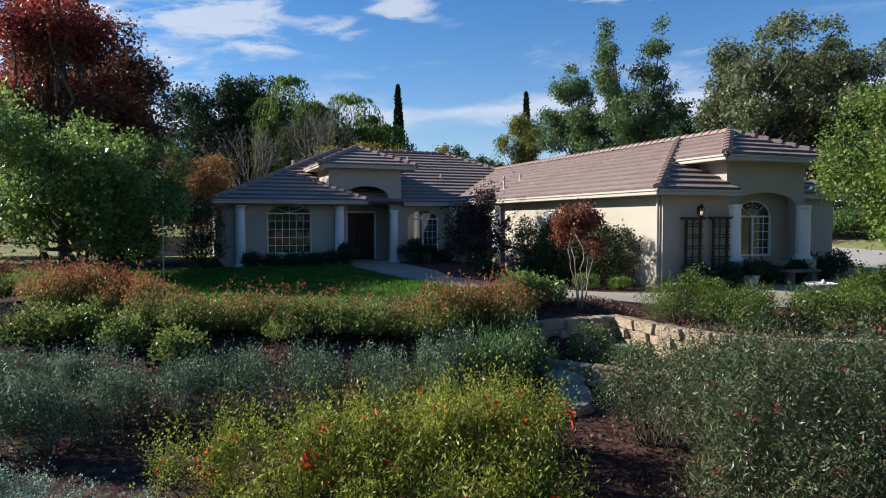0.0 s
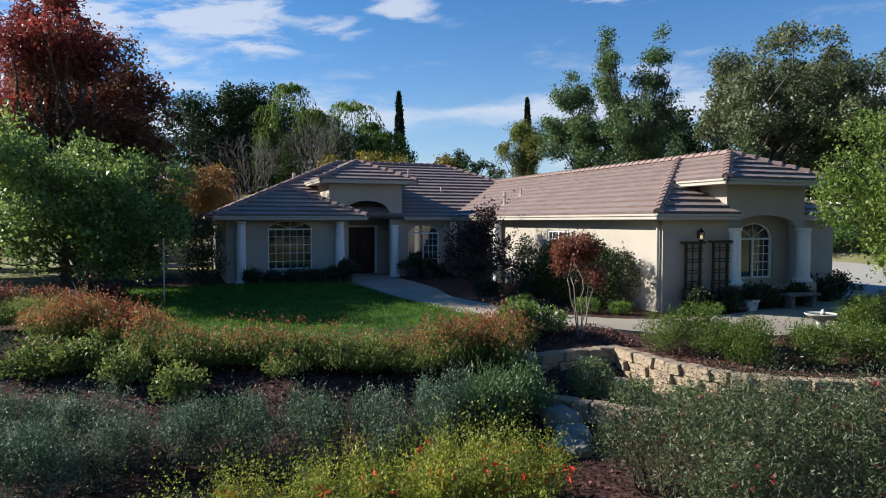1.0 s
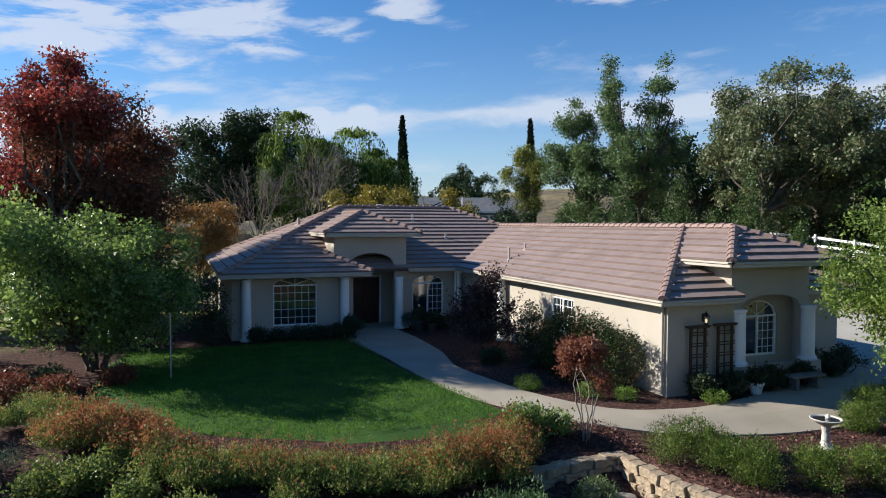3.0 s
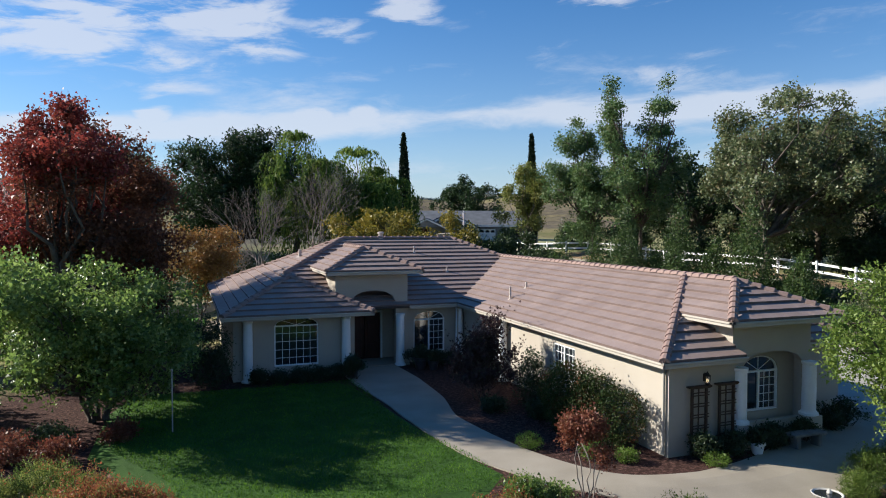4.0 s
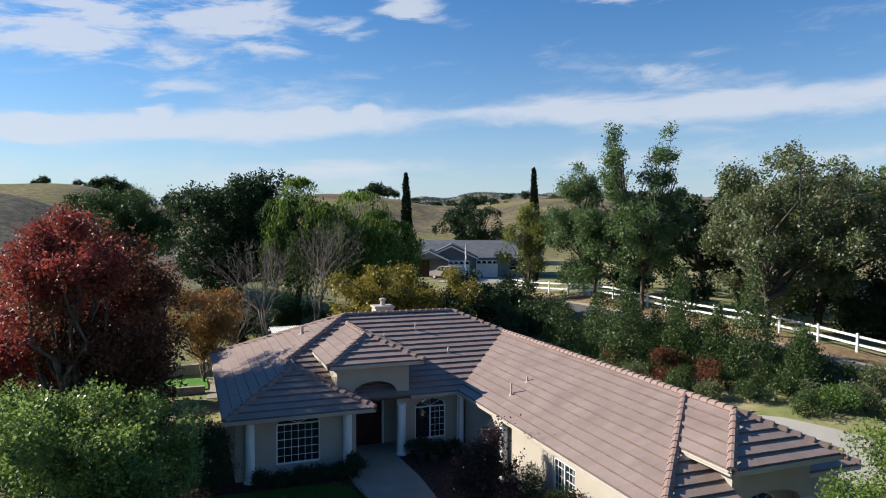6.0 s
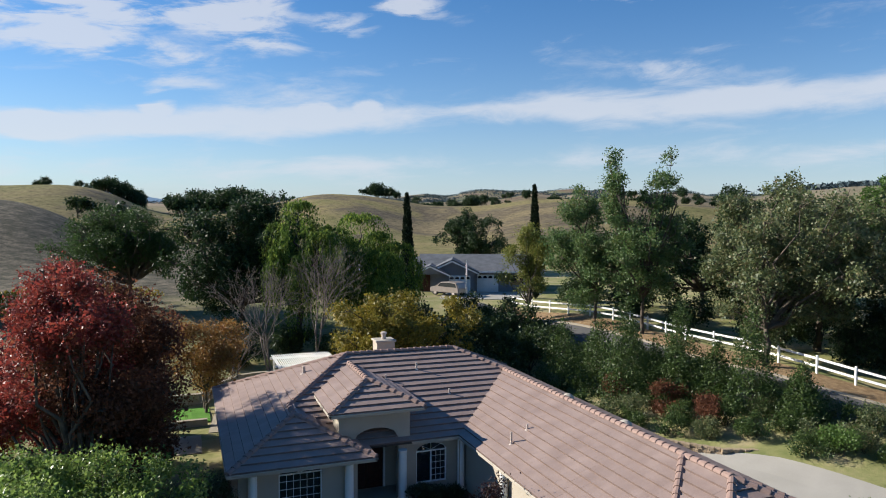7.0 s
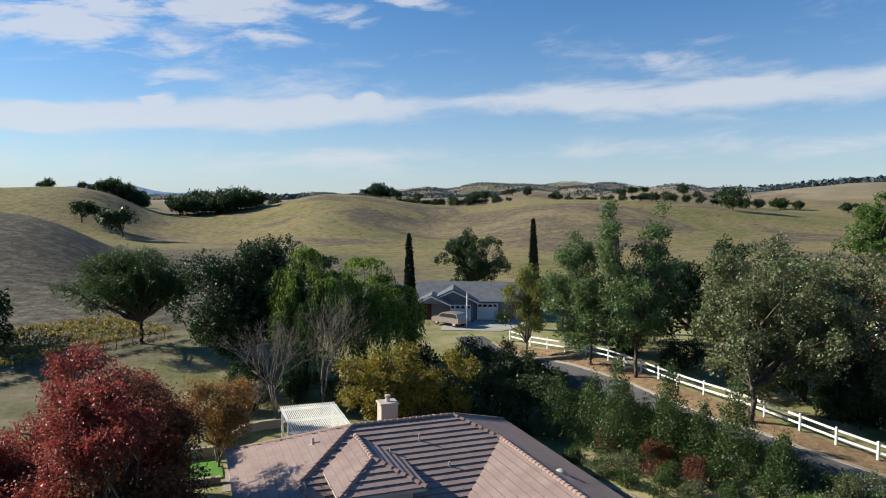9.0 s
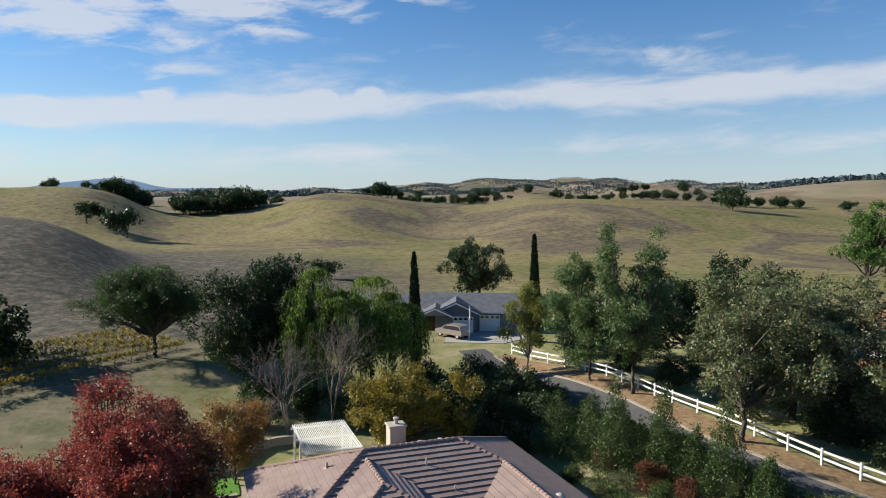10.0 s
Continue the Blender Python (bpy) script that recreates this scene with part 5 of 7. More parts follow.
for k, (x, y, r, h) in enumerate(GREV):
    shrub("grevillea", "large grey-green shrub with small red flowers", (x, y), ball(300 + k, (0, 0, h * 0.5), (r, r, h * 0.46), 24, 0.36), L_GREVILLEA, 14000, 0.047, 300 + k, "grey-green shrubs below the wall", 0.24, -0.4, 0.5, spread=0.07, gaps=0.5, accents=(L_CRIMSON, 9, 0.055, "flower"), sprigs=(420, 0.40))
for k, (x, y, r) in enumerate([(7.5, 9.9, .42), (7.95, 8.9, .45), (8.3, 9.4, .38), (8.5, 8.2, .45), (7.2, 10.8, .4)]):
    shrub("mounded_bush", "small clipped grey-green mound before the block wall", (x, y), [(0, 0, r * 0.8, r, r, r * 0.9)], L_MOUND, 3200, 0.06, 330 + k, "mounds before the wall", 0.4, -0.5, 0.85, spread=0.04)
for k, (x, y, r, h) in enumerate([(9.45, 11.2, .95, 1.0), (9.8, 10.5, .8, .85), (9.95, 9.75, .75, .85), (10.9, 9.1, .82, .88), (12.0, 8.7, .8, .8), (13.1, 8.55, .8, .75), (14.3, 8.9, .7, .7), (15.0, 11.5, .7, .65), (15.9, 11.95, .8, .75), (16.9, 12.2, .8, .7)]):
    shrub("evergreen_bush", "dense dark green rounded shrub in the mulch bed", (x, y), ball(340 + k, (0, 0, h * 0.46), (r * 0.68, r * 0.68, h * 0.40), 12, r * 0.44), L_BUSH, 8200, 0.055, 340 + k, "green shrubs above the wall", 0.26, -1.5, 0.6, spread=0.05, sprigs=(170, 0.10))
shrub("daisy_bush", "low green bush with white flowers", (7.3, 13.3), ball(360, (0, 0, 0.3), (0.75, 0.65, 0.25), 8, 0.32), L_GREEN, 5200, 0.085, 360, "", 0.5, -0.6, 0.75, spread=0.06, accents=(WHITE, 22, 0.035, "flower"))
shrub("photinia_hedge", "glossy green hedge with red new leaves against the wall", (11.2, 17.4), [(0.1, -1.4, .85, .7, .8, .85), (0, -0.4, 1.0, .75, .8, .95), (-0.1, 0.7, 1.1, .8, .9, .95), (0.1, 1.6, .9, .75, .8, .85), (-0.45, 0.2, .6, .6, 1.2, .6)], L_PHOTINIA, 30000, 0.078, 361, "", 0.45, -0.5, 0.7, spread=0.06)
shrub("dark_shrub", "dark purple-leaved upright shrub beside the walk", (9.9, 22.2), ball(362, (0, 0, 1.4), (1.25, 1.25, 1.5), 20, 0.42), L_PURPLE, 11000, 0.11, 362, "", 0.5, -1.2, 0.5, spread=0.11, sprigs=(150, 0.5), gaps=0.25)
shrub("dark_shrub", "dark conical evergreen beside the wall", (11.25, 20.9), [(0, 0, .5, .55, .55, .5), (0, 0, 1.1, .42, .42, .5), (0, 0, 1.55, .25, .25, .4)], L_DARK, 5000, 0.09, 363, "", 0.4, -0.8, 0.8)
shrub("dark_shrub", "dark tall evergreen at the house corner", (0.9, 27.5), [(0, 0, .7, .75, .7, .7), (0, 0, 1.6, .7, .65, .8), (-0.2, 0, 2.2, .5, .5, .5)], L_DARK, 7500, 0.10, 364, "", 0.4, -0.8, 0.75)
for k, (x, y, r, h) in enumerate([(2.6, 27.2, .5, .6), (3.4, 27.2, .55, .45), (4.2, 27.2, .55, .5), (5.0, 27.2, .55, .55), (5.8, 27.1, .5, .7), (6.3, 26.8, .45, .9), (9.5, 28.4, .55, .8), (10.4, 28.5, .6, .6), (11.2, 28.3, .6, .6), (11.4, 26.0, .6, .9), (11.2, 24.4, .6, .8), (9.6, 20.6, .5, .5), (10.6, 19.4, .6, .55), (18.4, 15.2, .6, .75), (19.3, 15.3, .6, .8), (15.3, 14.55, .5, .6), (16.1, 14.6, .5, .65), (16.8, 14.55, .45, .6), (12.9, 14.4, .5, .7), (13.8, 14.4, .55, .75)]):
    shrub("foundation_shrub", "low dark shrub against the house wall", (x, y), ball(370 + k, (0, 0, h * 0.5), (r * 0.85, r * 0.7, h * 0.4), 7, r * 0.45), L_DARK, 2600, 0.085, 370 + k, "shrubs along the house", 0.45, -0.8, 0.7, spread=0.06)
for k, (x, y, r) in enumerate([(9.0, 16.9, .35), (10.2, 15.6, .35), (12.9, 13.9, .3), (10.9, 15.0, .28)]):
    shrub("low_bush", "small bright green mound beside the walk", (x, y), [(0, 0, r * 0.5, r, r, r * 0.6)], L_LIMEBUSH, 1800, 0.06, 400 + k, "small mounds by the walk", 0.35, -1.0, 0.85, spread=0.03)
tree("crepe_myrtle", "small multi-stemmed tree with rust-red leaves", (8.15, 12.65), ball(410, (0.25, 0.2, 1.75), (0.6, 0.6, 0.5), 9, 0.3), L_RUSTLEAF, 5200, 0.07, 0.017, 1.3, 410, PALEBARK, spread=0.10, stems=5, cluster=10, flare=4.5, gaps=0.1)
for k, (x, y, r, h, m) in enumerate([(-4.6, 20.5, .9, .9, 0), (-5.4, 17.5, 1.0, 1.0, 1), (-4.9, 15.9, .9, .9, 1), (-6.3, 19.4, 1.0, 1.1, 2), (-3.6, 21.5, .7, .6, 2), (-6.9, 22.0, 1.1, 1.0, 0), (-7.5, 16.0, 1.2, 1.2, 1), (-1.6, 14.3, .6, .5, 3), (-2.4, 14.2, .7, .55, 3), (-0.9, 13.4, .6, .45, 3), (0.0, 12.4, .5, .4, 3), (-3.2, 20.0, .7, .6, 0), (-1.8, 21.6, .6, .45, 0)]):
    shrub("garden_shrub", ("loose reddish-brown garden shrub", "leafy green garden shrub", "dark green garden shrub", "yellowing low garden shrub")[m], (x, y), ball(420 + k, (0, 0, h * 0.5), (r * 0.85, r * 0.85, h * 0.42), 9, r * 0.42), (L_RUSTLEAF, L_GREEN, L_DARK, L_HEDGE)[m], 3600, 0.09, 420 + k, "mixed shrubs beside the path", 0.4, -0.7, 0.6, spread=0.08)
# evergreens in the east bed and behind the house
for k, (x, y, r, h) in enumerate([(23.9, 38.5, .9, 1.3), (24.5, 36.0, 1.0, 1.2), (25.0, 33.6, .9, 1.4), (25.9, 31.5, 1.0, 1.2), (27.1, 29.8, .9, 1.1), (28.7, 28.4, 1.0, 1.3), (30.4, 27.6, .9, 1.2), (25.8, 35.0, 1.0, 1.7), (27.0, 32.0, 1.0, 1.6), (28.7, 30.3, .9, 1.5), (32.4, 30.0, 1.1, 1.3), (31.0, 33.6, 1.0, 1.2), (29.4, 25.3, 1.1, 1.2), (31.6, 24.2, 1.2, 1.4), (33.4, 25.8, 1.2, 1.5), (32.2, 22.4, 1.2, 1.4), (30.4, 26.2, 1.0, 1.2), (34.2, 23.0, 1.2, 1.6)]):
    shrub("bank_shrub", "low rough green shrub above the drive wall", (x, y), ball(560 + k, (0, 0, h * 0.5), (r, r, h * 0.42), 10, r * 0.42), (L_BANK, L_OLIVE, L_BANK)[k % 3], 3200, 0.13, 560 + k, "low shrubs on the bank", 0.4, -0.6, 0.6, spread=0.11, gaps=0.2)
for k, (x, y, r, h) in enumerate([(26.6, 37.0, 1.7, 7.0), (28.7, 34.2, 1.6, 6.8), (30.4, 30.2, 1.6, 6.2), (26.8, 40.2, 1.8, 5.4), (25.6, 43.2, 2.0, 5.0), (27.9, 35.6, 1.3, 4.2), (29.7, 32.2, 1.3, 4.2), (31.4, 27.6, 1.3, 3.4), (28.4, 38.8, 1.5, 4.8), (29.9, 36.2, 1.2, 3.6)]):
    shrub("evergreen_shrub", "tall bushy evergreen in the bank beside the drive", (x, y), [(0, 0, h * .2, r, r, h * .22), (0.1, 0, h * .42, r * .8, r * .8, h * .25), (0, 0.1, h * .62, r * .52, r * .52, h * .2), (0, 0, h * .8, r * .3, r * .3, h * .14), (0.05, 0, h * .93, r * .14, r * .14, h * .09)], L_BANK, 9000, 0.17, 450 + k, "evergreens on the bank", 0.4, -0.6, 0.65, spread=0.16)
for k, (x, y, r, h, m) in enumerate([(26.6, 38.0, 1.0, 2.2, 0), (27.2, 33.6, 1.1, 2.4, 0), (27.9, 30.6, 1.0, 2.2, 0), (31.0, 29.5, 1.2, 1.4, 1), (32.5, 27.5, 1.3, 1.4, 1), (34.0, 24.8, 1.4, 2.0, 1), (30.6, 24.6, 1.2, 1.3, 2), (32.6, 31.5, 1.0, 1.0, 1), (28.4, 42.5, 1.4, 1.8, 1), (33.0, 21.0, 1.5, 2.6, 2), (30.8, 19.4, 1.4, 2.2, 2), (35.2, 20.0, 1.6, 2.8, 1), (33.2, 17.2, 1.4, 2.2, 1)]):
    shrub("bank_shrub", ("reddish-brown shrub on the bank", "rough green shrub on the bank", "bright green shrub on the bank")[m], (x, y), ball(470 + k, (0, 0, h * 0.5), (r, r, h * 0.42), 9, r * 0.45), (L_BROWN, L_OLIVE, L_LIME2)[m], 4200, 0.14, 470 + k, "shrubs on the bank", 0.4, -0.6, 0.6, spread=0.12)
for k, (x, y, r, h) in enumerate([(19.3, 47.5, 2.5, 6.2), (22.2, 48.0, 2.6, 6.4), (24.6, 46.4, 2.4, 5.4), (21.5, 44.6, 1.8, 3.4), (18.5, 51.0, 2.6, 6.0), (25.5, 51.5, 2.8, 5.6), (23.0, 54.0, 3.0, 5.6), (28.0, 50.0, 2.0, 3.0), (19.5, 57.5, 2.4, 3.6), (26.5, 57.0, 2.6, 3.4)]):
    tree("shrub", "large dark green shrub behind the house", (x, y), ball(490 + k, (0, 0, h * 0.5), (r, r, h * 0.42), 11, r * 0.42), L_OAK2, 6800, 0.2, 0.08, 0.8, 490 + k, group="dark shrubs behind the house", category="shrub")
for k, (x, y, r, h, m) in enumerate([(-2.4, 35.2, 1.3, 1.9, 0), (-2.0, 37.2, 1.0, 1.4, 0), (-8.5, 34.0, 2.2, 3.6, 0), (-10.5, 27.0, 2.4, 4.0, 0), (-3.0, 42.0, 1.8, 2.4, 1), (-9.5, 41.0, 2.4, 3.5, 1), (-11.0, 21.0, 2.0, 3.0, 0), (3.8, 55.5, 2.0, 2.6, 0), (12.0, 54.5, 2.4, 2.8, 0), (8.0, 57.0, 2.0, 3.0, 0), (15.5, 53.0, 2.0, 2.6, 0), (-3.5, 50.5, 1.6, 2.0, 1), (4.0, 60.0, 2.0, 2.4, 0)]):
    tree("shrub", ("large dark evergreen shrub", "large shrub with mixed autumn leaves")[m], (x, y), ball(510 + k, (0, 0, h * 0.5), (r, r, h * 0.42), 11, r * 0.42), (L_OAK2, L_ORANGE)[m], 5600, 0.19, 0.08, 0.8, 510 + k, group="shrubs beside the house", category="shrub")


# those under the oaks are added to stand in for the deep shade there
for k, (x, y, r, h) in enumerate([(43.5, 22.0, 2.2, 2.8), (44.5, 31.5, 2.4, 3.0), (43.0, 42.0, 2.4, 3.0), (41.5, 48.5, 2.4, 3.0), (40.0, 55.0, 2.4, 3.0), (38.0, 61.0, 2.2, 2.6), (50.5, 33.0, 3.0, 4.4), (50.0, 42.0, 3.0, 4.6), (48.0, 50.0, 3.0, 4.4), (45.0, 58.0, 3.0, 4.2), (51.0, 24.0, 3.0, 4.4), (42.3, 33.0, 2.0, 3.4), (43.0, 27.0, 2.2, 3.6), (41.6, 38.5, 2.0, 3.2), (46.5, 33.5, 2.6, 4.4), (47.0, 22.0, 2.4, 4.0), (41.5, 65.5, 2.6, 3.4), (52.0, 56.0, 3.4, 4.8), (31.5, 36.5, 1.2, 1.4), (30.4, 40.5, 1.3, 1.5), (29.4, 46.0, 1.5, 1.8), (28.6, 53.5, 1.6, 2.0)]):
    tree("shrub", "dark undergrowth shrub along the lane", (x, y), ball(540 + k, (0, 0, h * 0.48), (r, r, h * 0.42), 13, r * 0.45), L_OAK2, 4200, 0.22, 0.08, 0.7, 540 + k, group="undergrowth along the lane", category="shrub")


# the vineyard
def vine(seed):
    rng = np.random.default_rng(seed)
    t = thing("grapevine", "grapevine with yellowing leaves on a post", "vine", (0, 0, 0), "vineyard rows")
    limb_mesh("trunk", [bent((0, 0, -0.2), (0, 0, 0.9), 0.05, 0.035, rng), bent((0, 0, 0.85), (0.9, 0, 1.0), 0.03, 0.015, rng), bent((0, 0, 0.85), (-0.9, 0, 1.0), 0.03, 0.015, rng)], BARK, t, 5)
    leaves_ob("foliage", crown_points(rng, [(-.5, 0, 1.1, .6, .3, .35), (.5, 0, 1.1, .6, .3, .35), (0, 0, 1.25, .4, .3, .35)], 150, 6, 0.09, 0.4), 0.18, L_VINE, t, rng, 0.8)
    return t


VINE_KINDS = [vine(600 + k) for k in range(3)]
vd = Vector((13.0, 8.3)).normalized()
vn = Vector((-vd.y, vd.x))
vine_count = 0
for row in range(5):
    for k in range(13):
        p = Vector((-21.0, 65.5)) + vd * (k * 1.75) + vn * (row * 2.9)
        m = pose(p.x, p.y, gz(p.x, p.y), 0, 0, math.degrees(math.atan2(vd.y, vd.x)))
        if vine_count < 3:
            VINE_KINDS[vine_count].matrix_basis = m
        else:
            copy_thing(VINE_KINDS[vine_count % 3], m)
        vine_count += 1


# trees on the hills
def hill_oak(seed, r, h):
    return tree("oak", "dark evergreen oak on the grassy hill", (0, 0), ball(seed, (0, 0, h * 0.55), (r, r, h * 0.36), 7, r * 0.48), L_OAK, 1500, 0.74, 0.3, h * 0.22, seed, group="oaks on the hills", spread=0.55, cluster=8, twigs=0, inner=0.4)


HILL_KINDS = [hill_oak(650, 5.0, 8.0), hill_oak(651, 4.2, 7.0), hill_oak(652, 5.6, 8.5)]
SPOTS = []
rng_h = random.Random(9)
for az, dist, spread_a, spread_d, count, size in [(-7.6, 312, 0, 0, 1, 1.5), (-4.9, 290, 0, 0, 1, 1.4), (43.6, 404, 0, 0, 1, 1.5), (2.3, 412, 3.1, 18, 70, 0.8), (-4.7, 412, 1.5, 14, 26, 0.6), (-8.2, 424, 2.2, 6, 9, 0.42), (12.3, 560, 2.3, 12, 15, 0.5),
                                                      (15.8, 428, 0.9, 9, 8, 0.6), (14.2, 424, 0.4, 4, 2, 0.4), (20.0, 650, 3.6, 24, 24, 0.6), (23.6, 500, 1.0, 6, 4, 0.6), (36, 640, 6.5, 16, 30, 0.58), (48, 610, 4.0, 30, 18, 0.62), (27, 670, 3.0, 24, 6, 0.6),
                                                      (-1.0, 660, 5, 40, 14, 0.7), (5.5, 640, 3, 30, 8, 0.7), (10.4, 150, 0, 0, 1, 0.5), (40, 740, 5, 30, 10, 0.7), (22, 740, 5, 30, 8, 0.7)]:
    for _ in range(count):
        a = radians(az + rng_h.uniform(-spread_a, spread_a))
        d = dist + rng_h.uniform(-spread_d, spread_d)
        SPOTS.append((d * math.sin(a), d * math.cos(a), rng_h.uniform(0.8, 1.25) * size, rng_h.uniform(0, 360)))
SPOTS[2] = SPOTS[2][:2] + (1.7, 40.0)          # the lone oak on the crest
for k, (x, y, sc, turn) in enumerate(SPOTS):
    m = pose(x, y, gz(x, y) - 0.3, 0, 0, turn) @ Matrix.Scale(sc, 4)
    if k < 3:
        HILL_KINDS[k].matrix_basis = m
    else:
        copy_thing(HILL_KINDS[k % 3], m)


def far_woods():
    """Woods on the far ranges, too small to tell apart, haze put into their leaf colour."""
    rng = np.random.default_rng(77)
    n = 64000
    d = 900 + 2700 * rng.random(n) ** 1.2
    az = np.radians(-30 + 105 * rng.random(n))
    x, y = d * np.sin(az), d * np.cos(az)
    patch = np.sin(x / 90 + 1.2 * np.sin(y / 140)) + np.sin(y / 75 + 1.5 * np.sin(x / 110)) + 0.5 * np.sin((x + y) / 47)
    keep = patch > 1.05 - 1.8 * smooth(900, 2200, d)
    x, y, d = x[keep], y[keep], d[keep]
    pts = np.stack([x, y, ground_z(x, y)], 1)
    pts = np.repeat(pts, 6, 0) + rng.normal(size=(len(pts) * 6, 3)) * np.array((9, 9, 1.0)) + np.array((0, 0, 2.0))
    ob = leaves_ob("far_woods", pts, 4.8, L_FAR_HAZED, None, rng, 0.9, 0.0, 0.35, 3)
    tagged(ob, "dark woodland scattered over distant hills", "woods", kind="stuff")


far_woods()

# ---------------------------------------------------------------- details of the house


def front_door():
    door = hpart(box("door", 6.97, 30.66, 0.0, 8.48, 30.72, 2.18, DOORWOOD, None, "dark red-brown double front door"))
    def dp(name, bm, mat, label=""):
        ob = part(name, bm, mat, None, label)
        ob.parent = door
    for x0, x1 in ((6.99, 7.71), (7.74, 8.46)):
        dp("leaf", bm_box(bmesh.new(), x0, 30.61, 0.02, x1, 30.66, 2.16, 0.01), DOORWOOD)
        for z0, z1 in ((0.15, 0.75), (0.85, 1.95)):
            dp("panel", bm_box(bmesh.new(), x0 + 0.12, 30.585, z0, x1 - 0.12, 30.61, z1, 0.012), DOORWOOD)
    dp("handle", bm_cone(bmesh.new(), (7.66, 30.56, 0.95), (7.66, 30.56, 1.25), 0.015, 0.015), IRON, "dark metal handle")
    bm = bmesh.new()
    bm_box(bm, 6.87, 30.54, 0.0, 6.96, 30.62, 2.28)
    bm_box(bm, 8.49, 30.54, 0.0, 8.58, 30.62, 2.28)
    bm_box(bm, 6.96, 30.54, 2.19, 8.49, 30.62, 2.28)
    bmesh.ops.remove_doubles(bm, verts=bm.verts, dist=0.001)
    dp("frame", bm, WHITE, "white door frame")


front_door()
hpart(box("floor", 6.0, 28.9, -0.2, 9.4, 30.7, 0.06, CONCRETE, None))
hpart(box("ceiling", 6.25, 29.35, 3.45, 9.15, 30.65, 3.5, STUCCO, None))


def downpipe(x, y):
    hpart(part("downpipe", bm_box(bmesh.new(), x - 0.035, y - 0.035, 0.05, x + 0.035, y + 0.035, 2.46, 0.01), CREAM, None))


downpipe(12.03, 14.98)
downpipe(11.75, 29.0)


def vent_pipe(x, y, z0, h, r=0.045):
    bm = bm_lathe(bmesh.new(), [(r * 2.4, 0), (r * 2.2, 0.03), (r * 1.1, 0.06), (r, 0.1), (r, h), (r * 0.75, h)], (x, y, z0), 12)
    hpart(part("vent_pipe", bm, PIPE, None, "grey metal roof vent pipe"))


for x, y, h in ((12.72, 25.6, 0.55), (13.66, 25.95, 0.28)):
    vent_pipe(x, y, E0 + S * (x - 11.65), h)
for x, y, h in ((11.14, 33.6, 0.4), (12.2, 31.6, 0.28), (9.3, 33.0, 0.3)):
    vent_pipe(x, y, E0 + S * (y - 28.8), h)
vent_pipe(5.6, 35.6, E0 + S * (5.6 - 1.3), 0.4, 0.08)
for x, y in ((8.6, 36.3), (12.9, 36.0), (13.6, 36.6), (17.2, 28.5), (17.0, 23.6), (11.6, 36.1)):
    z = E0 + S * (41.7 - y) if y > 35.25 else E0 + S * (20.25 - x)
    hpart(part("roof_vent", bm_lathe(bmesh.new(), [(0.3, -0.1), (0.3, 0.06), (0.24, 0.16), (0.12, 0.23), (0.02, 0.25)], (x, y, z), 14), CREAM, None, "cream domed roof vent"))


def chimney():
    c = hpart(box("chimney", 10.55, 39.3, 2.0, 11.65, 40.3, 5.25, STUCCO, None, "square stucco chimney with a flue", 0.01))
    for nm, bm, mt in (("cap", bm_box(bmesh.new(), 10.47, 39.22, 5.25, 11.73, 40.38, 5.37, 0.02), CREAM), ("flue", bm_lathe(bmesh.new(), [(0.14, 0), (0.14, 0.3), (0.19, 0.31), (0.19, 0.42), (0.1, 0.45)], (11.1, 39.8, 5.37), 14), PIPE)):
        part(nm, bm, mt, None).parent = c


chimney()


def lantern():
    t = thing("wall_lantern", "lit black iron lantern on the wall", "lantern", (13.28, 14.72, 2.02))
    t.scale = (0.72, 0.72, 0.72)
    bm = bmesh.new()
    bm_box(bm, -0.05, 0.14, -0.02, 0.05, 0.185, 0.26)
    bm_box(bm, -0.015, 0.0, 0.27, 0.015, 0.16, 0.30)
    bmesh.ops.remove_doubles(bm, verts=bm.verts, dist=0.001)
    part("bracket", bm, IRON, t)
    part("roof", bm_lathe(bmesh.new(), [(0.13, 0.20), (0.12, 0.22), (0.05, 0.31), (0.02, 0.36), (0.005, 0.40)], n=8), IRON, t)
    part("base", bm_lathe(bmesh.new(), [(0.02, -0.20), (0.05, -0.14), (0.09, -0.10), (0.10, -0.08)], n=8), IRON, t)
    for k in range(4):
        a = math.pi / 4 + k * math.pi / 2
        part("post", bm_cone(bmesh.new(), (0.09 * math.cos(a), 0.09 * math.sin(a), -0.08), (0.115 * math.cos(a), 0.115 * math.sin(a), 0.20), 0.009, 0.009, 5), IRON, t)
    part("bulb", bm_lathe(bmesh.new(), [(0.015, -0.06), (0.04, 0.0), (0.045, 0.05), (0.02, 0.10)], n=10), BULB, t, "glowing bulb")


lantern()


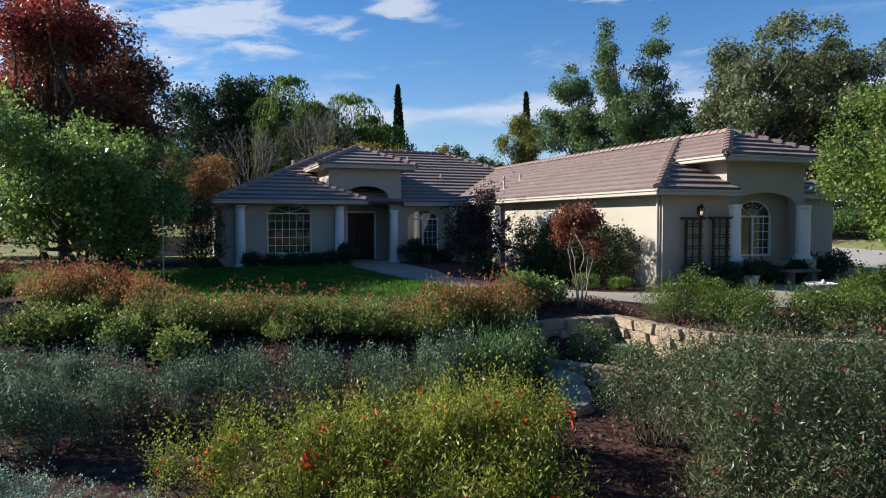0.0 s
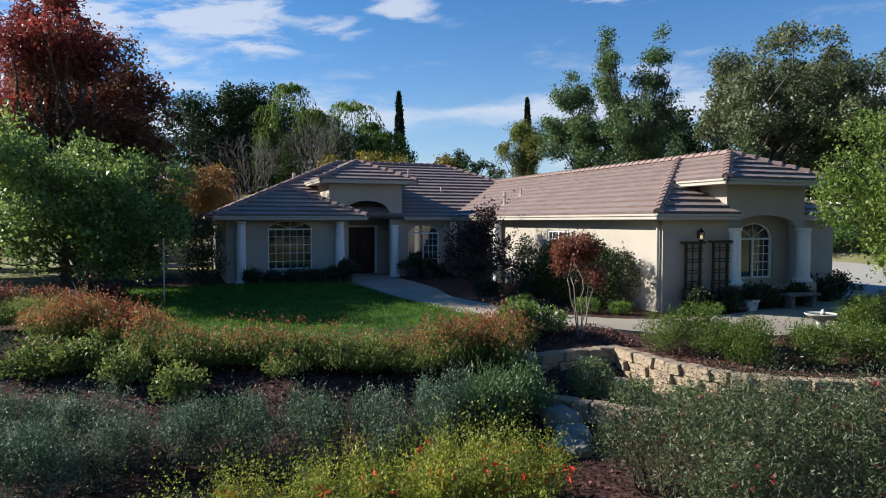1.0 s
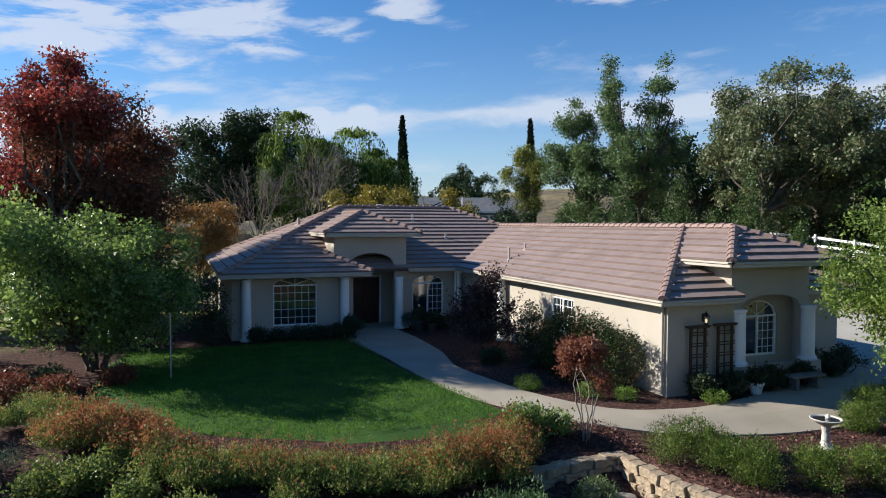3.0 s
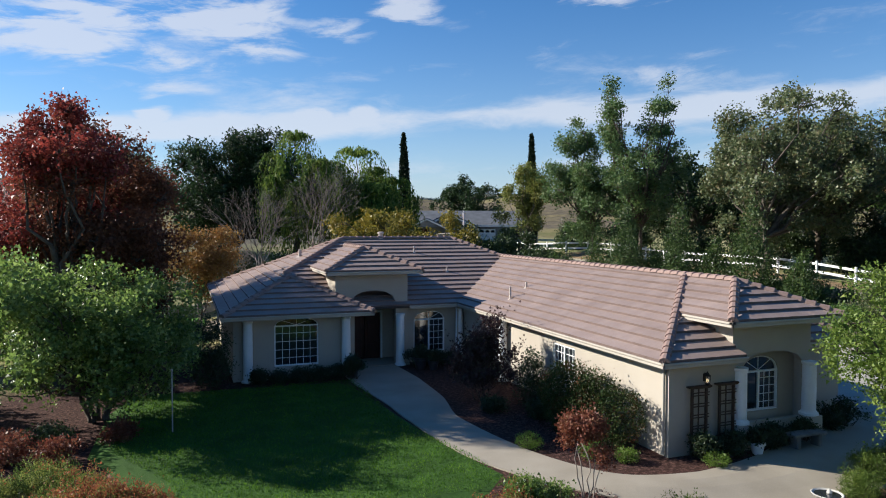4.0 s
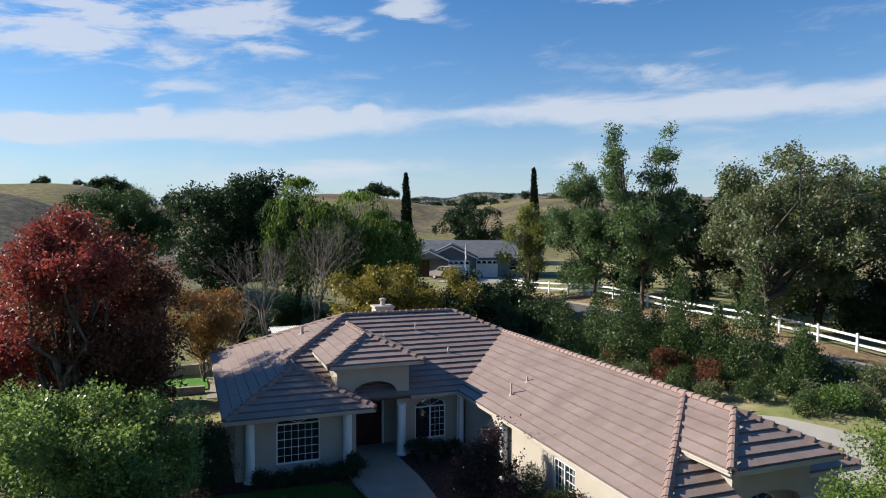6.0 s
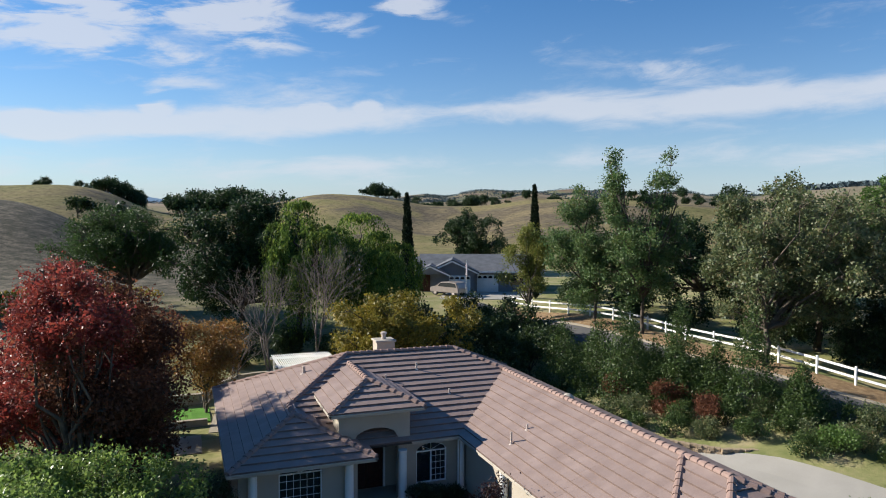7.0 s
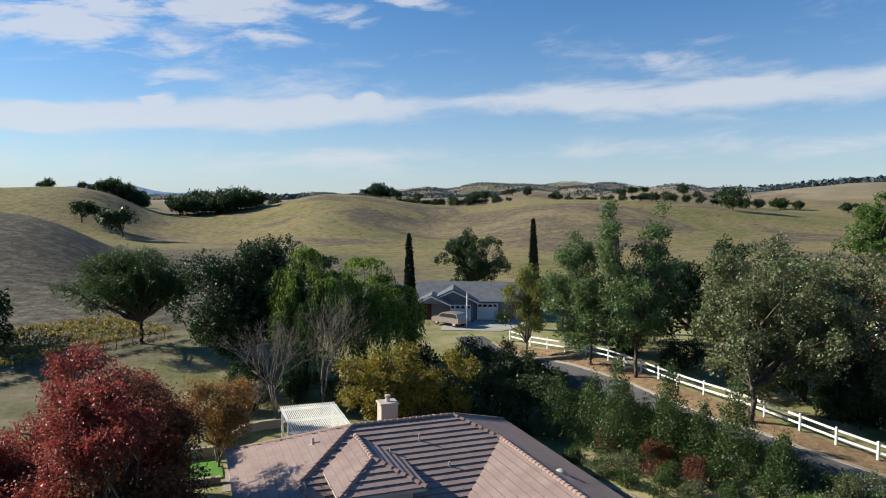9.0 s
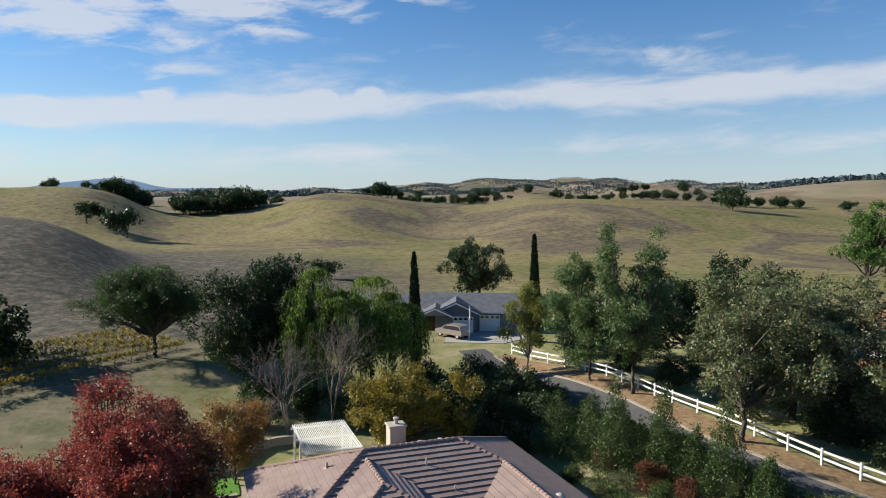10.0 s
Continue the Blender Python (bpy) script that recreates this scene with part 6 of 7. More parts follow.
def trellis(x0, x1, z1):
    t = thing("trellis", "dark brown wooden garden trellis against the wall", "trellis", ((x0 + x1) / 2, 14.72, gz(x0, 14.72)), "trellises")
    w, zb = (x1 - x0) / 2, 0.0
    top = z1
    for x in (-w + 0.05, w - 0.05):
        part("post", bm_box(bmesh.new(), x - 0.03, -0.03, -0.1, x + 0.03, 0.03, top), TIMBER, t)
    for x in (-0.02,):
        part("slat", bm_box(bmesh.new(), x - 0.015, -0.012, 0.3, x + 0.015, 0.012, top), TIMBER, t)
    for k in range(5):
        for dz in (0, 0.075):
            z = 0.45 + k * 0.30 + dz
            part("rail", bm_box(bmesh.new(), -w - 0.02, -0.048, z, w + 0.02, -0.032, z + 0.028), TIMBER, t)
    bm = bmesh.new()
    bm_prism(bm, [(-w - 0.10, top + 0.07), (-w - 0.10, top + 0.03), (-w - 0.02, top), (w + 0.02, top), (w + 0.10, top + 0.03), (w + 0.10, top + 0.07)], (-0.06, 0.06), lambda a, b, d: (a, d, b))
    part("cornice", bm, TIMBER, t)


trellis(12.72, 13.30, 1.85)
trellis(13.66, 14.24, 1.87)


def bench():
    t = thing("garden_bench", "grey stone slab bench before the bay", "bench", (16.35, 14.2, gz(16.35, 14.2)))
    part("seat", bm_box(bmesh.new(), -0.6, -0.2, 0.37, 0.6, 0.2, 0.45, 0.02), BENCH, t)
    for x in (-0.4, 0.4):
        part("leg", bm_box(bmesh.new(), x - 0.07, -0.15, 0.0, x + 0.07, 0.15, 0.37, 0.02), BENCH, t)


bench()


def pot(x, y, r, h, material, label, plant=None, seed=0):
    t = thing("flower_pot", label, "pot", (x, y, gz(x, y)))
    bm_ = bm_lathe(bmesh.new(), [(r * 0.6, 0), (r * 0.68, 0.03), (r * 0.95, h * 0.8), (r * 1.05, h * 0.82), (r * 1.05, h), (r * 0.88, h), (r * 0.85, h * 0.85)], n=18)
    part("bowl", bm_, material, t)
    if plant:
        rng = np.random.default_rng(seed)
        leaves_ob("foliage", crown_points(rng, [(0, 0, h + r * 0.7, r * 1.2, r * 1.2, r * 1.1)], 900, 6, 0.05, 0.5), 0.10, plant, t, rng, 0.4, -0.5)


pot(14.62, 14.25, 0.2, 0.34, WHITE, "white flower pot with a dark plant beside the bench", L_DARK, 701)
pot(9.55, 27.9, 0.3, 0.5, CERAMIC, "large dark glazed pot with a leafy plant by the entrance", L_DARK, 702)
pot(10.0, 27.5, 0.24, 0.4, CERAMIC, "dark glazed pot with a leafy plant by the entrance", L_DARK, 703)
pot(6.35, 27.2, 0.26, 0.42, CERAMIC, "dark glazed pot with a leafy plant beside the column", L_DARK, 704)


def bird_bath():
    t = thing("bird_bath", "pale stone bird bath in the mulch bed", "bird bath", (12.95, 10.7, gz(12.95, 10.7)))
    part("pedestal", bm_lathe(bmesh.new(), [(0.19, 0), (0.19, 0.05), (0.13, 0.09), (0.085, 0.2), (0.075, 0.4), (0.10, 0.52), (0.13, 0.56)], n=18), STONE, t)
    part("bowl", bm_lathe(bmesh.new(), [(0.10, 0.56), (0.22, 0.60), (0.31, 0.66), (0.33, 0.69), (0.31, 0.70), (0.25, 0.665), (0.05, 0.645)], n=22), STONE, t)
    part("water", bm_lathe(bmesh.new(), [(0.27, 0.668), (0.27, 0.676)], n=22), GLASS, t)
    part("ornament", bm_lathe(bmesh.new(), [(0.05, 0.67), (0.06, 0.70), (0.035, 0.75), (0.01, 0.78)], (0.08, 0.02, 0), 10), STONE, t, "small stone ornament")


bird_bath()


# ---------------------------------------------------------------- walls and stones of the garden
def block_mesh(seed):
    rng = random.Random(seed)
    bm = bmesh.new()
    bm_box(bm, -0.15, -0.14, 0.0, 0.15, 0.14, 0.192, 0.014)
    for v in bm.verts:
        if v.co.y < 0:
            v.co.y += rng.uniform(-0.03, 0.02)
            v.co.z += rng.uniform(-0.006, 0.006)
    bmesh.ops.inset_region(bm, faces=[f for f in bm.faces if f.normal.y < -0.8], thickness=0.05)
    for f in bm.faces:
        if f.normal.y < -0.8 and f.calc_area() > 0.02:
            for v in f.verts:
                v.co.y -= rng.uniform(0.015, 0.05)
    bmesh.ops.recalc_face_normals(bm, faces=bm.faces)
    me = bpy.data.meshes.new("block")
    bm.to_mesh(me)
    bm.free()
    me.materials.append(BLOCK)
    return me


BLOCKS = [block_mesh(k) for k in range(6)]


def block_wall(name, label, line, top, courses, seed, step=0.305):
    t = thing(name, label, "wall", (line[0][0], line[0][1], 0), kind="structure")
    inv = Matrix.Translation(t.location).inverted()
    rng = random.Random(seed)
    pts = [Vector(p) for p in line]
    length = [0.0]
    for a, b in zip(pts, pts[1:]):
        length.append(length[-1] + (b - a).length)

    def spot(s):
        s = min(max(s, 0), length[-1] - 1e-6)
        k = max(j for j in range(len(pts) - 1) if length[j] <= s)
        a, b = pts[k], pts[k + 1]
        return a + (b - a) * ((s - length[k]) / (length[k + 1] - length[k])), (b - a).normalized()

    for c in range(courses):
        s = 0.15 + (0.15 if c % 2 else 0.0)
        k = 0
        while s < length[-1] - 0.15:
            p, d = spot(s)
            out = Vector((d.y, -d.x))
            proud = (0.03 if (k + c) % 2 else -0.035) + rng.uniform(-0.012, 0.012) + 0.02 * c
            q = p + out * proud
            ob = new("block", rng.choice(BLOCKS))
            ob.parent = t
            ob.matrix_basis = inv @ Matrix.Translation((q.x, q.y, top - 0.197 * (c + 1))) @ Matrix.Rotation(math.atan2(d.y, d.x) + rng.uniform(-0.03, 0.03), 4, "Z")
            s += step
            k += 1
    return t


block_wall("garden_wall", "curved retaining wall of tan split-face blocks", [(6.3, 11.75), (7.4, 11.93), (8.56, 11.98), (8.60, 10.3), (8.9, 9.2), (9.5, 8.45), (10.35, 7.98), (12.0, 7.53), (14.5, 7.23), (18.0, 7.33)], -0.16, 5, 1)
block_wall("garden_wall", "low curved wall of tan blocks beside the steps", [(6.1, 11.15), (6.45, 10.6), (6.8, 10.1), (7.3, 9.5), (8.0, 9.0)], -0.72, 3, 2)
block_wall("garden_wall", "curved tan block wall along the drive", [(22.6, 38.5), (23.4, 33.5), (24.6, 30.2), (26.4, 28.0), (29.0, 26.9), (32.0, 26.2)], 0.62, 4, 3)


def boulder(x, y, sx, sy, sz, seed, z=None):
    rng = random.Random(seed)
    bm = bmesh.new()
    bmesh.ops.create_icosphere(bm, subdivisions=3, radius=1.0)
    off = Vector((seed * 3.1, seed * 1.7, 0))
    for v in bm.verts:
        k = 1 + 0.22 * noise.noise(v.co * 1.4 + off) + 0.08 * noise.noise(v.co * 4 + off)
        v.co = Vector((v.co.x * sx, v.co.y * sy, max(-0.5, min(0.55, v.co.z)) * sz)) * k
    ob = part("boulder", bm, ROCK, None)
    ob.location = (x, y, (gz(x, y) if z is None else z) + sz * 0.2)
    ob.rotation_euler = (0, 0, rng.uniform(0, 6))
    tagged(ob, "pale flat-topped garden boulder", "boulder", "boulders by the steps")


for k, (x, y, sx, sy, sz) in enumerate([(6.15, 10.15, .38, .3, .32), (6.0, 9.5, .45, .3, .22), (7.9, 10.9, .3, .22, .3), (5.75, 10.75, .4, .28, .25), (7.4, 11.3, .25, .2, .22), (5.6, 9.0, .35, .28, .2)]):
    boulder(x, y, sx, sy, sz, 20 + k)


# ---------------------------------------------------------------- yard behind and beside the house
def garden_post():
    x, y = -0.4, 21.8
    t = thing("garden_post", "slim grey metal post beside the lawn", "post", (x, y, gz(x, y)))
    part("pole", bm_cone(bmesh.new(), (0, 0, -0.2), (0, 0, 1.9), 0.022, 0.018, 10), PIPE, t)
    part("cap", bm_lathe(bmesh.new(), [(0.0, 0.0), (0.032, 0.0), (0.034, 0.03), (0.02, 0.055), (0.0, 0.06)], (0, 0, 1.89), 12), PIPE, t)


garden_post()


def pergola():
    t = thing("pergola", "white slatted patio cover on posts", "pergola", (7.5, 45.5, gz(7.5, 45.5)))
    x0, x1, y0, y1, z = -2.05, 2.1, -2.6, 3.9, 2.65
    for x in (x0 + 0.2, x1 - 0.2):
        for y in (y0 + 0.3, 0.6, y1 - 0.3):
            part("post", bm_box(bmesh.new(), x - 0.07, y - 0.07, -0.1, x + 0.07, y + 0.07, z, 0.008), WHITE, t)
        part("beam", bm_box(bmesh.new(), x - 0.05, y0, z, x + 0.05, y1, z + 0.18, 0.008), WHITE, t)
    n = 30
    for k in range(n):
        x = x0 + (x1 - x0) * (k + 0.5) / n
        part("slat", bm_box(bmesh.new(), x - 0.022, y0 - 0.1, z + 0.19, x + 0.022, y1 + 0.1, z + 0.26), WHITE, t)
    for y in (y0 + 0.4, 0.7, y1 - 0.4):
        part("crossbeam", bm_box(bmesh.new(), x0 - 0.1, y - 0.03, z + 0.02, x1 + 0.1, y + 0.03, z + 0.185), WHITE, t)


pergola()


def flat_patch(name, outline, z, material, label, category):
    bm = bmesh.new()
    bm_prism(bm, outline, (z - 0.12, z), lambda a, b, d: (a, b, d))
    return tagged(part(name, bm, material, None), label, category, kind="structure")


flat_patch("lawn", [(-3.0, 44.2), (1.2, 44.2), (1.2, 47.6), (-2.6, 47.6)], 0.10, SIDELAWN, "bright green strip of side lawn", "lawn")
flat_patch("pavement", [(-2.6, 38.4), (0.6, 38.4), (0.6, 41.6), (-2.6, 41.6)], 0.05, CONCRETE, "tan paved side patio", "patio")
flat_patch("pavement", [(1.0, 41.9), (12.5, 41.9), (12.5, 50.5), (4.5, 50.5), (1.6, 47.0)], 0.04, CONCRETE, "paved patio behind the house", "patio")
flat_patch("driveway", [(19.6, 15.9), (24.5, 16.5), (31.0, 20.0), (31.0, 8.0), (21.0, 3.0), (18.6, 12.6)], 0.025, DRIVE, "pale concrete parking court beside the garage", "driveway")


def low_wall(line, h, thick, label):
    t = thing("low_wall", label, "wall", (*line[0], 0), kind="structure")
    inv = Matrix.Translation(t.location).inverted()
    body, cap = bmesh.new(), bmesh.new()
    for bm, z0, z1, w in ((body, -0.3, h, thick / 2), (cap, h, h + 0.07, thick / 2 + 0.04)):
        rows = []
        for k, (x, y) in enumerate(line):
            a, b = Vector(line[max(k - 1, 0)]), Vector(line[min(k + 1, len(line) - 1)])
            d = (b - a).normalized()
            n = Vector((-d.y, d.x)) * w
            g = gz(x, y)
            rows.append([bm.verts.new(inv @ Vector((x + s * n.x, y + s * n.y, g + z))) for s, z in ((-1, z0), (1, z0), (1, z1), (-1, z1))])
        for a, b in zip(rows, rows[1:]):
            for k in range(4):
                bm.faces.new((a[k], a[(k + 1) % 4], b[(k + 1) % 4], b[k]))
        bm.faces.new(rows[0])
        bm.faces.new(rows[-1][::-1])
    part("body", body, STUCCO, t)
    part("cap", cap, CONCRETE, t)


low_wall([(-3.0, 48.4), (0.6, 48.4), (1.6, 49.4), (2.2, 50.8), (3.2, 51.8), (4.6, 52.2), (8.5, 52.2)], 0.6, 0.3, "curved low garden wall behind the patio")
low_wall([(-3.2, 43.6), (1.0, 43.6)], 0.35, 0.25, "low planter wall beside the lawn strip")
low_wall([(24.6, 12.2), (27.5, 13.6), (31.0, 15.2)], 0.75, 0.3, "low tan wall at the edge of the parking court")


def fence():
    line = [(32.2, 65.0), (33.1, 62.0), (34.5, 57.2), (36.3, 52.4), (37.2, 48.6), (37.4, 44.0), (37.5, 41.0), (37.7, 38.2), (37.6, 35.0), (37.85, 32.2), (38.4, 29.9), (39.3, 27.7), (41.6, 23.5), (45.6, 16.5)]
    t = thing("rail_fence", "white two-rail ranch fence along the lane", "fence", (line[0][0], line[0][1], 0))
    inv = Matrix.Translation(t.location).inverted()
    pts = []
    for a, b in zip(line, line[1:]):
        a, b = Vector(a), Vector(b)
        n = max(1, round((b - a).length / 2.3))
        pts += [a + (b - a) * (k / n) for k in range(n)]
    pts.append(Vector(line[-1]))
    base = bmesh.new()
    bm_box(base, -0.065, -0.065, -0.2, 0.065, 0.065, 1.22, 0.012)
    post_ob = part("post", base, WHITE, t)
    me = post_ob.data
    bpy.data.objects.remove(post_ob)
    for k, p in enumerate(pts):
        ob = new("post", me)
        ob.parent = t
        ob.matrix_basis = inv @ Matrix.Translation((p.x, p.y, gz(p.x, p.y))) @ Matrix.Rotation(math.atan2(p.y - pts[k - 1].y, p.x - pts[k - 1].x), 4, "Z")
    for a, b in zip(pts, pts[1:]):
        for h in (0.52, 1.02):
            pa, pb = Vector((a.x, a.y, gz(a.x, a.y) + h)), Vector((b.x, b.y, gz(b.x, b.y) + h))
            d = pb - pa
            m = Matrix.Translation((pa + pb) / 2) @ d.to_track_quat("X", "Z").to_matrix().to_4x4()
            bm = bmesh.new()
            bmesh.ops.create_cube(bm, size=1, matrix=Matrix.Diagonal((d.length, 0.04, 0.15, 1)))
            ob = part("rail", bm, WHITE, t)
            ob.matrix_basis = inv @ m


fence()


# ---------------------------------------------------------------- neighbours
def neighbour():
    at = (33.2, 79.0)
    t = thing("neighbour_house", "grey-blue single-storey house with a shingle roof and white garage doors", "house", (at[0], at[1], 3.55))
    t.rotation_euler = (0, 0, radians(-22))
    wall, roof, trim = NWALL, SHINGLE, WHITE
    part("wall", bm_box(bmesh.new(), -6.0, 0.0, -0.6, 9.0, 9.0, 2.6), wall, t)
    part("wall", bm_box(bmesh.new(), -17.0, 2.5, -0.6, -6.0, 9.0, 2.6), wall, t)
    part("garage_wall", bm_box(bmesh.new(), -4.6, -1.6, -0.6, 0.55, 0.0, 2.6), wall, t)

    def gable_roof(x0, x1, y0, y1, z, rise, along):
        bm = bmesh.new()
        if along == "x":
            ym = (y0 + y1) / 2
            prof = [(y0, z), (ym, z + rise), (y1, z), (y1, z - 0.14), (ym, z + rise - 0.14), (y0, z - 0.14)]
            bm_prism(bm, prof, (x0, x1), lambda a, b, d: (d, a, b))
        else:
            xm = (x0 + x1) / 2
            prof = [(x0, z), (xm, z + rise), (x1, z), (x1, z - 0.14), (xm, z + rise - 0.14), (x0, z - 0.14)]
            bm_prism(bm, prof, (y0, y1), lambda a, b, d: (a, d, b))
        part("roof", bm, roof, t)

    gable_roof(-6.5, 9.5, -0.5, 9.5, 2.62, 1.9, "x")
    gable_roof(-17.5, -6.5, 2.0, 9.5, 2.62, 1.5, "x")
    gable_roof(-5.4, 1.2, -2.1, 4.5, 2.64, 1.55, "y")
    gable_roof(-7.2, -2.4, -2.9, 2.0, 2.45, 1.05, "y")
    for x0, x1, xm, y, z, rise in ((-5.1, 0.9, -2.1, -1.6, 2.5, 1.4), (-6.9, -2.7, -4.8, -2.6, 2.35, 0.95)):
        part("gable", bm_prism(bmesh.new(), [(x0, z), (x1, z), (xm, z + rise)], (y, y + 0.12), lambda a, b, d: (a, d, b)), wall, t)
        for a, b in (((x0 - 0.35, z - 0.05), (xm, z + rise + 0.12)), ((xm, z + rise + 0.12), (x1 + 0.35, z - 0.05))):
            part("fascia", bm_prism(bmesh.new(), [a, b, (b[0], b[1] - 0.2), (a[0], a[1] - 0.2)], (y - 0.55, y - 0.49), lambda p, q, d: (p, d, q)), trim, t)
    part("fascia", bm_box(bmesh.new(), 1.2, -0.56, 2.42, 9.5, -0.5, 2.62), trim, t)
    part("fascia", bm_box(bmesh.new(), -17.5, 1.94, 2.42, -6.9, 2.0, 2.62), trim, t)
    for x in (-16.8, -11.8, -6.8):
        part("post", bm_box(bmesh.new(), x - 0.07, 1.9, -0.3, x + 0.07, 2.04, 2.5), trim, t)
    for x0, x1, y in ((-2.5, 0.15, -1.62), (1.0, 3.7, -0.02)):
        door = part("garage_door", bm_box(bmesh.new(), x0, y - 0.05, 0.0, x1, y, 2.15, 0.01), trim, t, "white panelled garage door with arched lights")
        for r in range(3):
            for c in range(4):
                xa = x0 + (x1 - x0) * (c + 0.12) / 4
                xb = x0 + (x1 - x0) * (c + 0.88) / 4
                part("panel", bm_box(bmesh.new(), xa, y - 0.065, 0.12 + r * 0.52, xb, y - 0.05, 0.52 + r * 0.52, 0.006), trim, door)
        for c in range(4):
            xa = x0 + (x1 - x0) * (c + 0.12) / 4
            xb = x0 + (x1 - x0) * (c + 0.88) / 4
            arc = [(xa, 1.7)] + [((xa + xb) / 2 - (xb - xa) / 2 * math.cos(math.pi * k / 8), 1.75 + 0.28 * math.sin(math.pi * k / 8)) for k in range(9)] + [(xb, 1.7)]
            part("pane", bm_prism(bmesh.new(), arc, (y - 0.07, y - 0.052), lambda a, b, d: (a, d, b)), GLASS, door)
    part("window", bm_box(bmesh.new(), 5.2, -0.06, 0.9, 6.8, 0.0, 2.1), GLASS, t)
    part("doorway", bm_box(bmesh.new(), -6.2, -0.04, 0.0, -4.9, 0.0, 2.1), DOORWOOD, t)
    apron = flat_patch("driveway", [(27.0, 73.0), (33.5, 70.0), (40.5, 73.5), (39.0, 77.0), (30.5, 80.5)], 0, DRIVE, "concrete drive before the neighbouring garage", "driveway")
    apron.location.z = 3.56


neighbour()


def suv():
    t = thing("car", "silver sport utility car parked on a drive", "car", (29.2, 75.8, gz(29.2, 75.8) + 0.08))
    t.rotation_euler = (0, 0, radians(-62))
    side = [(-2.2, 0.35), (-2.25, 0.75), (-2.1, 0.98), (-1.2, 1.06), (-0.55, 1.62), (1.2, 1.70), (1.95, 1.60), (2.25, 0.95), (2.28, 0.4)]
    bm = bm_prism(bmesh.new(), side, (-0.9, 0.9), lambda a, b, d: (a, d, b))
    bmesh.ops.bevel(bm, geom=list(bm.edges), offset=0.07, segments=2, affect="EDGES")
    body = part("body", bm, CARPAINT, t)
    glass_side = [(-0.95, 1.10), (-0.5, 1.52), (1.15, 1.58), (1.75, 1.5), (1.95, 1.08)]
    for y in (-0.912, 0.896):
        part("window", bm_prism(bmesh.new(), glass_side, (y, y + 0.016), lambda a, b, d: (a, d, b)), GLASS, body)
    part("windscreen", bm_prism(bmesh.new(), [(-1.22, 1.10), (-0.64, 1.58), (-0.60, 1.55), (-1.18, 1.07)], (-0.75, 0.75), lambda a, b, d: (a, d, b)), GLASS, body)
    for x in (-1.4, 1.45):
        for y in (-0.86, 0.70):
            w = part("wheel", bm_cone(bmesh.new(), (x, y, 0.36), (x, y + 0.2, 0.36), 0.37, 0.37, 20), TYRE, t)
            part("rim", bm_cone(bmesh.new(), (x, y - 0.012, 0.36), (x, y + 0.212, 0.36), 0.21, 0.21, 14), PIPE, w)
    for y in (-0.7, 0.55):
        part("headlight", bm_box(bmesh.new(), -2.29, y, 0.72, -2.2, y + 0.18, 0.88, 0.02), WHITE, t)


suv()


def flagpole():
    t = thing("flagpole", "slim white pole with a furled flag", "flagpole", (30.4, 73.2, gz(30.4, 73.2)))
    part("pole", bm_cone(bmesh.new(), (0, 0, -0.3), (0, 0, 4.4), 0.045, 0.03, 8), WHITE, t)
    bm = bmesh.new()
    bm_lathe(bm, [(0.03, 2.4), (0.13, 2.7), (0.10, 3.2), (0.14, 3.8), (0.04, 4.25)], (0.08, 0, 0), 9)
    part("flag", bm, FLAG, t, "furled pale flag")


flagpole()


def far_house():
    t = thing("neighbour_house", "white two-storey house with a terracotta roof", "house", (59.0, 35.2, gz(59.0, 35.2)))
    t.rotation_euler = (0, 0, radians(-52))
    part("wall", bm_box(bmesh.new(), -6, 0, -0.5, 8, 9, 6.4), WHITE, t)
    part("wall", bm_box(bmesh.new(), -6, -3.0, -0.5, 8, 0, 2.9), NWALL, t)
    for x0, x1, y0, y1, z, h in ((-6.7, 8.7, -0.7, 9.7, 6.4, 2.0),):
        bm = bmesh.new()
        a = [bm.verts.new(v) for v in ((x0, y0, z), (x1, y0, z), (x1, y1, z), (x0, y1, z), (x0 + 5.2, (y0 + y1) / 2, z + h), (x1 - 5.2, (y0 + y1) / 2, z + h))]
        for f in ((0, 1, 5, 4), (1, 2, 5), (2, 3, 4, 5), (3, 0, 4), (3, 2, 1, 0)):
            bm.faces.new([a[k] for k in f])
        part("roof", bm, TERRACOTTA, t)
    part("porch_roof", bm_prism(bmesh.new(), [(-3.6, 2.75), (0, 3.6), (0, 3.45), (-3.6, 2.6)], (-6.5, 8.5), lambda a, b, d: (d, a, b)), TERRACOTTA, t)
    for x in (-4.6, -0.6, 3.4):
        w = part("window", bm_box(bmesh.new(), x, -0.05, 4.0, x + 1.4, 0.0, 5.6), GLASS, t)
        part("frame", bm_box(bmesh.new(), x - 0.08, -0.03, 3.92, x + 1.48, 0.005, 5.68), TIMBER, w)


far_house()


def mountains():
    """A plain far range on the horizon, its haze put into blue colour and glow."""
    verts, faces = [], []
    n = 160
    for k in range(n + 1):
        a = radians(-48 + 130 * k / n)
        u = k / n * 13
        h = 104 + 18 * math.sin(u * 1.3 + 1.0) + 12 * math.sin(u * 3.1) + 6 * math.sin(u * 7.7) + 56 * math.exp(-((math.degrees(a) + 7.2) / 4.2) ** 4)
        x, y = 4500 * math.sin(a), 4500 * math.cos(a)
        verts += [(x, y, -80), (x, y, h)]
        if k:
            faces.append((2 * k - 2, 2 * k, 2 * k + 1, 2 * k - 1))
    ob = mesh_ob("backdrop", verts, faces, HAZED_RANGE)
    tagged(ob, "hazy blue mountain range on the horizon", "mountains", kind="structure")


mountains()


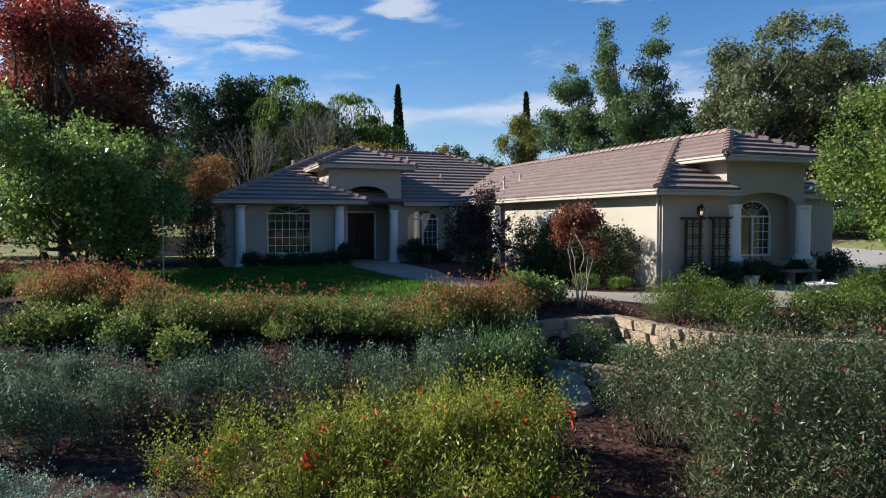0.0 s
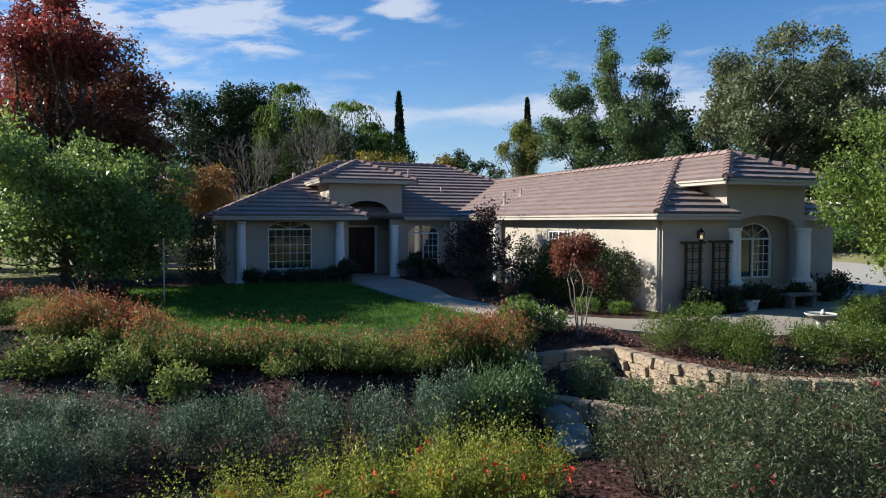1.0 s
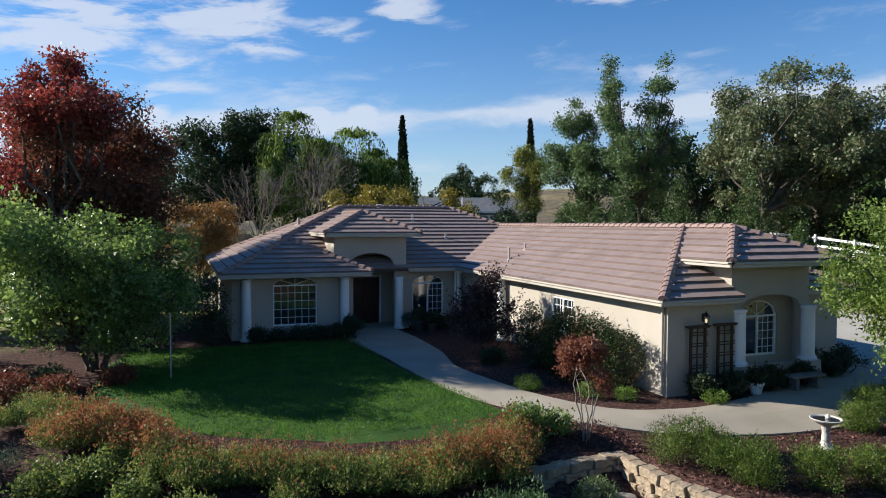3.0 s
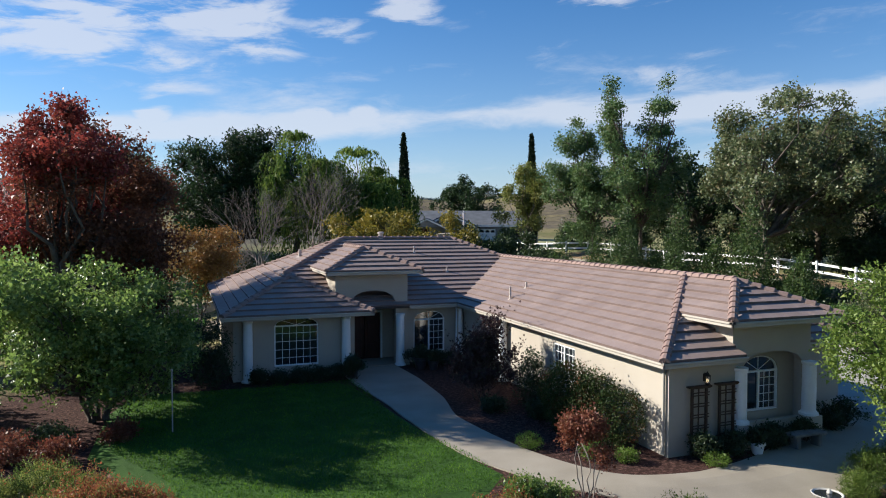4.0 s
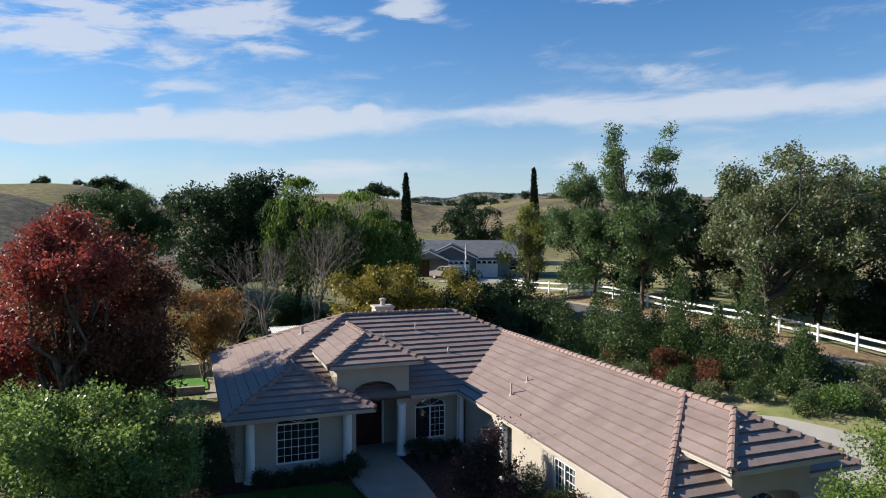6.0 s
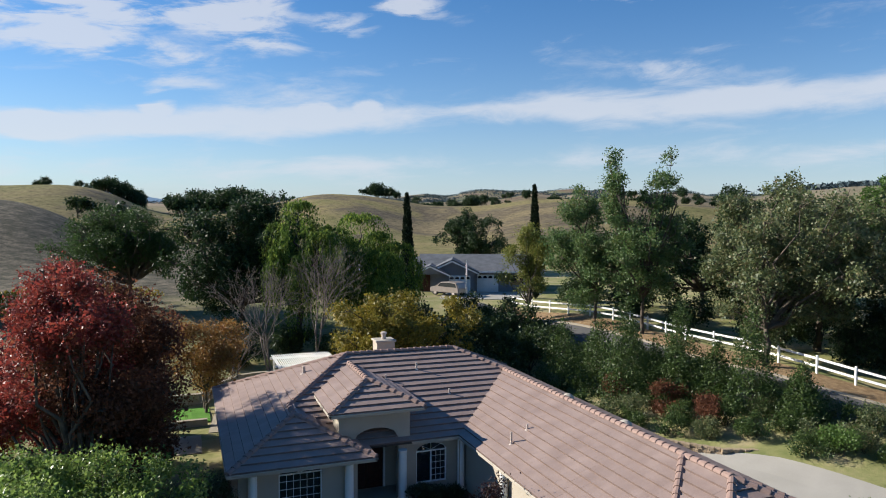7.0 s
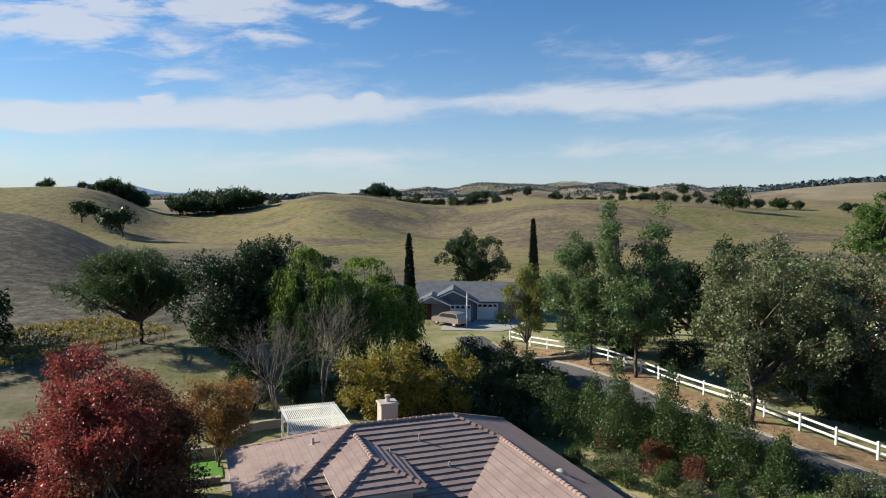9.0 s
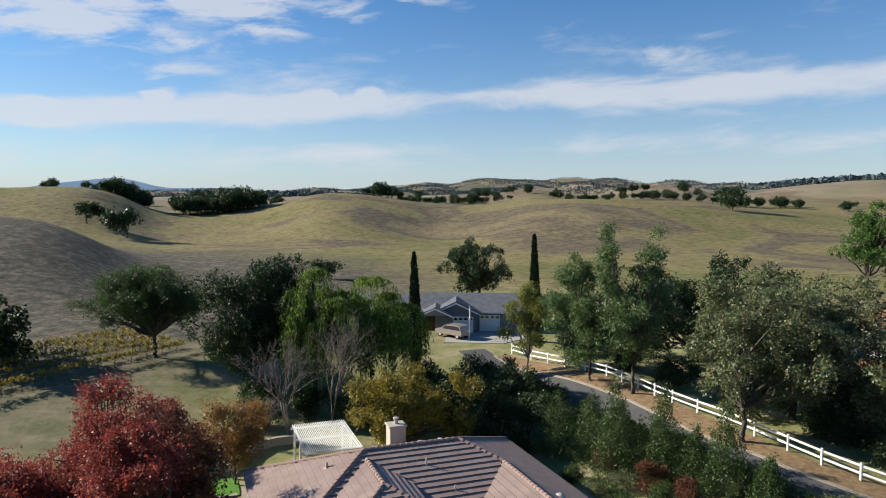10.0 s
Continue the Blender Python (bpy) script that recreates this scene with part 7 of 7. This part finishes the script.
# trees on the far side of the garden, mirrored in the windows
for k, (x, y, r, h) in enumerate([(-16, -9, 4.5, 9), (-8, -15, 4.6, 9.5), (0.5, -17, 4.2, 8.5), (9, -16, 4.8, 10), (18, -13, 4.5, 9), (26, -7, 4.6, 9), (-20, 2, 4.4, 8.5), (4, -24, 5.2, 11), (14, -24, 5.0, 11)]):
    tree("tree", "rounded yellow-green garden tree", (x, y), ball(800 + k, (0, 0, h * 0.55), (r, r, h * 0.42), 18, 1.9), L_YELLOWING if k % 2 else L_GREEN, 3600, 0.5, 0.2, 2.0, 800 + k, group="trees at the foot of the garden", spread=0.4)


def mulch_chips():
    """Flat chips of bark strewn over the beds by the walk and on the slope."""
    rng = np.random.default_rng(47)
    spots = []
    for x0, x1, y0, y1, n in ((6.4, 9.2, 11.9, 13.6, 5000), (8.8, 16.5, 8.6, 11.7, 12000), (9.5, 12.0, 15.2, 20.0, 4000), (2.6, 6.2, 4.4, 10.6, 8000), (-3.6, 6.0, 10.6, 13.2, 7000)):
        spots.append(np.stack([x0 + (x1 - x0) * rng.random(n), y0 + (y1 - y0) * rng.random(n)], 1))
    p = np.concatenate(spots)
    p = p[np.abs(wall_side(p[:, 0], p[:, 1])) > 0.3]
    pts = np.stack([p[:, 0], p[:, 1], ground_z(p[:, 0], p[:, 1]) + 0.012], 1)
    way = rng.normal(size=pts.shape) * 0.45 + np.array((0, 0, 1.0))
    ob = leaves_ob("mulch", pts, 0.058, L_CHIP, None, rng, 0.5, 0.0, 0.4, 3, way)
    tagged(ob, "red-brown bark chips strewn over the garden beds", "mulch", kind="stuff")


mulch_chips()


def lawn_blades():
    """Longer grass on the lawn and along its rim."""
    rng = np.random.default_rng(31)
    n = 70000
    x, y = -2.2 + 9.4 * rng.random(n), 13.9 + 12.7 * rng.random(n)
    rim = (x - 2.6) / 4.7
    inside = (np.abs(rim) < 1) & (y > 14.5 + 2.8 * np.abs(rim) ** 1.5 * (x < 2.6)) & (x < 6.3 + 0.9 * smooth(21, 16, y)) & (x > -2.0 + 1.6 * smooth(21, 17, y))
    x, y = x[inside], y[inside]
    pts = np.stack([x, y, ground_z(x, y) + 0.045], 1)
    ob = leaves_ob("grass", pts, 0.075, L_GRASS, None, rng, 0.2, -2.0, 0.35, 3)
    tagged(ob, "short green grass blades on the lawn", "grass", kind="stuff")


lawn_blades()
